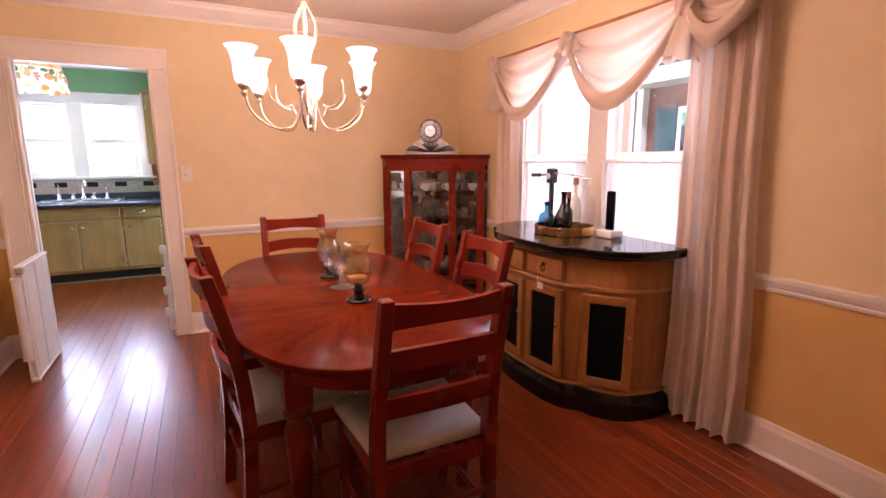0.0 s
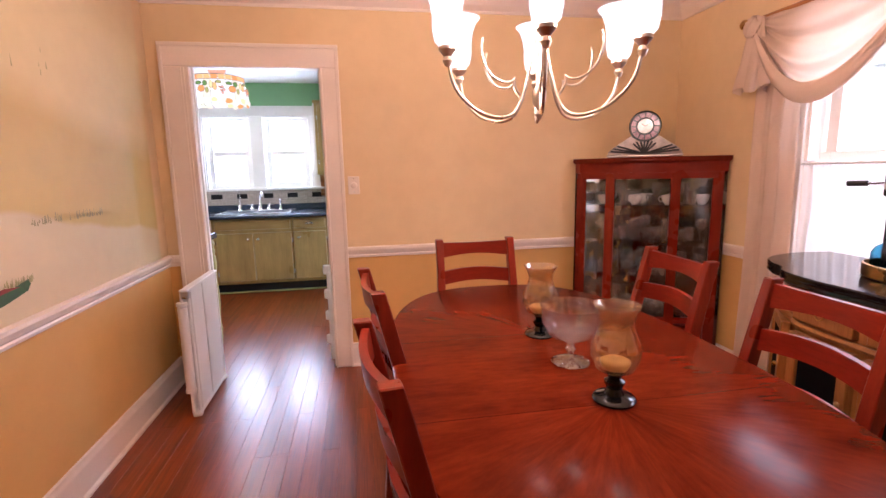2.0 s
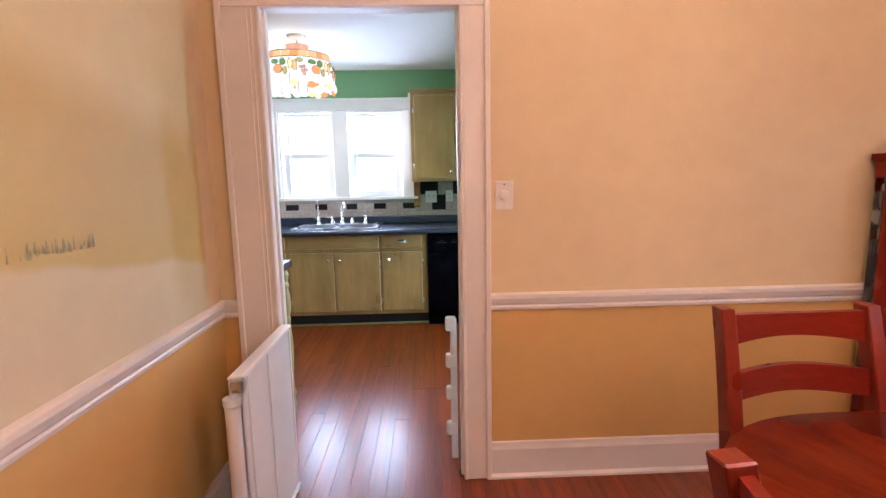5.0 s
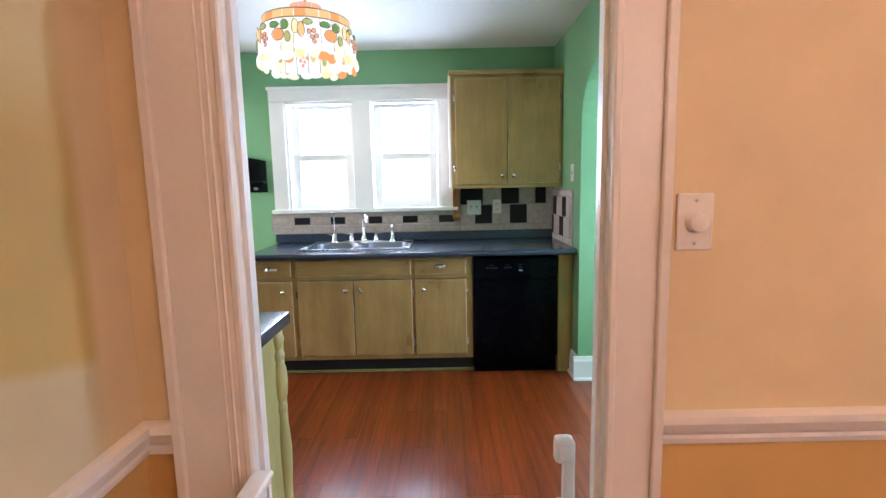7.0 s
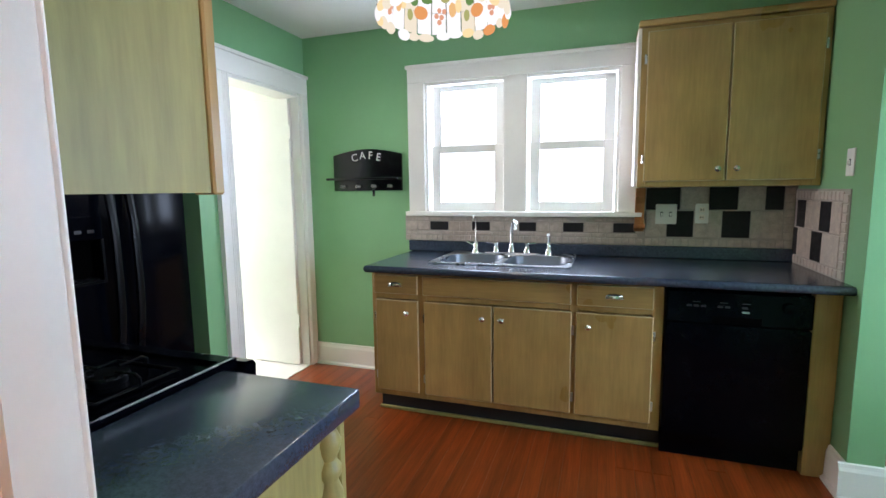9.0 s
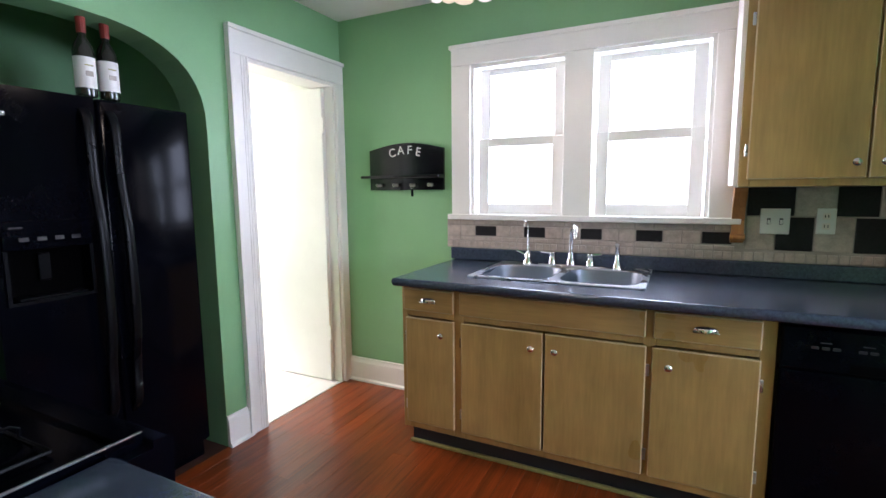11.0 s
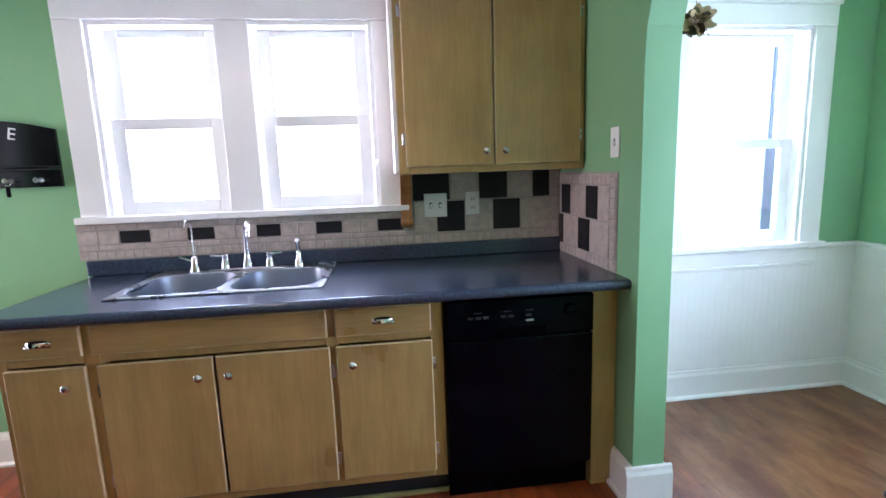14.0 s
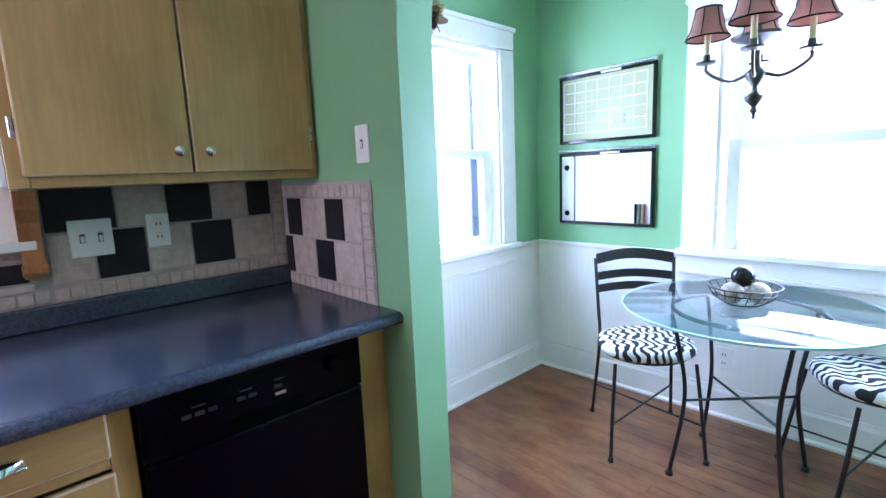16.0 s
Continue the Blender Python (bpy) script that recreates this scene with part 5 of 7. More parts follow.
bottle("tumbler", (2.46, 2.26, TZ + 0.012), [(0.026, 0), (0.033, 0.085), (0.031, 0.085), (0.024, 0.006), (0.002, 0.006)], "clear glass", "clear short drinking glass on the tray", cat="glass")
bottle("amber_bottle", (2.67, 2.27, TZ + 0.012), [(r * 0.8, z * 1.3) for r, z in squat], "amber glass", "amber glass bottle with a wooden cork", [(0, 0.28), (0.018, 0.28), (0.018, 0.325), (0, 0.327)], "honey pine")

cp_ = thing("lever_corkscrew", (2.585, 2.40, TZ), "black standing lever corkscrew", "corkscrew")
part("foot", lathed([(0, 0), (0.05, 0), (0.05, 0.012), (0.02, 0.018), (0, 0.018)], (0, 0, 0), 20), "black iron", cp_)
part("column", boxed(-0.012, 0.012, -0.014, 0.014, 0.018, 0.36, 0.004, 1), "black iron", cp_)
part("head", boxed(-0.03, 0.03, -0.024, 0.024, 0.30, 0.395, 0.01, 2), "black iron", cp_)
part("lever", tubed([(0, 0, 0.36), (-0.02, 0.06, 0.352), (-0.03, 0.14, 0.35)], 0.006, 8), "steel", cp_)
part("grip", tubed([(-0.022, 0.09, 0.351), (-0.035, 0.16, 0.349)], 0.012, 10), "black iron", cp_)
bm = lathed([(0, 0), (0.02, 0), (0.02, 0.006), (0, 0.008)], (0, 0, 0), 18)
bm.transform(Matrix.Translation((-0.03, -0.002, 0.345)) @ pose(0, 0, 0, 0, -90, 0))
part("pivot_disc", bm, "white plastic", cp_, "pale round pivot cap", 40)
part("crossbar", tubed([(0, -0.02, 0.365), (0.02, -0.26, 0.352)], 0.005, 8), "steel", cp_)

ph = thing("cordless_phone", (2.68, 1.98, TZ), "black cordless handset standing in a pale cradle", "telephone")
part("cradle", boxed(-0.05, 0.05, -0.06, 0.06, 0, 0.045, 0.01, 2), "white plastic", ph)
bm = boxed(-0.016, 0.016, -0.025, 0.025, 0.03, 0.27, 0.01, 2)
part("handset", bm, "black enamel", ph, "", 40)
part("screen", boxed(-0.0175, -0.015, -0.016, 0.016, 0.19, 0.235), "dark bottle glass", ph)
tg = thing("paper_tag", (2.235, 2.05, 0.70), "small white tag tied to a sideboard door", "tag", rz=0)
part("string", tubed([(-0.012, 0, 0.03), (-0.028, -0.02, 0.0), (-0.026, -0.05, 0.015)], 0.002, 5), "white plastic", tg)
part("label_card", boxed(-0.036, -0.03, -0.075, -0.03, -0.03, 0.005), "white plastic", tg)

# ---- kitchen: sink run ----
CF = 6.49


def knob(parent, x, y, z, r=0.015):
    bm = lathed([(0, 0), (r * 0.5, 0), (r * 0.4, 0.01), (r * 0.95, 0.018), (r, 0.024), (r * 0.6, 0.03), (0, 0.031)], (0, 0, 0), 14)
    bm.transform(Matrix.Translation((x, y, z)) @ pose(0, 0, 0, 90, 0, 0))
    part("knob", bm, "chrome", parent, "polished metal knob", 40)


def cup_pull(parent, x, y, z):
    def f(u, v):
        a, b = math.pi * u, math.pi / 2 * v
        return (x - 0.042 * math.cos(a) * (0.25 + 0.75 * math.cos(b * 0.6)), y - 0.022 * math.sin(b) * math.sin(a), z + 0.024 * math.cos(b) * math.sin(a) ** 0.6 - 0.008)
    bm = sheet(bmesh.new(), f, 14, 6)
    box(bm, x - 0.044, x + 0.044, y - 0.004, y, z - 0.016, z - 0.008, 0.002, 1)
    part("cup_pull", bm, "chrome", parent, "polished metal cup pull", 60)


def hinge(parent, x, y, z):
    part("hinge", boxed(x - 0.006, x + 0.006, y - 0.008, y, z, z + 0.05, 0.002, 1), "steel", parent, "metal hinge")


def flat_front(name, parent, x0, x1, z0, z1, y, material="glazed oak"):
    bm = boxed(x0, x1, y - 0.019, y - 0.001, z0, z1, 0.005, 2)
    return part(name, bm, material, parent)


def sink_cabinet():
    c = thing("base_cabinet", (0, 0, 0), "glazed oak sink base cabinet with flat doors", "cabinet")
    bm = bmesh.new()
    box(bm, -1.43, -1.412, CF + 0.018, KY1 - 0.004, 0.12, 0.868)
    box(bm, -1.43, 0.145, KY1 - 0.016, KY1 - 0.004, 0.12, 0.868)
    box(bm, -1.412, 0.145, CF + 0.018, KY1 - 0.016, 0.12, 0.136)
    box(bm, 0.13, 0.145, CF + 0.018, KY1 - 0.016, 0.136, 0.868)
    part("body", bm, "glazed oak", c)
    bm = bmesh.new()
    for x0, x1 in ((-1.43, -1.398), (-1.145, -1.09), (-0.30, -0.255), (0.095, 0.145)):
        box(bm, x0, x1, CF, CF + 0.018, 0.12, 0.868, 0.002, 1)
    for x0, x1 in ((-1.398, -1.145), (-1.09, -0.30), (-0.255, 0.095)):
        for z0, z1 in ((0.12, 0.16), (0.71, 0.742), (0.852, 0.868)):
            box(bm, x0, x1, CF + 0.0005, CF + 0.0175, z0, z1, 0.002, 1)
    part("face_frame", bm, "glazed oak", c)
    for x0, x1, pull in ((-1.412, -1.138, True), (-1.108, -0.292, False), (-0.264, 0.098, True)):
        d = flat_front("drawer", c, x0, x1, 0.742, 0.852, CF, "glazed oak across")
        if pull:
            cup_pull(d, (x0 + x1) / 2, CF - 0.02, 0.80)
    for x0, x1, kx, hx in ((-1.402, -1.136, -1.197, -1.406), (-1.10, -0.706, -0.755, -1.106), (-0.698, -0.287, -0.650, -0.280), (-0.266, 0.10, -0.205, 0.106)):
        d = flat_front("door", c, x0, x1, 0.158, 0.706, CF)
        knob(d, kx, CF - 0.02, 0.635)
        for z in (0.22, 0.58):
            hinge(d, hx, CF, z)
    part("toe_kick", boxed(-1.42, 0.86, CF + 0.075, CF + 0.095, 0.001, 0.119), "dark kick", c, "dark blue-grey toe kick")
    part("shoe_moulding", boxed(-1.43, 0.855, CF + 0.055, CF + 0.075, 0.001, 0.02, 0.006, 2), "cream cabinet paint", c)
    return c


sink_cabinet()
p = thing("end_panel", (0.8, CF, 0), "glazed oak filler panel beside the dishwasher", "cabinet")
part("board", boxed(-0.045, 0.058, 0.0, 0.02, 0.0, 0.868, 0.002, 1), "glazed oak", p)
part("return_board", boxed(-0.045, -0.03, 0.02, 0.6, 0.0, 0.868), "glazed oak", p)


def dishwasher():
    d = thing("dishwasher", (0.45, CF, 0), "black built-in dishwasher under the counter", "dishwasher")
    part("body", boxed(-0.296, 0.296, 0.02, 0.58, 0.10, 0.862), "black enamel", d)
    part("door", boxed(-0.298, 0.298, -0.022, 0.018, 0.125, 0.69, 0.008, 2), "black enamel", d)
    cp = part("control_panel", boxed(-0.298, 0.298, -0.026, 0.018, 0.694, 0.85, 0.008, 2), "black enamel", d)
    part("handle_recess", boxed(-0.10, 0.10, -0.0275, -0.0255, 0.70, 0.735, 0.0008, 1), "black recess", cp)
    bm = lathed([(0, 0), (0.026, 0), (0.022, 0.018), (0, 0.02)], (0, 0, 0), 20)
    bm.transform(Matrix.Translation((0.2, -0.026, 0.79)) @ pose(0, 0, 0, 90, 0, 0))
    part("dial", bm, "black enamel", cp, "", 40)
    for x in (-0.20, -0.17, -0.14, -0.07, -0.04, 0.03):
        part("button", boxed(x - 0.011, x + 0.011, -0.029, -0.0255, 0.775, 0.785, 0.001, 1), "dull marking", cp)
    for x in (-0.17, -0.055, 0.035):
        part("marking", boxed(x - 0.016, x + 0.016, -0.0268, -0.0262, 0.797, 0.801), "dull marking", cp)
    part("badge", boxed(0.02, 0.05, -0.0268, -0.0262, 0.755, 0.763), "steel", cp, "small silver badge")
    part("toe_panel", boxed(-0.298, 0.298, 0.03, 0.05, 0.0, 0.12), "black enamel", d)


dishwasher()


def worktop():
    c = thing("countertop", (0, 0, 0), "dark blue-grey laminate countertop with upstand", "countertop")
    hole = (-1.08, -0.33, 6.60, 7.03)
    z0, z1 = 0.872, 0.912
    bm = bmesh.new()
    xs, ys = (-1.425, hole[0], hole[1], KR - 0.001), (6.41, hole[2], hole[3], KY1 - 0.002)
    g = [[bm.verts.new((x, y, z0)) for y in ys] for x in xs]
    for i in range(3):
        for j in range(3):
            if (i, j) != (1, 1):
                bm.faces.new((g[i][j], g[i + 1][j], g[i + 1][j + 1], g[i][j + 1]))
    up = bmesh.ops.extrude_face_region(bm, geom=bm.faces[:] )
    bmesh.ops.translate(bm, vec=(0, 0, z1 - z0), verts=[v for v in up["geom"] if isinstance(v, bmesh.types.BMVert)])
    part("top", bm, "laminate", c)
    part("front_edge", tubed([(-1.425, 6.412, 0.892), (KR - 0.001, 6.402, 0.892)], 0.02, 12), "laminate", c, "", 60)
    part("side_edge", tubed([(-1.424, 6.412, 0.892), (-1.424, KY1 - 0.003, 0.892)], 0.0195, 12), "laminate", c, "", 60)
    part("upstand", boxed(-1.449, KR - 0.001, KY1 - 0.024, KY1 - 0.003, 0.9125, 0.985, 0.006, 2), "laminate", c)


worktop()


def sink():
    s = thing("kitchen_sink", (-0.705, 6.83, 0.912), "double bowl stainless steel kitchen sink", "sink")
    bm = bmesh.new()
    outer = (-0.405, 0.40, -0.255, 0.27)
    for x0, x1, y0, y1 in ((-0.405, 0.40, -0.255, -0.225), (-0.405, 0.40, 0.17, 0.27), (-0.405, -0.375, -0.225, 0.17), (0.37, 0.40, -0.225, 0.17), (-0.018, 0.018, -0.225, 0.17)):
        box(bm, x0, x1, y0, y1, 0.0005, 0.008, 0.0025, 1)
    part("deck", bm, "steel", s)
    for x0, x1 in ((-0.378, -0.014), (0.014, 0.373)):
        cx, cy = (x0 + x1) / 2, -0.0275
        rings = ((1.0, 0.004), (0.985, -0.01), (0.95, -0.10), (0.9, -0.155), (0.7, -0.17), (0.12, -0.174), (0.1, -0.178))
        bm = bmesh.new()
        made = []
        for k, z in rings:
            made.append([bm.verts.new((x, y, z)) for x, y in superellipse(cx, cy, (x1 - x0) / 2 * k, 0.199 * k, 3.6 if k > 0.5 else 2, 48)])
        ring_faces(bm, made, False)
        bm.faces.new(made[-1])
        part("bowl", bm, "dimmed bowl steel", s, "brushed steel bowl", 40)
        bm = bmesh.new()
        flat = []
        for k, pw, z in ((1.0, 3.6, 0.0045), (1.02, 3.8, 0.0078), (1.0, 30, 0.0078), (1.0, 30, 0.001)):
            flat.append([bm.verts.new((x, y, z)) for x, y in superellipse(cx, cy, (x1 - x0) / 2 * k, 0.199 * k, pw, 48)])
        ring_faces(bm, flat, False)
        part("bowl_rim", bm, "steel", s, "", 30)
        part("drain", lathed([(0.0, -0.171), (0.04, -0.171), (0.042, -0.168), (0.0, -0.1685)], (cx, cy, 0), 20), "chrome", s)
    f = thing("kitchen_faucet", (-0.705, 7.04, 0.92), "chrome bridge faucet with spout, two levers and sprayers", "faucet")
    part("deck_plate", boxed(-0.17, 0.17, -0.03, 0.03, 0, 0.012, 0.005, 2), "chrome", f)
    sp = [(0, 0, 0.01), (0, 0, 0.15), (0.008, -0.02, 0.20), (0.03, -0.07, 0.222), (0.045, -0.12, 0.20), (0.048, -0.13, 0.165)]
    part("spout", tubed(curve_pts(sp, 6), 0.0105, 12), "chrome", f, "", 60)
    part("spout_base", lathed([(0.024, 0.01), (0.024, 0.03), (0.016, 0.045), (0.014, 0.07), (0.0, 0.07)], (0, 0, 0), 16), "chrome", f, "", 40)
    for x in (-0.1, 0.1):
        part("valve", lathed([(0.022, 0.01), (0.02, 0.03), (0.013, 0.05), (0.017, 0.06), (0.016, 0.072), (0, 0.078)], (x, 0, 0), 14), "chrome", f, "", 40)
        part("lever", tubed([(x, 0, 0.066), (x + (0.06 if x > 0 else -0.06), -0.02, 0.074)], 0.006, 8), "chrome", f)
    spx = thing("filter_tap", (-0.945, 7.05, 0.92), "slim chrome drinking water tap", "faucet")
    part("base", lathed([(0.025, 0), (0.024, 0.015), (0.015, 0.03), (0.018, 0.055), (0.01, 0.07), (0, 0.07)], (0, 0, 0), 14), "chrome", spx, "", 40)
    part("spout", tubed(curve_pts([(0, 0, 0.06), (0, 0, 0.2), (0, -0.02, 0.235), (0, -0.06, 0.24), (0, -0.075, 0.215)], 5), 0.0038, 8), "chrome", spx, "", 60)
    part("lever", tubed([(-0.01, 0, 0.05), (-0.06, -0.02, 0.075)], 0.006, 8), "chrome", spx)
    sr = thing("sink_sprayer", (-0.47, 7.04, 0.92), "chrome side sprayer with black grip", "sprayer")
    part("base", lathed([(0.024, 0), (0.022, 0.02), (0.013, 0.04), (0.012, 0.08), (0, 0.08)], (0, 0, 0), 14), "chrome", sr, "", 40)
    part("head", tubed([(0, 0, 0.07), (0, -0.005, 0.11), (0, -0.025, 0.128)], 0.011, 10), "chrome", sr, "", 60)


sink()


def upper_cabinet():
    c = thing("wall_cabinet", (0, 0, 0), "glazed oak wall cabinet with two flat doors", "cabinet")
    y = 6.83
    part("body", boxed(0.022, 0.856, y + 0.018, KY1 - 0.002, 1.345, 2.16), "glazed oak", c)
    bm = bmesh.new()
    for x0, x1 in ((0.02, 0.062), (0.82, 0.857)):
        box(bm, x0, x1, y, y + 0.018, 1.335, 2.165, 0.002, 1)
    for z0, z1 in ((1.335, 1.375), (2.13, 2.165)):
        box(bm, 0.062, 0.82, y + 0.0005, y + 0.0175, z0, z1, 0.002, 1)
    box(bm, 0.43, 0.45, y + 0.001, y + 0.017, 1.375, 2.13)
    part("face_frame", bm, "glazed oak", c)
    bm = bmesh.new()
    box(bm, 0.004, 0.857, y - 0.02, KY1 - 0.003, 2.166, 2.20, 0.008, 2)
    part("cornice", bm, "glazed oak across", c)
    for x0, x1, kx, hx in ((0.05, 0.437, 0.40, 0.043), (0.443, 0.83, 0.485, 0.838)):
        d = flat_front("door", c, x0, x1, 1.365, 2.14, y)
        knob(d, kx, y - 0.02, 1.425)
        for z in (1.46, 1.98):
            hinge(d, hx, y, z)
    part("side_trim", boxed(0.002, 0.0215, y + 0.004, KY1 - 0.06, 1.34, 2.165, 0.003, 1), "cream trim", c)
    k = thing("corbel", (0.055, KY1 - 0.012, 1.07), "carved brown wooden corbel under the cabinet", "corbel")
    prof = [(0, 0.0), (-0.03, 0.005), (-0.045, 0.03), (-0.035, 0.06), (-0.03, 0.11), (-0.05, 0.17), (-0.085, 0.21), (-0.095, 0.245), (-0.095, 0.262), (0, 0.262)]
    bm = bmesh.new()
    rings = [[bm.verts.new((x, y_, z)) for y_, z in prof] for x in (-0.026, 0.026)]
    ring_faces(bm, rings)
    part("bracket", bm, "honey pine", k)
    part("scroll", tubed([(-0.03, -0.035, 0.03), (0.03, -0.035, 0.03)], 0.016, 12), "honey pine", k)


upper_cabinet()


def plate(name, at, along, w, h, label, toggles=(), cat="light switch"):
    """A wall plate; along is the wall's way: 'x' faces -y, 'y' faces -x."""
    p_ = thing(name, at, label, cat, rz=0 if along == "x" else -90)
    part("plate", boxed(-w / 2, w / 2, -0.007, 0, -h / 2, h / 2, 0.003, 2), "white plastic", p_)
    for x in toggles:
        if cat == "light switch":
            part("toggle_slot", boxed(x - 0.007, x + 0.007, -0.0078, -0.0068, -0.014, 0.014), "dark kick", p_)
            part("toggle", boxed(x - 0.005, x + 0.005, -0.018, -0.007, -0.012, 0.008, 0.002, 1), "white plastic", p_)
        else:
            for z in (-0.022, 0.022):
                so = part("socket", boxed(x - 0.014, x + 0.014, -0.009, -0.0065, z - 0.014, z + 0.014, 0.001, 1), "cream trim", p_)
                for dx in (-0.006, 0.006):
                    part("slot", boxed(x + dx - 0.0016, x + dx + 0.0016, -0.0096, -0.0088, z - 0.005, z + 0.006), "black recess", so)


plate("light_switch", (0.203, KY1 - 0.012, 1.176), "x", 0.115, 0.118, "white double switch plate on the tiles", (-0.024, 0.024))
plate("power_outlet", (0.393, KY1 - 0.012, 1.18), "x", 0.07, 0.115, "white power outlet on the tiles", (0,), "outlet")
plate("light_switch", (KR, 6.535, 1.432), "y", 0.07, 0.118, "white switch plate on the green wall", (0,))
plate("power_outlet", (NR - 0.004, 5.98, 0.32), "y", 0.075, 0.12, "white outlet low on the wainscot", (0,), "outlet")

cafe = thing("coat_rack_shelf", (-1.766, KY1, 1.335), "black wooden wall shelf lettered CAFE, with hooks", "wall shelf")
out = [(-0.27, 0.0), (0.27, 0.0), (0.27, 0.255)] + [(0.27 - 0.54 * k / 12, 0.255 + 0.04 * math.sin(math.pi * k / 12)) for k in range(1, 12)] + [(-0.27, 0.255)]
bm = bmesh.new()
ring_faces(bm, [[bm.verts.new((x, y, z)) for x, z in out] for y in (-0.018, -0.001)])
part("backboard", bm, "black lacquer", cafe)
part("shelf", boxed(-0.29, 0.275, -0.10, -0.018, 0.075, 0.092, 0.004, 1), "black lacquer", cafe)
for i in range(4):
    x = -0.19 + 0.125 * i
    bm = lathed([(0, 0), (0.012, 0), (0.005, 0.008), (0.005, 0.025), (0.012, 0.035), (0.008, 0.044), (0, 0.045)], (0, 0, 0), 12)
    bm.transform(Matrix.Translation((x, -0.018, 0.032)) @ pose(0, 0, 0, 90, 0, 0))
    part("peg", bm, "pewter", cafe, "silver peg", 40)
for i, ch in enumerate("CAFE"):
    cu = bpy.data.curves.new("letter", "FONT")
    cu.body, cu.size, cu.extrude, cu.align_x = ch, 0.075, 0.001, "CENTER"
    tmp = new("letter", cu)
    me = bpy.data.meshes.new_from_object(tmp.evaluated_get(bpy.context.evaluated_depsgraph_get()))
    bpy.data.objects.remove(tmp)
    me.materials.append(MATS["white plastic"])
    lt = new("letter", me)
    lt.parent = cafe
    u = (i - 1.5) * 0.06
    lt.matrix_basis = Matrix.Translation((u, -0.0195, 0.205 + 0.022 * math.cos(u * 14))) @ pose(0, 0, 0, 90, math.degrees(u * 2.2), 0)
kf = thing("key_fob", (-1.70, KY1 - 0.03, 1.30), "small dark key fob hanging from a hook", "key")
part("ring", tubed([(0.012 * math.cos(a), -0.02, 0.055 + 0.012 * math.sin(a)) for a in [2 * math.pi * i / 12 for i in range(13)]], 0.0015, 5), "steel", kf)
part("fob", boxed(-0.009, 0.009, -0.026, -0.016, -0.005, 0.042, 0.004, 1), "black enamel", kf)

# ---- tiles behind the counter ----
def tiles():
    masters = {}
    wall = setting(part("backsplash", boxed(-1.478, KR, KY1 - 0.006, KY1 - 0.0005, 0.985, 1.157), "grout"), "travertine and slate tile backsplash", "backsplash")
    bm = bmesh.new()
    box(bm, 0.03, KR, KY1 - 0.0062, KY1 - 0.0005, 1.157, 1.335)
    part("grout_bed", bm, "grout", wall)
    part("grout_bed", boxed(KR - 0.006, KR - 0.0005, 6.505, KY1 - 0.006, 0.912, 1.318), "grout", wall)

    def tile(u, z, w, h, side, material):
        key = (round(w, 3), round(h, 3), side, material)
        if key not in masters:
            g = 0.0025
            if side:
                b_ = boxed(-0.011, -0.003, -w / 2 + g, w / 2 - g, -h / 2 + g, h / 2 - g, 0.002, 1)
            else:
                b_ = boxed(-w / 2 + g, w / 2 - g, -0.011, -0.003, -h / 2 + g, h / 2 - g, 0.002, 1)
            me = bpy.data.meshes.new("tile")
            b_.to_mesh(me)
            b_.free()
            me.materials.append(MATS[material])
            masters[key] = me
        ob = new("tile", masters[key])
        ob.parent = wall
        ob.location = (KR, u, z) if side else (u, KY1, z)

    # under the window: a small row above and below, with slate insets between
    blacks = [(-1.225, 0.135), (-0.929, 0.125), (-0.617, 0.115), (-0.328, 0.128), (-0.026, 0.13)]
    x = -1.478
    while x < 0.07:
        tile(x + 0.02, 1.008, 0.04, 0.04, False, "travertine")
        x += 0.04
    edges = [-1.478] + [e for c, w in blacks for e in (c - w / 2, c + w / 2)] + [0.09]
    for i in range(0, len(edges), 2):
        a, b_ = edges[i], edges[i + 1]
        n_ = max(1, round((b_ - a) / 0.09))
        for k in range(n_):
            tile(a + (b_ - a) * (k + 0.5) / n_, 1.09, (b_ - a) / n_, 0.066, False, "travertine")
    for c, w in blacks:
        tile(c, 1.09, w, 0.062, False, "slate tile")
    for k in range(17):
        tile(-1.478 + 0.045 + 0.09 * k, 1.043, 0.09, 0.026, False, "travertine")
        tile(-1.478 + 0.045 + 0.09 * k, 1.14, 0.09, 0.03, False, "travertine")
    # under the wall cabinet: large tiles, chequered with slate
    rows = ((1.267, 0.135, ((0.205, "slate tile"), (0.352, "travertine"), (0.502, "slate tile"), (0.651, "travertine"), (0.765, "slate tile"))),
            (1.118, 0.158, ((0.135, "travertine"), (0.282, "slate tile"), (0.426, "travertine"), (0.570, "slate tile"), (0.715, "travertine"))))
    for z, h, line in rows:
        for i, (xc, m_) in enumerate(line):
            left = 0.09 if i == 0 else (line[i - 1][0] + xc) / 2
            right = 0.80 if i == len(line) - 1 else (line[i + 1][0] + xc) / 2
            tile((left + right) / 2, z, right - left, h, False, m_)
    x = 0.09
    while x < 0.82:
        tile(x + 0.02, 1.008, 0.04, 0.045, False, "travertine")
        x += 0.04
    for k in range(7):
        tile(0.826, 1.055 + 0.042 * k, 0.05, 0.042, False, "travertine")
    # on the side wall
    rows = ((1.187, 0.148, ((7.027, 0.115, "slate tile"), (6.88, 0.178, "travertine"), (6.73, 0.12, "slate tile"), (6.615, 0.11, "travertine"))),
            (1.035, 0.15, ((7.088, 0.06, "slate tile"), (6.965, 0.185, "travertine"), (6.81, 0.126, "slate tile"), (6.654, 0.186, "travertine"))))
    for z, h, line in rows:
        for yc, w, m_ in line:
            tile(yc, z, w, h, True, m_)
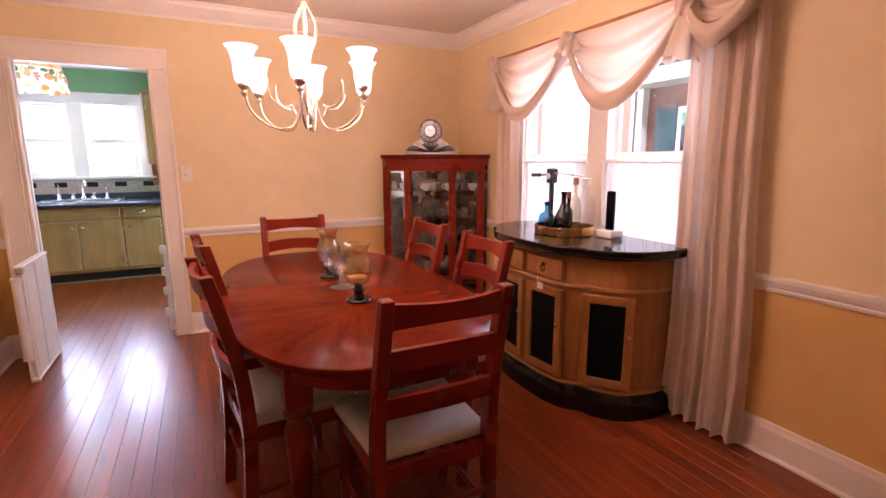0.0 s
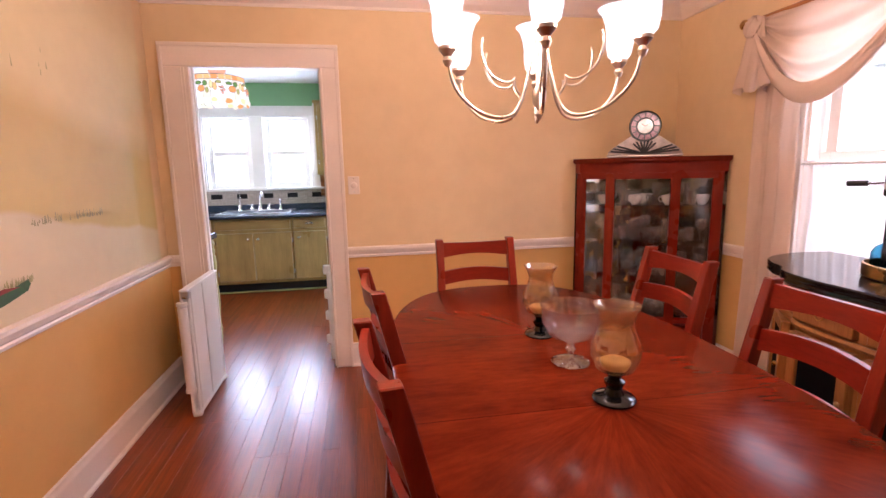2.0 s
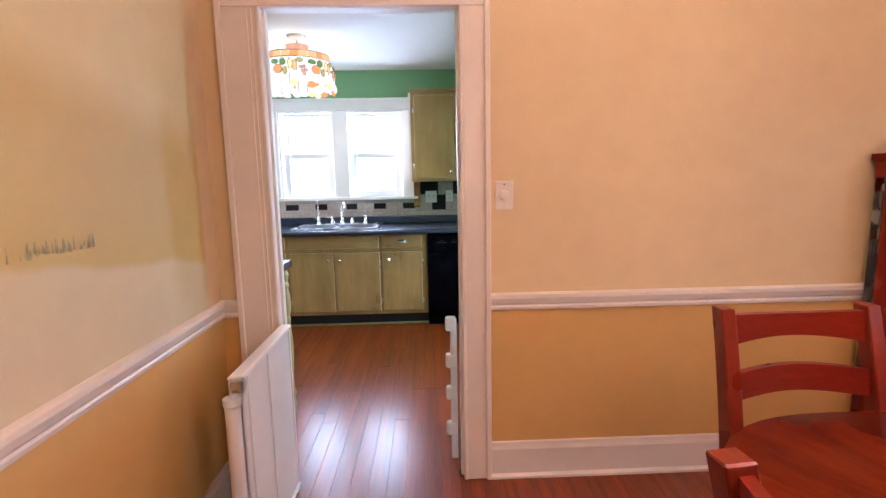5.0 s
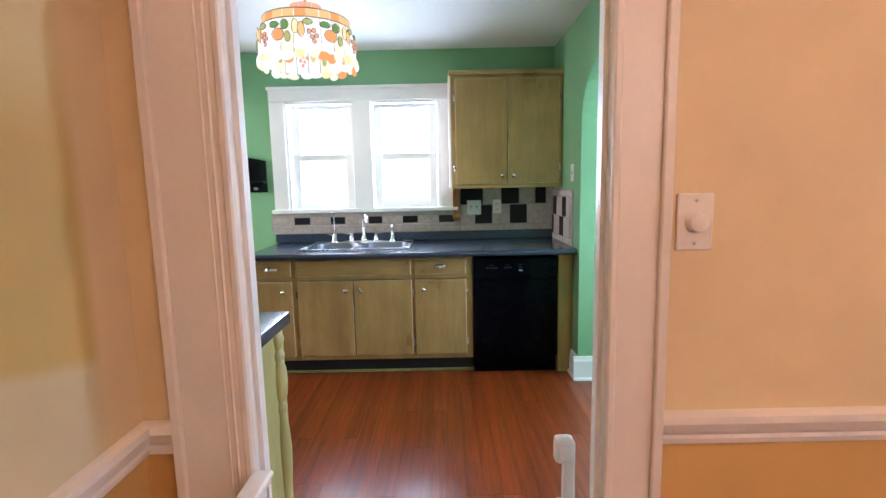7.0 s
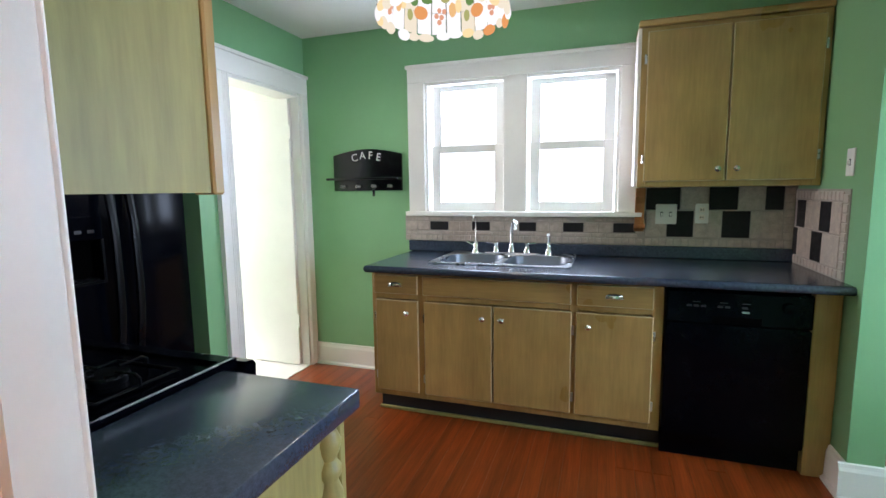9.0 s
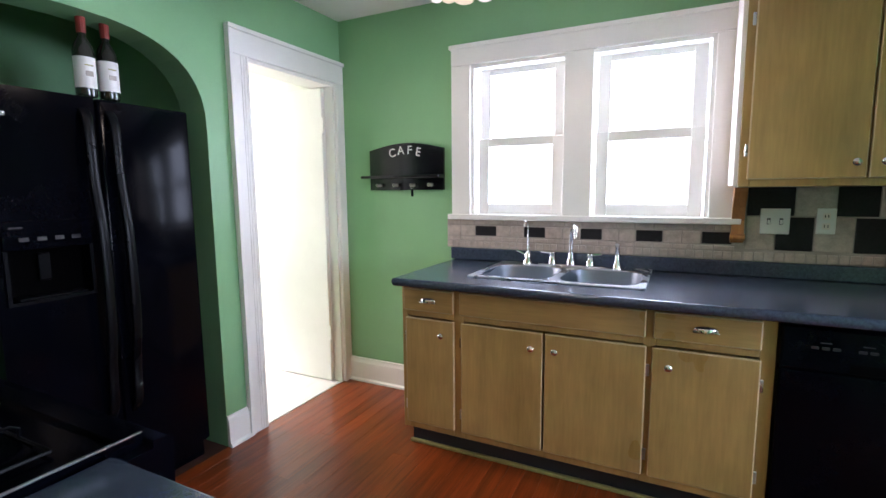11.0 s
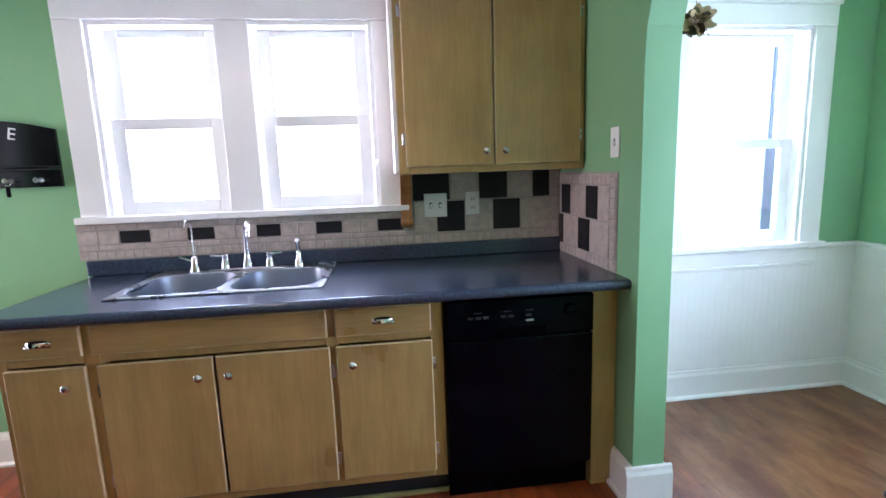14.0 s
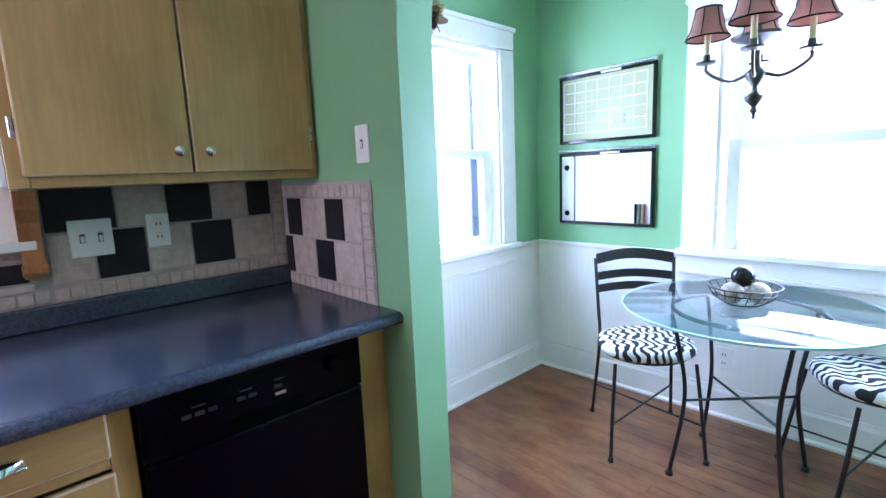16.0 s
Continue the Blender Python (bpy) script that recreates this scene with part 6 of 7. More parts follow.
    for k in range(14):
        tile(7.095 - 0.04 * k, 1.287, 0.04, 0.045, True, "travertine")
    for k in range(9):
        tile(6.533, 0.94 + 0.042 * k, 0.048, 0.042, True, "travertine")
    for k in range(13):
        tile(7.085 - 0.042 * k, 0.937, 0.042, 0.042, True, "travertine")


tiles()

# ---- kitchen: range wall ----
PY = 4.86


def peninsula():
    c = thing("base_cabinet", (0, 0, 0), "cream glazed end cabinet with a turned half column", "cabinet")
    part("body", boxed(-1.0, -0.665, KY0 + 0.03, PY - 0.03, 0.10, 0.868), "cream cabinet paint", c)
    part("end_panel", boxed(-0.665, -0.652, KY0 + 0.03, PY - 0.03, 0.0, 0.868, 0.002, 1), "cream cabinet paint", c)
    part("toe_kick", boxed(-1.0, -0.665, KY0 + 0.03, PY - 0.09, 0.0, 0.10), "dark kick", c)
    spindle = [(0.0, 0.06), (0.022, 0.06), (0.026, 0.09), (0.02, 0.12), (0.03, 0.15), (0.022, 0.18), (0.018, 0.22), (0.026, 0.32), (0.03, 0.42), (0.026, 0.50), (0.018, 0.56), (0.024, 0.575), (0.024, 0.59), (0.016, 0.605),
               (0.027, 0.63), (0.031, 0.68), (0.028, 0.73), (0.018, 0.755), (0.026, 0.77), (0.026, 0.785), (0.015, 0.80), (0.024, 0.82), (0.028, 0.84), (0.018, 0.862), (0, 0.866)]
    part("half_column", lathed(spindle, (-0.652, PY - 0.085, 0), 18), "cream cabinet paint", c, "turned wooden half column", 50)
    part("corner_post", boxed(-0.665, -0.646, PY - 0.05, PY - 0.028, 0.0, 0.868, 0.003, 1), "cream cabinet paint", c)
    d = part("door", boxed(-0.985, -0.69, PY - 0.029, PY - 0.010, 0.12, 0.70, 0.005, 2), "glazed oak", c)
    part("drawer", boxed(-0.985, -0.69, PY - 0.029, PY - 0.010, 0.735, 0.85, 0.005, 2), "glazed oak across", c)
    t_ = thing("countertop", (0, 0, 0), "dark blue-grey laminate end countertop", "countertop")
    part("top", boxed(-1.0, -0.628, KY0 + 0.012, PY + 0.012, 0.868, 0.912, 0.006, 2), "laminate", t_, "", 40)
    # beyond the range
    f = thing("base_cabinet", (0, 0, 0), "glazed oak corner base cabinet beyond the range", "cabinet")
    part("body", boxed(KL + 0.002, -1.705, KY0 + 0.03, PY - 0.03, 0.0, 0.868), "glazed oak", f)
    t2 = thing("countertop", (0, 0, 0), "dark laminate countertop in the corner", "countertop")
    part("top", boxed(KL + 0.001, -1.70, KY0 + 0.002, PY, 0.872, 0.912, 0.006, 2), "laminate", t2)


peninsula()


def gas_range():
    r = thing("gas_range", (-1.352, KY0 + 0.02, 0), "black gas range with small iron grates", "stove")
    W = 0.345
    part("body", boxed(-W, W, 0.0, 0.655, 0.05, 0.90, 0.004, 1), "black enamel", r)
    part("oven_door", boxed(-W + 0.01, W - 0.01, 0.655, 0.69, 0.22, 0.74, 0.008, 2), "black enamel", r)
    part("door_handle", tubed([(-0.28, 0.73, 0.70), (0.28, 0.73, 0.70)], 0.012, 10), "black enamel", r)
    for x in (-0.28, 0.28):
        part("handle_bracket", boxed(x - 0.012, x + 0.012, 0.688, 0.73, 0.688, 0.712), "black enamel", r)
    part("drawer_front", boxed(-W + 0.01, W - 0.01, 0.655, 0.685, 0.06, 0.20, 0.008, 2), "black enamel", r)
    bm = bmesh.new()
    box(bm, -W, W, 0.0, 0.70, 0.90, 0.912)
    for q in ((-W, -W + 0.022, 0.0, 0.70), (W - 0.022, W, 0.0, 0.70), (-W + 0.022, W - 0.022, 0.0, 0.05), (-W + 0.022, W - 0.022, 0.665, 0.70)):
        box(bm, *q, 0.912, 0.921)
    part("cooktop", bm, "black enamel", r, "glossy black cooktop with a raised rim")
    for x in (-W + 0.004, W - 0.004):
        part("edge_trim", boxed(x - 0.003, x + 0.003, 0.02, 0.70, 0.921, 0.9245, 0.0008, 1), "steel", r, "thin bright edge trim")
    bm = bmesh.new()
    nose = [(0.655, 0.76), (0.70, 0.76), (0.732, 0.80), (0.738, 0.898), (0.728, 0.910), (0.7005, 0.914), (0.7005, 0.899), (0.655, 0.899)]
    ring_faces(bm, [[bm.verts.new((x, y, z)) for y, z in nose] for x in (-W - 0.002, W + 0.026)])
    cp = part("control_panel", bm, "black enamel", r)
    for x in (-0.27, -0.135, 0.0, 0.135, 0.27):
        bm = lathed([(0, 0), (0.024, 0), (0.02, 0.028), (0, 0.03)], (0, 0, 0), 16)
        bm.transform(Matrix.Translation((x, 0.739, 0.845)) @ pose(0, 0, 0, -90, 0, 0))
        part("knob", bm, "black enamel", cp, "", 40)
    part("backguard", boxed(-W, W, -0.015, 0.03, 0.921, 1.12, 0.008, 2), "black enamel", r)
    for x in (-0.165, 0.165):
        for y in (0.215, 0.50):
            part("burner_bowl", lathed([(0.105, 0.9125), (0.11, 0.917), (0.10, 0.918), (0.055, 0.9135), (0, 0.9135)], (x, y, 0), 28), "black enamel", r, "", 40)
            part("burner", lathed([(0, 0.9136), (0.04, 0.9136), (0.04, 0.928), (0.046, 0.93), (0.044, 0.936), (0.0, 0.938)], (x, y, 0), 20), "satin black", r, "", 40)
            g = bmesh.new()
            h = 0.10
            corner = [(x + a * h, y + b_ * h, 0.920) for a, b_ in ((-1, -1), (1, -1), (1, 1), (-1, 1), (-1, -1))]
            for a, b_ in zip(corner, corner[1:]):
                tube(g, [a, b_], 0.0032, 6)
            for k in range(4):
                ca, sa = math.cos(math.pi / 2 * k), math.sin(math.pi / 2 * k)
                tube(g, [(x + h * ca, y + h * sa, 0.914), (x + h * ca, y + h * sa, 0.936), (x + (h - 0.012) * ca, y + (h - 0.012) * sa, 0.944), (x + 0.03 * ca, y + 0.03 * sa, 0.942)], 0.0036, 6)
            part("grate", g, "satin black", r, "black iron grate with raised fingers")
    for x in (-0.28, 0.28):
        for y in (0.08, 0.55):
            part("foot", lathed([(0, 0), (0.02, 0), (0.02, 0.05), (0, 0.05)], (x, y, 0), 10), "black iron", r)


gas_range()


def upper_left():
    c = thing("wall_cabinet", (0, 0, 0), "cream glazed wall cabinet beside the doorway", "cabinet")
    y = 4.575
    part("body", boxed(-1.0, -0.695, KY0 + 0.002, y - 0.02, 1.335, 2.36), "cream cabinet paint", c)
    part("side_panel", boxed(-0.695, -0.684, KY0 + 0.002, y - 0.022, 1.335, 2.36), "cream cabinet paint", c)
    part("face_frame", boxed(-0.72, -0.678, y - 0.021, y, 1.332, 2.36, 0.003, 1), "glazed oak", c)
    part("door", boxed(-1.0, -0.725, y - 0.019, y + 0.001, 1.345, 2.34, 0.005, 2), "glazed oak", c)
    h = thing("wall_cabinet", (0, 0, 0), "glazed oak wall cabinet over the range", "cabinet")
    part("body", boxed(-2.268, -1.004, KY0 + 0.002, y - 0.02, 1.62, 2.36), "glazed oak", h)
    for x0, x1 in ((-2.26, -1.80), (-1.79, -1.40), (-1.39, -1.01)):
        part("door", boxed(x0, x1, y - 0.02, y, 1.63, 2.35, 0.005, 2), "glazed oak", h)


upper_left()


def refrigerator():
    f = thing("refrigerator", (-2.62, 5.605, 0), "black side-by-side refrigerator in an arched recess", "refrigerator")
    H = 0.385
    part("body", boxed(-0.42, 0.27, -H, H, 0.03, 1.71, 0.006, 1), "black enamel", f)
    part("grille", boxed(0.2, 0.30, -H + 0.005, H - 0.005, 0.0, 0.09, 0.005, 1), "black enamel", f)
    # the freezer door is built round the hollow of its dispenser
    bm = bmesh.new()
    y0, y1, z0, z1 = -0.345, -0.085, 0.95, 1.135
    for q in ((-H, y0, 0.10, 1.705), (y1, -0.018, 0.10, 1.705), (y0, y1, 0.10, z0), (y0, y1, z1, 1.705)):
        box(bm, 0.275, 0.345, q[0], q[1], q[2], q[3])
    bmesh.ops.remove_doubles(bm, verts=bm.verts, dist=0.0003)
    dl = part("door", bm, "black enamel", f)
    dr = part("door", boxed(0.275, 0.345, -0.008, H, 0.10, 1.705, 0.012, 3), "black enamel", f, "", 40)
    for d, y in ((dl, -0.062), (dr, 0.036)):
        pts = curve_pts([(0.345, y, 1.66), (0.375, y, 1.60), (0.385, y, 1.38), (0.41, y, 1.18), (0.41, y, 0.82), (0.385, y, 0.62), (0.375, y, 0.46), (0.345, y, 0.40)], 5)
        bm = bmesh.new()
        ring_faces(bm, [[bm.verts.new((p.x + dx, p.y + dy, p.z)) for dx, dy in ((-0.008, -0.017), (0.005, -0.017), (0.010, -0.008), (0.010, 0.008), (0.005, 0.017), (-0.008, 0.017))] for p in pts])
        part("handle", bm, "satin black", d, "broad curved black grip", 50)
    ds = part("dispenser", boxed(0.3455, 0.353, y0 - 0.012, y1 + 0.012, z1, 1.24, 0.004, 2), "black enamel", dl, "glossy ice and water panel")
    bm = bmesh.new()
    for q in ((y0 - 0.012, y0, z0 - 0.012, z1), (y1, y1 + 0.012, z0 - 0.012, z1), (y0, y1, z0 - 0.012, z0)):
        box(bm, 0.3455, 0.352, *q)
    part("dispenser_frame", bm, "satin black", ds)
    part("dispenser_recess", boxed(0.272, 0.28, y0, y1, z0, z1), "black recess", ds)
    part("drip_tray", boxed(0.29, 0.352, y0 + 0.02, y1 - 0.02, z0 + 0.001, z0 + 0.012, 0.003, 1), "satin black", ds)
    part("paddle", boxed(0.285, 0.30, -0.235, -0.195, z0 + 0.06, z1 - 0.02, 0.006, 2), "satin black", ds)
    for k in range(4):
        part("dispenser_button", boxed(0.3532, 0.355, y0 + 0.035 + 0.055 * k, y0 + 0.065 + 0.055 * k, 1.165, 1.18, 0.0008, 1), "dull marking", ds)
    part("dispenser_marking", boxed(0.3532, 0.354, y0 + 0.01, y0 + 0.05, 1.212, 1.218), "dull marking", ds)
    part("badge", boxed(0.3455, 0.3475, -H + 0.05, -H + 0.08, 1.60, 1.615, 0.0006, 1), "steel", dl, "small silver badge")
    for y in (5.612, 5.70):
        b_ = bottle("wine_bottle", (-2.36, y, 1.721), [(r, z * 1.02) for r, z in wine], "dark bottle glass", "dark wine bottle with a white label on the refrigerator", [(0.0, 0.245), (0.0165, 0.245), (0.0175, 0.306), (0, 0.308)], "boat red")
        bm = bmesh.new()
        rings = [[bm.verts.new((0.0388 * math.cos(a), 0.0388 * math.sin(a), z)) for a in [radians(-75 + 15 * k - 25) for k in range(11)]] for z in (0.03, 0.15)]
        ring_faces(bm, rings, False, False)
        lb = part("label_paper", bm, "white plastic", b_, "white paper label", 60)
        part("label_bar", boxed(0.0386, 0.0396, -0.02, 0.012, 0.115, 0.12), "reed green", lb)
        part("label_oval", boxed(0.0386, 0.0396, -0.018, 0.010, 0.075, 0.095), "pewter", lb)


refrigerator()
bm = boxed(KL + 0.0005, KL + 0.008, KY0 + 0.01, 4.99, 0.913, 1.6)
sp = setting(part("backsplash_corner", bm, "grout"), "pale stone tile on the corner wall", "backsplash")
tm = None
for i in range(7):
    for k in range(7):
        if tm is None:
            b_ = boxed(0, 0.006, -0.046, 0.046, -0.046, 0.046, 0.002, 1)
            tm = bpy.data.meshes.new("tile")
            b_.to_mesh(tm)
            b_.free()
            tm.materials.append(MATS["travertine"])
        t_ = new("tile", tm)
        t_.parent = sp
        t_.location = (KL + 0.0082, 4.355 + 0.096 * i, 0.965 + 0.096 * k)


def fruit_lamp():
    """Leaded glass shade with a crown, fruit and a scalloped rim."""
    L = thing("pendant_lamp", (-0.80, 5.98, KC), "leaded stained glass lamp shade with fruit, lit", "pendant lamp")
    part("canopy", lathed([(0, 0), (0.075, 0), (0.07, -0.015), (0.03, -0.03), (0, -0.032)], (0, 0, 0), 24), "pale metal", L, "", 40)
    bm = tubed([(0, 0, -0.03), (0, 0, -0.075)], 0.006, 8)
    part("stem", bm, "brass", L)
    cols = {"cream": ((1.0, 0.86, 0.60), 0.78), "amber": ((1.0, 0.58, 0.22), 0.75), "green": ((0.26, 0.46, 0.13), 0.5), "olive": ((0.62, 0.60, 0.20), 0.6), "orange": ((1.0, 0.42, 0.13), 0.7), "rose": ((0.95, 0.45, 0.25), 0.7), "white": ((1.0, 0.95, 0.86), 0.92), "yellow": ((1.0, 0.75, 0.35), 0.85)}
    for k, (c, p_) in cols.items():
        glow("glass " + k, c, p_)
    n = 24
    z0, rtop, rbot = -0.155, 0.235, 0.272
    def pane(nm, a0, a1, r0, z_0, r1, z_1, m_, parent=L):
        bm = bmesh.new()
        pts = []
        for a, r, z in ((a0, r0, z_0), (a1, r0, z_0), (a1, r1, z_1), (a0, r1, z_1)):
            pts.append((r, a, z))
        outer = [bm.verts.new((r * math.cos(a), r * math.sin(a), z)) for r, a, z in pts]
        inner = [bm.verts.new(((r - 0.004) * math.cos(a), (r - 0.004) * math.sin(a), z)) for r, a, z in pts]
        ring_faces(bm, [outer, inner])
        return part(nm, bm, "glass " + m_, parent)
    crown = part("crown", tubed([(0.07 * math.cos(a), 0.07 * math.sin(a), -0.125) for a in [2 * math.pi * i / 24 for i in range(25)]], 0.005, 6), "pewter", L)
    for i in range(14):
        a = 2 * math.pi * i / 14
        pane("crown_pane", a + 0.02, a + 2 * math.pi / 14 - 0.02, 0.062, -0.125, 0.088, -0.072, "rose", crown)
    for i in range(n):
        a, b_ = 2 * math.pi * i / n, 2 * math.pi * (i + 1) / n
        g = 0.012
        pane("roof_pane", a + g * 2, b_ - g * 2, 0.075, -0.128, rtop, z0, "cream" if i % 2 else "white")
        pane("band_pane", a + g, b_ - g, rtop + 0.004, z0 - 0.002, rtop + 0.012, z0 - 0.045, "amber" if i % 3 else "orange")
        pane("skirt_pane", a + g, b_ - g, rtop + 0.012, z0 - 0.048, rbot - 0.006, z0 - 0.13, ("white", "cream", "white", "white")[i % 4])
        pane("skirt_pane", a + g, b_ - g, rbot - 0.006, z0 - 0.133, rbot, z0 - 0.225, ("white", "white", "cream", "white")[(i + 1) % 4])
    rnd = random.Random(9)

    def blob(nm, a, z, w, h, m_, r=0.266):
        bm = bmesh.new()
        bmesh.ops.create_uvsphere(bm, u_segments=12, v_segments=8, radius=1)
        bmesh.ops.scale(bm, vec=(0.013, w, h), verts=bm.verts)
        bm.transform(pose(0, 0, 0, 0, 0, math.degrees(a)) @ Matrix.Translation((r, 0, z)))
        part(nm, bm, "glass " + m_, L, "", 60)

    def leaded(nm, a, z, w, h, m_, r, tilt=0.0):
        """A bulging piece of coloured glass with its lead line round it."""
        blob(nm, a, z, w, h, m_, r)
        ring = []
        for k in range(15):
            q = 2 * math.pi * k / 14
            u, v = w * math.cos(q), h * math.sin(q)
            an = a + (u + tilt * v) / r
            ring.append(((r + 0.007) * math.cos(an), (r + 0.007) * math.sin(an), z + v))
        part("lead_line", tubed(ring, 0.0016, 5), "black iron", L)

    # each sixth of the shade: an orange, a pair of pears, grapes and leaves
    for i in range(6):
        a = 2 * math.pi * i / 6 + 0.2
        leaded("fruit_pane", a, z0 - 0.135, 0.036, 0.031, "orange", 0.262)
        leaded("leaf_pane", a - 0.10, z0 - 0.082, 0.030, 0.016, "green", 0.256)
        leaded("leaf_pane", a + 0.14, z0 - 0.088, 0.022, 0.024, "green", 0.257)
        leaded("leaf_pane", a + 0.21, z0 - 0.15, 0.015, 0.026, "olive", 0.264)
        leaded("fruit_pane", a + 0.36, z0 - 0.10, 0.017, 0.036, "yellow", 0.259)
        leaded("fruit_pane", a + 0.47, z0 - 0.115, 0.018, 0.038, "amber", 0.26)
        leaded("leaf_pane", a + 0.60, z0 - 0.075, 0.026, 0.015, "olive", 0.255)
        for du, dz in ((0.62, 0.125), (0.71, 0.12), (0.67, 0.15), (0.76, 0.145), (0.71, 0.172)):
            leaded("fruit_pane", a + du, z0 - dz, 0.011, 0.012, "rose", 0.263)
    for i in range(26):
        a = 2 * math.pi * i / 26 + rnd.uniform(-0.05, 0.05)
        blob("rim_scallop", a, z0 - 0.225 - rnd.uniform(0, 0.02), rnd.uniform(0.026, 0.04), rnd.uniform(0.018, 0.03), rnd.choice(("cream", "white", "yellow", "white", "white", "orange", "cream")), rbot - 0.003)
    for i in range(n):
        a = 2 * math.pi * i / n
        part("lead_line", tubed([((rtop + 0.0135) * math.cos(a), (rtop + 0.0135) * math.sin(a), z0 - 0.05), ((rbot + 0.001) * math.cos(a), (rbot + 0.001) * math.sin(a), z0 - 0.21)], 0.0013, 5), "pewter", L)
    for z, r in ((z0, rtop + 0.002), (z0 - 0.047, rtop + 0.012)):
        part("lead_ring", tubed([(r * math.cos(a), r * math.sin(a), z) for a in [2 * math.pi * i / 36 for i in range(37)]], 0.003, 6), "pewter", L)
    part("bulb", lathed([(0, 0), (0.02, 0.01), (0.032, 0.04), (0.02, 0.08), (0.0, 0.085)], (0, 0, z0 - 0.16), 14), "lit bulb", L, "glowing bulb", 60)
    lamp("pendant_lamp_light", "POINT", Matrix.Translation((-0.80, 5.98, KC - 0.37)), 8.0, (1.0, 0.85, 0.66), 0.06)


fruit_lamp()

# ---- breakfast nook ----
def wainscot():
    bm = bmesh.new()
    n = 0
    x = NL
    w = 0.041
    for p0, p1, axis in ((NL, NR, "x"), (KY0, KY1, "y")):
        u = p0
        while u < p1 - 0.01:
            u1 = min(u + w, p1)
            for a, b_, d in ((u + 0.0006, u1 - 0.0055, 0.0085), (u1 - 0.005, u1 - 0.0006, 0.0078)):
                if axis == "x":
                    box(bm, a, b_, KY1 - d, KY1 - 0.0005, 0.168, 0.84)
                else:
                    box(bm, NR - d, NR - 0.0005, a, b_, 0.168, 0.84)
            u = u1
    box(bm, NL, NR - 0.008, KY1 - 0.0077, KY1 - 0.0004, 0.168, 0.84)
    box(bm, NR - 0.0077, NR - 0.0004, KY0, KY1 - 0.006, 0.168, 0.84)
    setting(tagged(part("wainscot", bm, "white paint"), "white painted beadboard wainscot"), "white painted beadboard wainscot", "wainscot")
    cap = [(0, 0.838), (0.018, 0.838), (0.022, 0.85), (0.03, 0.855), (0.03, 0.866), (0, 0.868)]
    for p0, p1, o in (((NL, KY1), (NWIN[0] - 0.125, KY1), (0, -1)), ((NWIN[1] + 0.125, KY1), (NR, KY1), (0, -1)), ((NR, NSWIN[1] + 0.15), (NR, KY1), (-1, 0)), ((NR, KY0), (NR, NSWIN[0] - 0.15), (-1, 0))):
        profile_run("wainscot_cap", p0, p1, o, cap, "white paint", "white moulded wainscot cap", "trim")


wainscot()


def wall_board(name, y0, y1, z0, z1, label, kind):
    b_ = thing(name, (NR, (y0 + y1) / 2, (z0 + z1) / 2), label, "whiteboard")
    w, h = (y1 - y0) / 2, (z1 - z0) / 2
    bm = bmesh.new()
    t_ = 0.018
    for u0, u1, v0, v1 in ((-w, w, h - t_, h), (-w, w, -h, -h + t_), (-w, -w + t_, -h + t_, h - t_), (w - t_, w, -h + t_, h - t_)):
        box(bm, -0.018, 0, u0, u1, v0, v1, 0.002, 1)
    part("frame", bm, "black lacquer", b_)
    sf = part("surface", boxed(-0.010, 0, -w + t_, w - t_, -h + t_, h - t_), "board white" if kind == "white" else "board sage", b_, "")
    part("top_rail", tubed([(-0.014, -w - 0.006, h + 0.012), (-0.014, w + 0.006, h + 0.012)], 0.007, 8), "steel", b_)
    part("clip_strip", boxed(-0.021, -0.0175, -0.10, 0.02, h - 0.014, h - 0.003), "white plastic", b_)
    if kind == "grid":
        for i in range(8):
            u = -w + 0.05 + (2 * w - 0.08) * i / 7
            part("grid_line", boxed(-0.0125, -0.0098, u - 0.002, u + 0.002, -h + 0.06, h - 0.04), "board white", sf)
        for i in range(6):
            v = -h + 0.06 + (2 * h - 0.10) * i / 5
            part("grid_line", boxed(-0.0122, -0.0098, -w + 0.05, w - 0.03, v - 0.002, v + 0.002), "board white", sf)
        part("drawn_frame", boxed(-0.0135, -0.0099, -0.12, -0.06, -0.10, -0.05), "pewter", sf)
        part("drawn_frame", boxed(-0.0138, -0.0136, -0.115, -0.065, -0.095, -0.055), "board sage", sf)
    else:
        part("side_strip", boxed(-0.0135, -0.0099, w - 0.10, w - t_, -h + t_, h - t_), "white plastic", sf)
        part("side_divider", boxed(-0.016, -0.0099, w - 0.108, w - 0.10, -h + t_, h - t_), "black lacquer", sf)
        for v in (-0.15, 0.13):
            bm = lathed([(0, 0), (0.017, 0), (0.017, 0.006), (0, 0.008)], (0, 0, 0), 14)
            bm.transform(Matrix.Translation((-0.0135, w - 0.055, v)) @ pose(0, 0, 0, 0, -90, 0))
            part("magnet", bm, "black enamel", sf)
        for k, m_ in enumerate(("boat red", "boat green", "black enamel")):
            part("marker", tubed([(-0.018, -w + 0.05 + 0.025 * k, -h + 0.02), (-0.018, -w + 0.05 + 0.025 * k, -h + 0.13)], 0.007, 8), m_, b_)
        for i in range(5):
            part("written_line", boxed(-0.0112, -0.0098, -0.12, -0.05 + 0.03 * (i % 2), 0.10 - 0.03 * i, 0.103 - 0.03 * i), "pewter", sf)


plain("board white", (0.80, 0.81, 0.82), 0.4, var=0.03, bump=0)
plain("board sage", (0.43, 0.455, 0.25), 0.55, var=0.1, bump=0)
wall_board("calendar_board", 6.36, 6.95, 1.475, 1.872, "black framed calendar board with a pale grid", "grid")
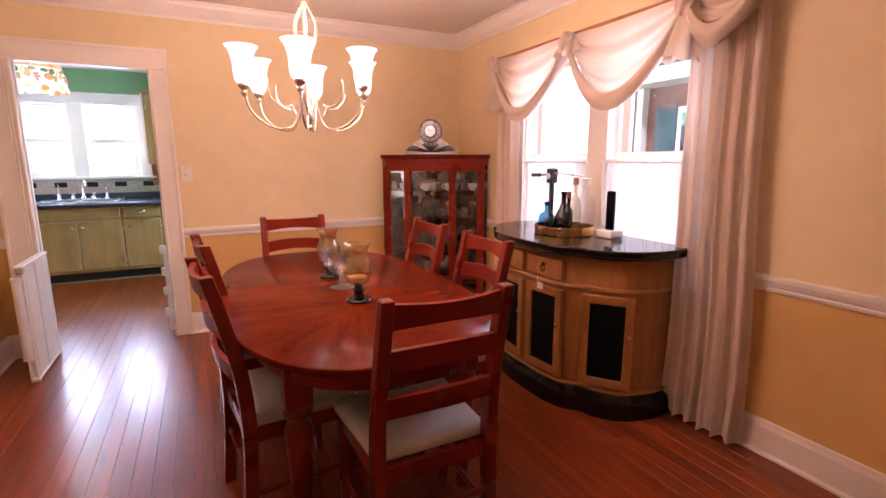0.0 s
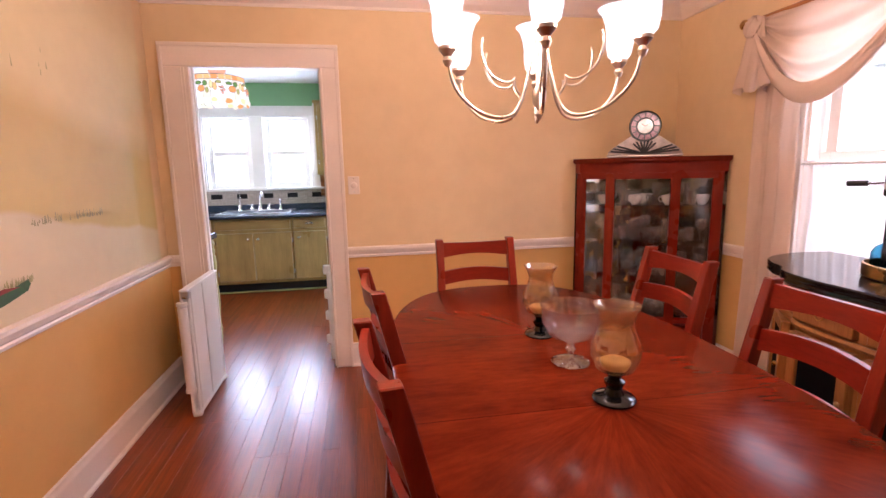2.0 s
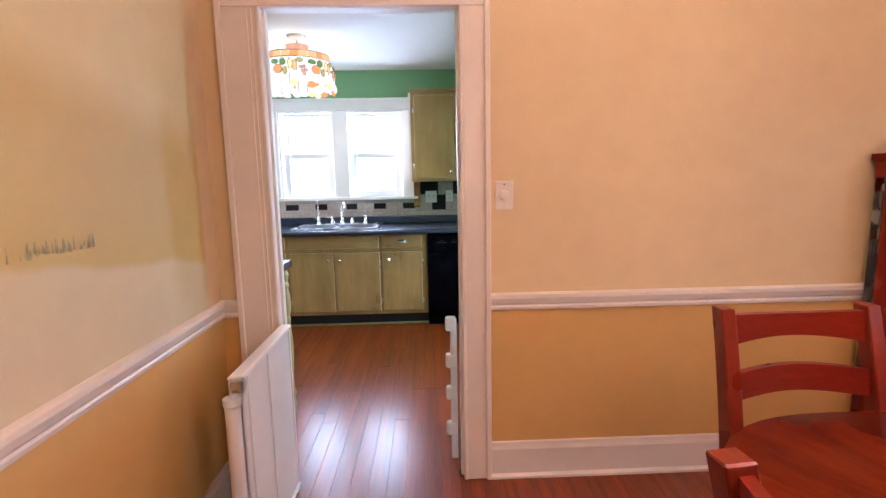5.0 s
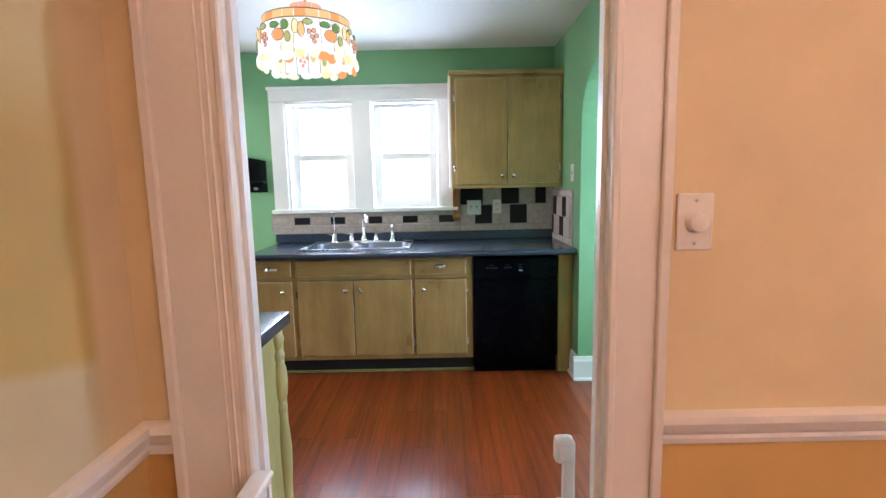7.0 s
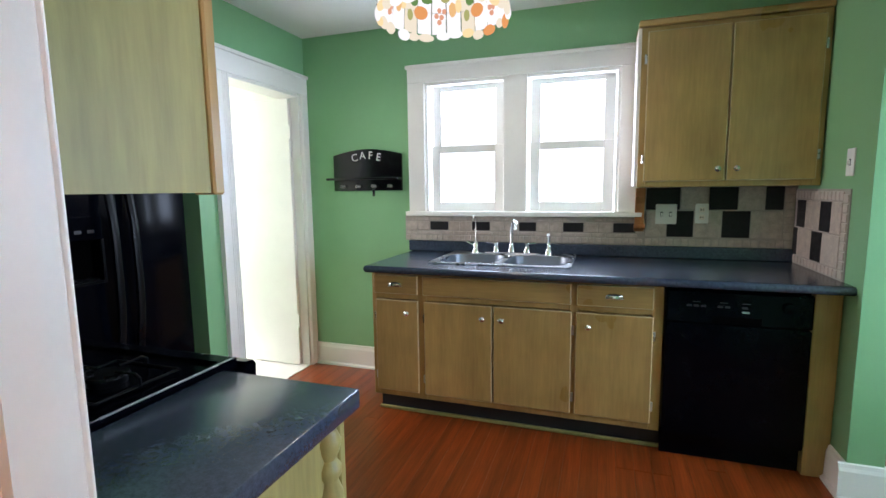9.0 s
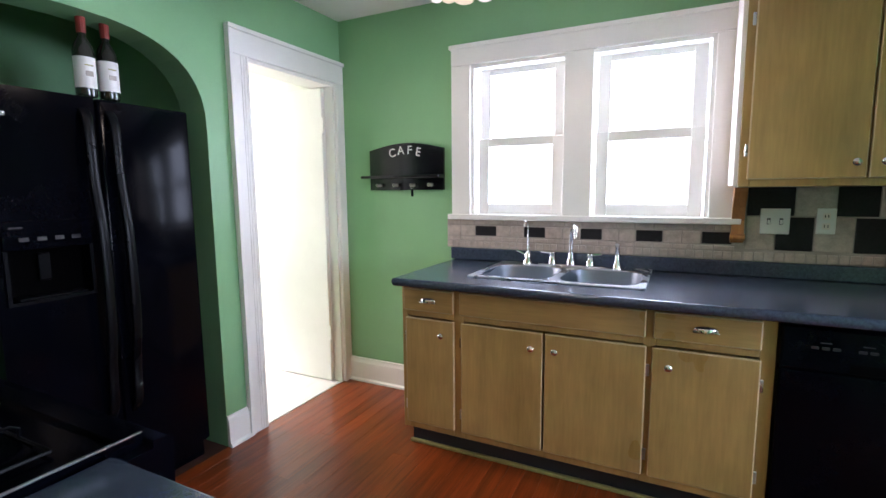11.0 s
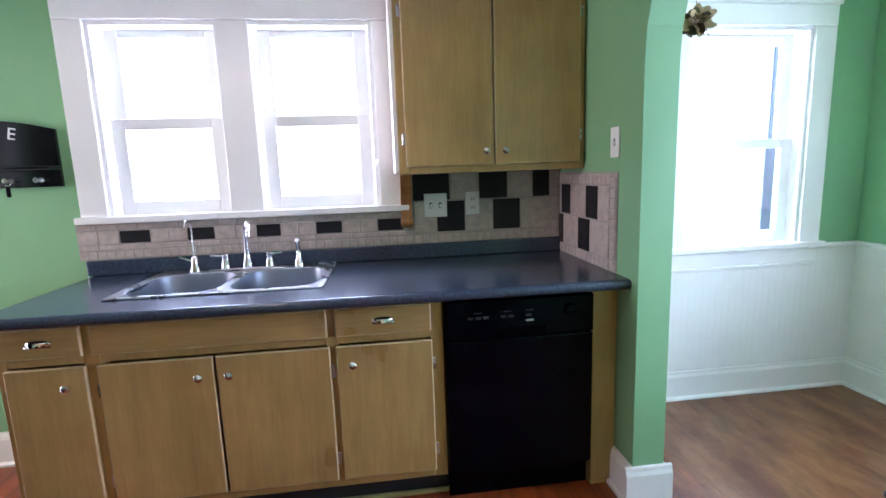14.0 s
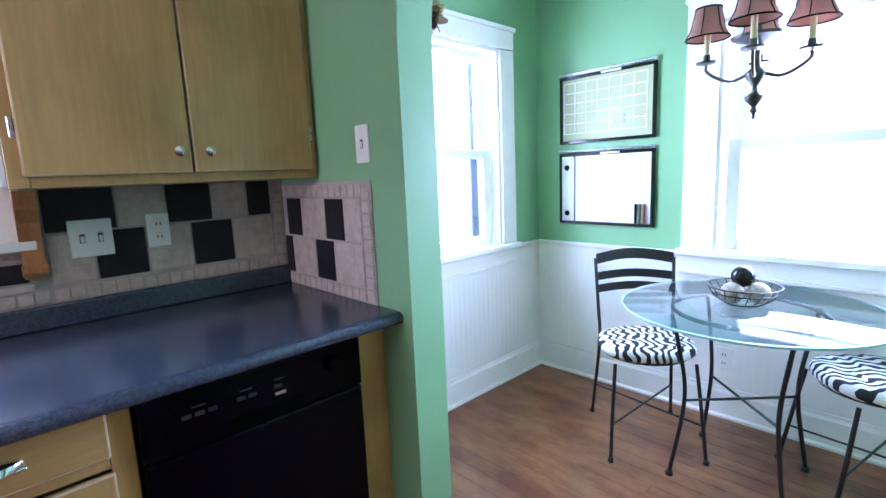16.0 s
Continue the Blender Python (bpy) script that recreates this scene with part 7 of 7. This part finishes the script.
wall_board("whiteboard", 6.36, 6.955, 0.985, 1.418, "black framed whiteboard with markers and magnets", "white")


def bistro_chair(at, rz):
    """Iron chair, faces +y of its own."""
    c = thing("bistro_chair", (*at, 0), "black iron bistro chair with a zebra print seat", "chair", "chairs in the breakfast nook", rz)
    bm = bmesh.new()
    out = superellipse(0, 0, 0.218, 0.21, 2.3, 40)
    slab(bm, out, 0.455, 0.51, 0.05, ((0, 0.75), (0.25, 1), (0.6, 0.97), (0.85, 0.75), (1, 0.25)))
    part("seat", bm, "zebra cloth", c, "black and white zebra print cushion", 50)
    part("seat_ring", tubed([(0.19 * math.cos(a), 0.185 * math.sin(a), 0.447) for a in [2 * math.pi * i / 28 for i in range(29)]], 0.008, 8), "black iron", c, "", 60)
    for s in (-1, 1):
        part("back_post", tubed(curve_pts([(s * 0.205, -0.235, 0), (s * 0.18, -0.175, 0.42), (s * 0.185, -0.185, 0.60), (s * 0.195, -0.225, 0.86)], 6), 0.0085, 8), "black iron", c, "", 60)
        part("front_leg", tubed(curve_pts([(s * 0.175, 0.165, 0.44), (s * 0.19, 0.195, 0.25), (s * 0.205, 0.235, 0.0)], 6), 0.0085, 8), "black iron", c, "", 60)
        for y in (-0.235, 0.235):
            part("foot_cap", lathed([(0, 0), (0.013, 0), (0.013, 0.018), (0.008, 0.022), (0, 0.022)], (s * 0.205, y, 0), 10), "black iron", c)
        part("stretcher", tubed([(s * 0.193, -0.21, 0.17), (-s * 0.193, 0.21, 0.17)], 0.005, 6), "black iron", c)
    for k, (z, h) in enumerate(((0.855, 0.055), (0.765, 0.042), (0.70, 0.042))):
        bm = bmesh.new()
        rings = []
        for i in range(13):
            u = i / 12
            x = -0.192 + 0.384 * u
            bow = -0.04 * math.sin(math.pi * u)
            zz = z + (0.022 if k == 0 else 0.01) * math.sin(math.pi * u)
            y = -0.205 - (z - 0.7) * 0.11 + bow
            rings.append([bm.verts.new((x, y + o, zz + v)) for v, o in ((-h / 2, -0.004), (h / 2, -0.004), (h / 2, 0.004), (-h / 2, 0.004))])
        ring_faces(bm, rings)
        part("back_slat", bm, "black iron", c, "", 40)
    return c


def zebra():
    m, t, b = nodes_of("zebra cloth")
    v = coords(t, (0.8, 1.5, 1))
    w = t.nodes.new("ShaderNodeTexWave")
    w.inputs["Scale"].default_value, w.inputs["Distortion"].default_value, w.inputs["Detail"].default_value, w.inputs["Detail Scale"].default_value = 9.5, 9.0, 1.2, 1.0
    t.links.new(v, w.inputs[0])
    st = t.nodes.new("ShaderNodeMapRange")
    st.inputs[1].default_value, st.inputs[2].default_value = 0.44, 0.50
    t.links.new(w.outputs["Fac"], st.inputs[0])
    t.links.new(mixed(t, st.outputs[0], (0.014, 0.012, 0.012), (0.78, 0.75, 0.72)), b.inputs["Base Color"])
    b.inputs["Roughness"].default_value = 0.85
    bumped(t, b, noise_of(t, v, 200, 2), 0.2, 0.001)
    MATS["zebra cloth"] = m


zebra()
ch = bistro_chair((2.185, 6.20), 129)
copy_thing(ch, pose(2.36, 5.37, 0, 0, 0, 35))


def glass_table():
    t_ = thing("bistro_table", (2.16, 5.78, 0), "round glass-topped table on black iron legs", "table")
    bm = slab(bmesh.new(), superellipse(0, 0, 0.475, 0.475, 2, 64), 0.732, 0.744, 0.006, ((0, 0.2), (0.3, 1), (0.7, 1), (1, 0.2)))
    part("tabletop", bm, "table glass", t_, "round clear glass top", 40)
    bm = bmesh.new()
    tube(bm, [(0.474 * math.cos(a), 0.474 * math.sin(a), 0.738) for a in [2 * math.pi * i / 64 for i in range(65)]], 0.0055, 6)
    part("glass_edge", bm, "edge glass", t_, "pale green polished glass edge", 60)
    for z, r in ((0.722, 0.27), ):
        part("top_ring", tubed([(r * math.cos(a), r * math.sin(a), z) for a in [2 * math.pi * i / 36 for i in range(37)]], 0.009, 8), "black iron", t_, "", 60)
    for k in range(4):
        a = radians(45 + 90 * k + 90)
        ca, sa = math.cos(a), math.sin(a)
        pts = [(0.30 * ca, 0.30 * sa, 0.722), (0.27 * ca, 0.27 * sa, 0.60), (0.235 * ca, 0.235 * sa, 0.35), (0.29 * ca, 0.29 * sa, 0.012)]
        part("leg", tubed(curve_pts(pts, 6), 0.0088, 8), "black iron", t_, "", 60)
        part("foot_cap", lathed([(0, 0), (0.016, 0), (0.016, 0.014), (0.01, 0.02), (0, 0.02)], (0.29 * ca, 0.29 * sa, 0), 12), "black iron", t_)
    for k in (0, 1):
        a = radians(45 + 90 * k)
        part("stretcher", tubed([(0.237 * math.cos(a), 0.237 * math.sin(a), 0.34), (-0.237 * math.cos(a), -0.237 * math.sin(a), 0.34)], 0.006, 8), "black iron", t_)


plain("edge glass", (0.45, 0.72, 0.70), 0.1, var=0.1, bump=0)
glass_table()


def wire_bowl():
    b_ = thing("wire_bowl", (2.19, 5.80, 0.7445), "black wire bowl holding decorative balls", "bowl")
    for z, r in ((0.004, 0.07), (0.05, 0.12), (0.075, 0.135)):
        part("hoop", tubed([(r * math.cos(a), r * math.sin(a), z) for a in [2 * math.pi * i / 28 for i in range(29)]], 0.003, 6), "black iron", b_, "", 60)
    for i in range(18):
        a = 2 * math.pi * i / 18
        part("wire", tubed([(0.07 * math.cos(a), 0.07 * math.sin(a), 0.004), (0.11 * math.cos(a), 0.11 * math.sin(a), 0.03), (0.135 * math.cos(a + 0.1), 0.135 * math.sin(a + 0.1), 0.075)], 0.002, 5), "black iron", b_)
    for i, (x, y, z, m_) in enumerate(((0.045, 0.03, 0.05, "marbled ball"), (-0.05, 0.028, 0.05, "marbled ball"), (0.0, -0.055, 0.05, "marbled ball"), (0.0, 0.005, 0.113, "black lacquer"))):
        bm = bmesh.new()
        bmesh.ops.create_uvsphere(bm, u_segments=20, v_segments=14, radius=0.044)
        o = part("decorative_ball", bm, m_, None, "", 60)
        tagged(o, "glossy black ball on the bowl" if "lacquer" in m_ else "mottled cream and black decorative ball", "decoration", "balls in the wire bowl")
        o.location = (2.19 + x, 5.80 + y, 0.7445 + z)


plain("marbled ball", (0.40, 0.36, 0.30), 0.25, var=0.9, scale=26, fine=60, coat=0.3)
wire_bowl()


def nook_chandelier():
    c = thing("chandelier", (2.15, 5.79, KC), "small pewter chandelier with dark fabric shades", "chandelier")
    part("canopy", lathed([(0, 0), (0.06, 0), (0.055, -0.012), (0.02, -0.025), (0, -0.026)], (0, 0, 0), 20), "pewter", c, "", 40)
    part("rod", tubed([(0, 0, -0.025), (0, 0, -0.62)], 0.006, 8), "pewter", c)
    z = -0.955
    body = [(0, 0), (0.006, 0.0), (0.006, 0.02), (0.014, 0.03), (0.008, 0.045), (0.03, 0.07), (0.034, 0.085), (0.012, 0.10), (0.01, 0.12), (0.03, 0.15), (0.036, 0.17), (0.016, 0.19), (0.012, 0.26), (0.03, 0.275), (0.085, 0.295), (0.09, 0.305), (0.02, 0.31), (0.012, 0.34), (0, 0.34)]
    part("body", lathed(body, (0, 0, z), 24), "dark pewter", c, "", 40)
    cone = [(0.078, 0.0), (0.060, 0.035), (0.050, 0.07), (0.045, 0.11), (0.043, 0.11), (0.048, 0.07), (0.058, 0.035), (0.076, 0.0)]
    for k in range(4):
        a = radians(90 * k + 190)
        ca, sa = math.cos(a), math.sin(a)
        pts = [(0.03 * ca, 0.03 * sa, z + 0.165), (0.08 * ca, 0.08 * sa, z + 0.15), (0.13 * ca, 0.13 * sa, z + 0.17), (0.166 * ca, 0.166 * sa, z + 0.20), (0.166 * ca, 0.166 * sa, z + 0.225)]
        part("arm", tubed(curve_pts(pts, 6), 0.006, 8), "dark pewter", c, "", 60)
        x, y = 0.166 * ca, 0.166 * sa
        part("drip_pan", lathed([(0, 0.222), (0.036, 0.228), (0.04, 0.236), (0.014, 0.238), (0.013, 0.262), (0, 0.262)], (x, y, z), 18), "dark pewter", c, "", 40)
        part("candle_sleeve", lathed([(0, 0.262), (0.011, 0.262), (0.011, 0.34), (0, 0.34)], (x, y, z), 12), "candle wax", c)
        s = part("shade", lathed(cone, (x, y, z + 0.325), 24, False), "shade cloth", c, "dark brown tapered fabric shade", 60)
        for zz, r in ((0.325, 0.078), (0.435, 0.0455)):
            part("shade_trim", tubed([(x + r * math.cos(q), y + r * math.sin(q), z + zz) for q in [2 * math.pi * i / 24 for i in range(25)]], 0.0035, 6), "black panel cloth", s)
        bm = bmesh.new()
        for i in range(6):
            q = 2 * math.pi * i / 6
            tube(bm, [(x + 0.079 * math.cos(q), y + 0.079 * math.sin(q), z + 0.326), (x + 0.0615 * math.cos(q), y + 0.0615 * math.sin(q), z + 0.36), (x + 0.0455 * math.cos(q), y + 0.0455 * math.sin(q), z + 0.43)], 0.002, 5)
        part("shade_seam", bm, "black panel cloth", s)


plain("dark pewter", (0.09, 0.085, 0.08), 0.35, metal=0.8, var=0.3)
cloth("shade cloth", (0.50, 0.30, 0.235), 0.58)
nook_chandelier()


def arch_ornament():
    o = thing("dried_flowers", (1.23, 6.62, 1.90), "bunch of brown and gold dried flowers hanging in the nook", "dried flowers")
    rnd = random.Random(4)
    plain("dried petals", (0.42, 0.28, 0.13), 0.6, var=0.5, scale=30, fine=120, bump=0.3)
    plain("dried leaves", (0.09, 0.055, 0.025), 0.7, var=0.4, scale=30, fine=120, bump=0.3)
    petals, leaves = bmesh.new(), bmesh.new()
    for i in range(70):
        # curled petals and leaves that point outwards from the middle of the bunch
        d = Vector((rnd.gauss(0, 1), rnd.gauss(0, 1), rnd.gauss(0, 0.75))).normalized()
        side = d.orthogonal().normalized()
        side.rotate(Matrix.Rotation(rnd.uniform(0, 6.28), 3, d))
        up = d.cross(side)
        ln, w = rnd.uniform(0.045, 0.085), rnd.uniform(0.011, 0.02)
        curl = rnd.uniform(0.2, 0.6)
        bm = leaves if i % 3 == 0 else petals
        rings = []
        for k in range(5):
            s_ = k / 4
            half = w * (0.25 + math.sin(math.pi * min(1, s_ * 0.9 + 0.05)))
            p_ = d * (0.012 + ln * s_ * (1 - 0.25 * curl * s_)) + up * (curl * ln * s_ * s_ * 0.6)
            p_.z *= 0.85
            rings.append([bm.verts.new(p_ + side * half), bm.verts.new(p_ + up * 0.004), bm.verts.new(p_ - side * half), bm.verts.new(p_ - up * 0.002)])
        ring_faces(bm, rings)
    part("petals", petals, "dried petals", o, "dull gold dried petals", 40)
    part("leaves", leaves, "dried leaves", o, "dark brown dried leaves", 40)
    part("cord", tubed([(0, 0, 0.02), (0, 0, 0.54)], 0.0012, 5), "brass", o)


arch_ornament()

plain("shutter slate", (0.03, 0.05, 0.07), 0.5, var=0.25)
sh = thing("exterior_shutter", (2.18, 7.29, 0.90), "dark slate blue shutter edge outside the nook window", "shutter")
part("lower_leaf", boxed(-0.03, 0.035, -0.015, 0.015, 0.0, 0.52, 0.004, 1), "shutter slate", sh)
part("upper_leaf", boxed(-0.016, 0.012, -0.012, 0.012, 0.54, 1.07, 0.004, 1), "shutter slate", sh)
part("hinge_pin", tubed([(0.0, 0.0, 0.5), (0.0, 0.0, 0.56)], 0.006, 8), "black iron", sh)

# ---- neighbouring house seen through the dining window ----
def neighbour():
    h = thing("neighbour_house", (5.4, 1.2, -0.8), "brick house with white eaves and dark shutters outside", "house")
    plain("brick", (0.26, 0.12, 0.09), 0.85, var=0.35, scale=8, fine=40, bump=0.3)
    plain("house white", (0.80, 0.80, 0.80), 0.5, var=0.08)
    plain("roof shingle", (0.10, 0.10, 0.11), 0.9, var=0.3)
    plain("shutter blue", (0.05, 0.08, 0.11), 0.5, var=0.2)
    wl = part("wall", boxed(0.02, 4.0, -3.2, 3.3, 0, 3.0), "brick", h)
    part("eave", boxed(-0.35, 4.2, -3.4, 3.45, 3.0, 3.16), "house white", h)
    bm = bmesh.new()
    v = [bm.verts.new(p_) for p_ in ((-0.35, -3.4, 3.16), (4.2, -3.4, 3.16), (4.2, 3.45, 3.16), (-0.35, 3.45, 3.16), (1.9, -3.4, 4.6), (1.9, 3.45, 4.6))]
    for f in ((0, 3, 5, 4), (1, 2, 5, 4), (0, 1, 4), (3, 2, 5), (0, 1, 2, 3)):
        bm.faces.new([v[k] for k in f])
    part("roof", bm, "roof shingle", h)
    for y in (-1.6, 0.4, 2.15):
        w = part("window", boxed(-0.06, 0.019, y - 0.32, y + 0.32, 1.5, 2.75), "house white", h)
        part("pane", boxed(-0.075, -0.061, y - 0.25, y + 0.25, 1.57, 2.1), "dark bottle glass", w)
        part("pane", boxed(-0.075, -0.061, y - 0.25, y + 0.25, 2.17, 2.68), "dark bottle glass", w)
        for s_ in (-1, 1):
            part("shutter", boxed(-0.05, 0.019, y + s_ * 0.48 - 0.14, y + s_ * 0.48 + 0.14, 1.5, 2.75), "shutter blue", h)
    part("downspout", boxed(-0.09, 0.019, 2.93, 3.02, 0.0, 3.0), "house white", h)
    me = None
    for row in range(18):
        for k in range(12):
            if me is None:
                b_ = boxed(-0.012, 0, -0.1, 0.1, -0.032, 0.032)
                me = bpy.data.meshes.new("brick")
                b_.to_mesh(me)
                b_.free()
                me.materials.append(MATS["brick"])
            o = new("brick", me)
            o.parent = wl
            o.location = (0.019, 0.75 + 0.212 * k + (0.106 if row % 2 else 0), 1.55 + 0.077 * row)


neighbour()

# ---- floor boards ----
def floor_boards():
    base = bmesh.new()
    box(base, DL, DR, DB, DY, -0.06, -0.004)
    box(base, DOOR[0], DOOR[1], DY, KY0, -0.06, -0.004)
    box(base, KL - 0.11, NR, KY0, KY1, -0.06, -0.004)
    box(base, -3.15, KL - 0.11, 4.95, 6.13, -0.06, -0.004)
    floor = setting(part("floor", base, "floor gap"), "glossy red-brown oak strip floor, worn in places", "floor")
    rnd = random.Random(7)
    meshes = {}
    W = 0.082

    def board(x, y0, y1, w=W):
        key = (round(y1 - y0, 2), round(w, 3))
        if key not in meshes:
            b = bmesh.new()
            box(b, -w / 2 + 0.0004, w / 2 - 0.0004, -key[0] / 2 + 0.0007, key[0] / 2 - 0.0007, -0.012, 0)
            top = [e for e in b.edges if all(v.co.z > -0.001 for v in e.verts)]
            bmesh.ops.bevel(b, geom=top, offset=0.0006, segments=1, affect="EDGES")
            me = bpy.data.meshes.new("floorboard")
            b.to_mesh(me)
            b.free()
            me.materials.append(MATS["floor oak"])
            meshes[key] = me
        ob = new("floorboard", meshes[key])
        ob.parent = floor
        ob.location = (x, (y0 + y1) / 2, 0)

    lengths = (1.2, 1.6, 2.0, 2.4)

    def strip(x, y0, y1):
        y = y0
        while y1 - y > 0.05:
            ln = rnd.choice(lengths)
            if y == y0:
                ln = rnd.choice((0.6, 1.0, 1.4))
            if y1 - y - ln < 0.4:
                ln = round(y1 - y, 2)
            board(x, y, min(y + ln, y1))
            y += ln

    n = int((NR - KL) / W) + 1
    for i in range(n):
        x = KL + W * (i + 0.5)
        far = KY1
        if DL < x < DR - 0.02:
            if DOOR[0] < x < DOOR[1]:
                strip(x, DB, far)
                continue
            strip(x, DB, DY)
        strip(x, KY0, far)
    for i in range(3):
        x = KL + W * (n + i + 0.5)
        if x < DR:
            strip(x, DB, DY)


floor_boards()
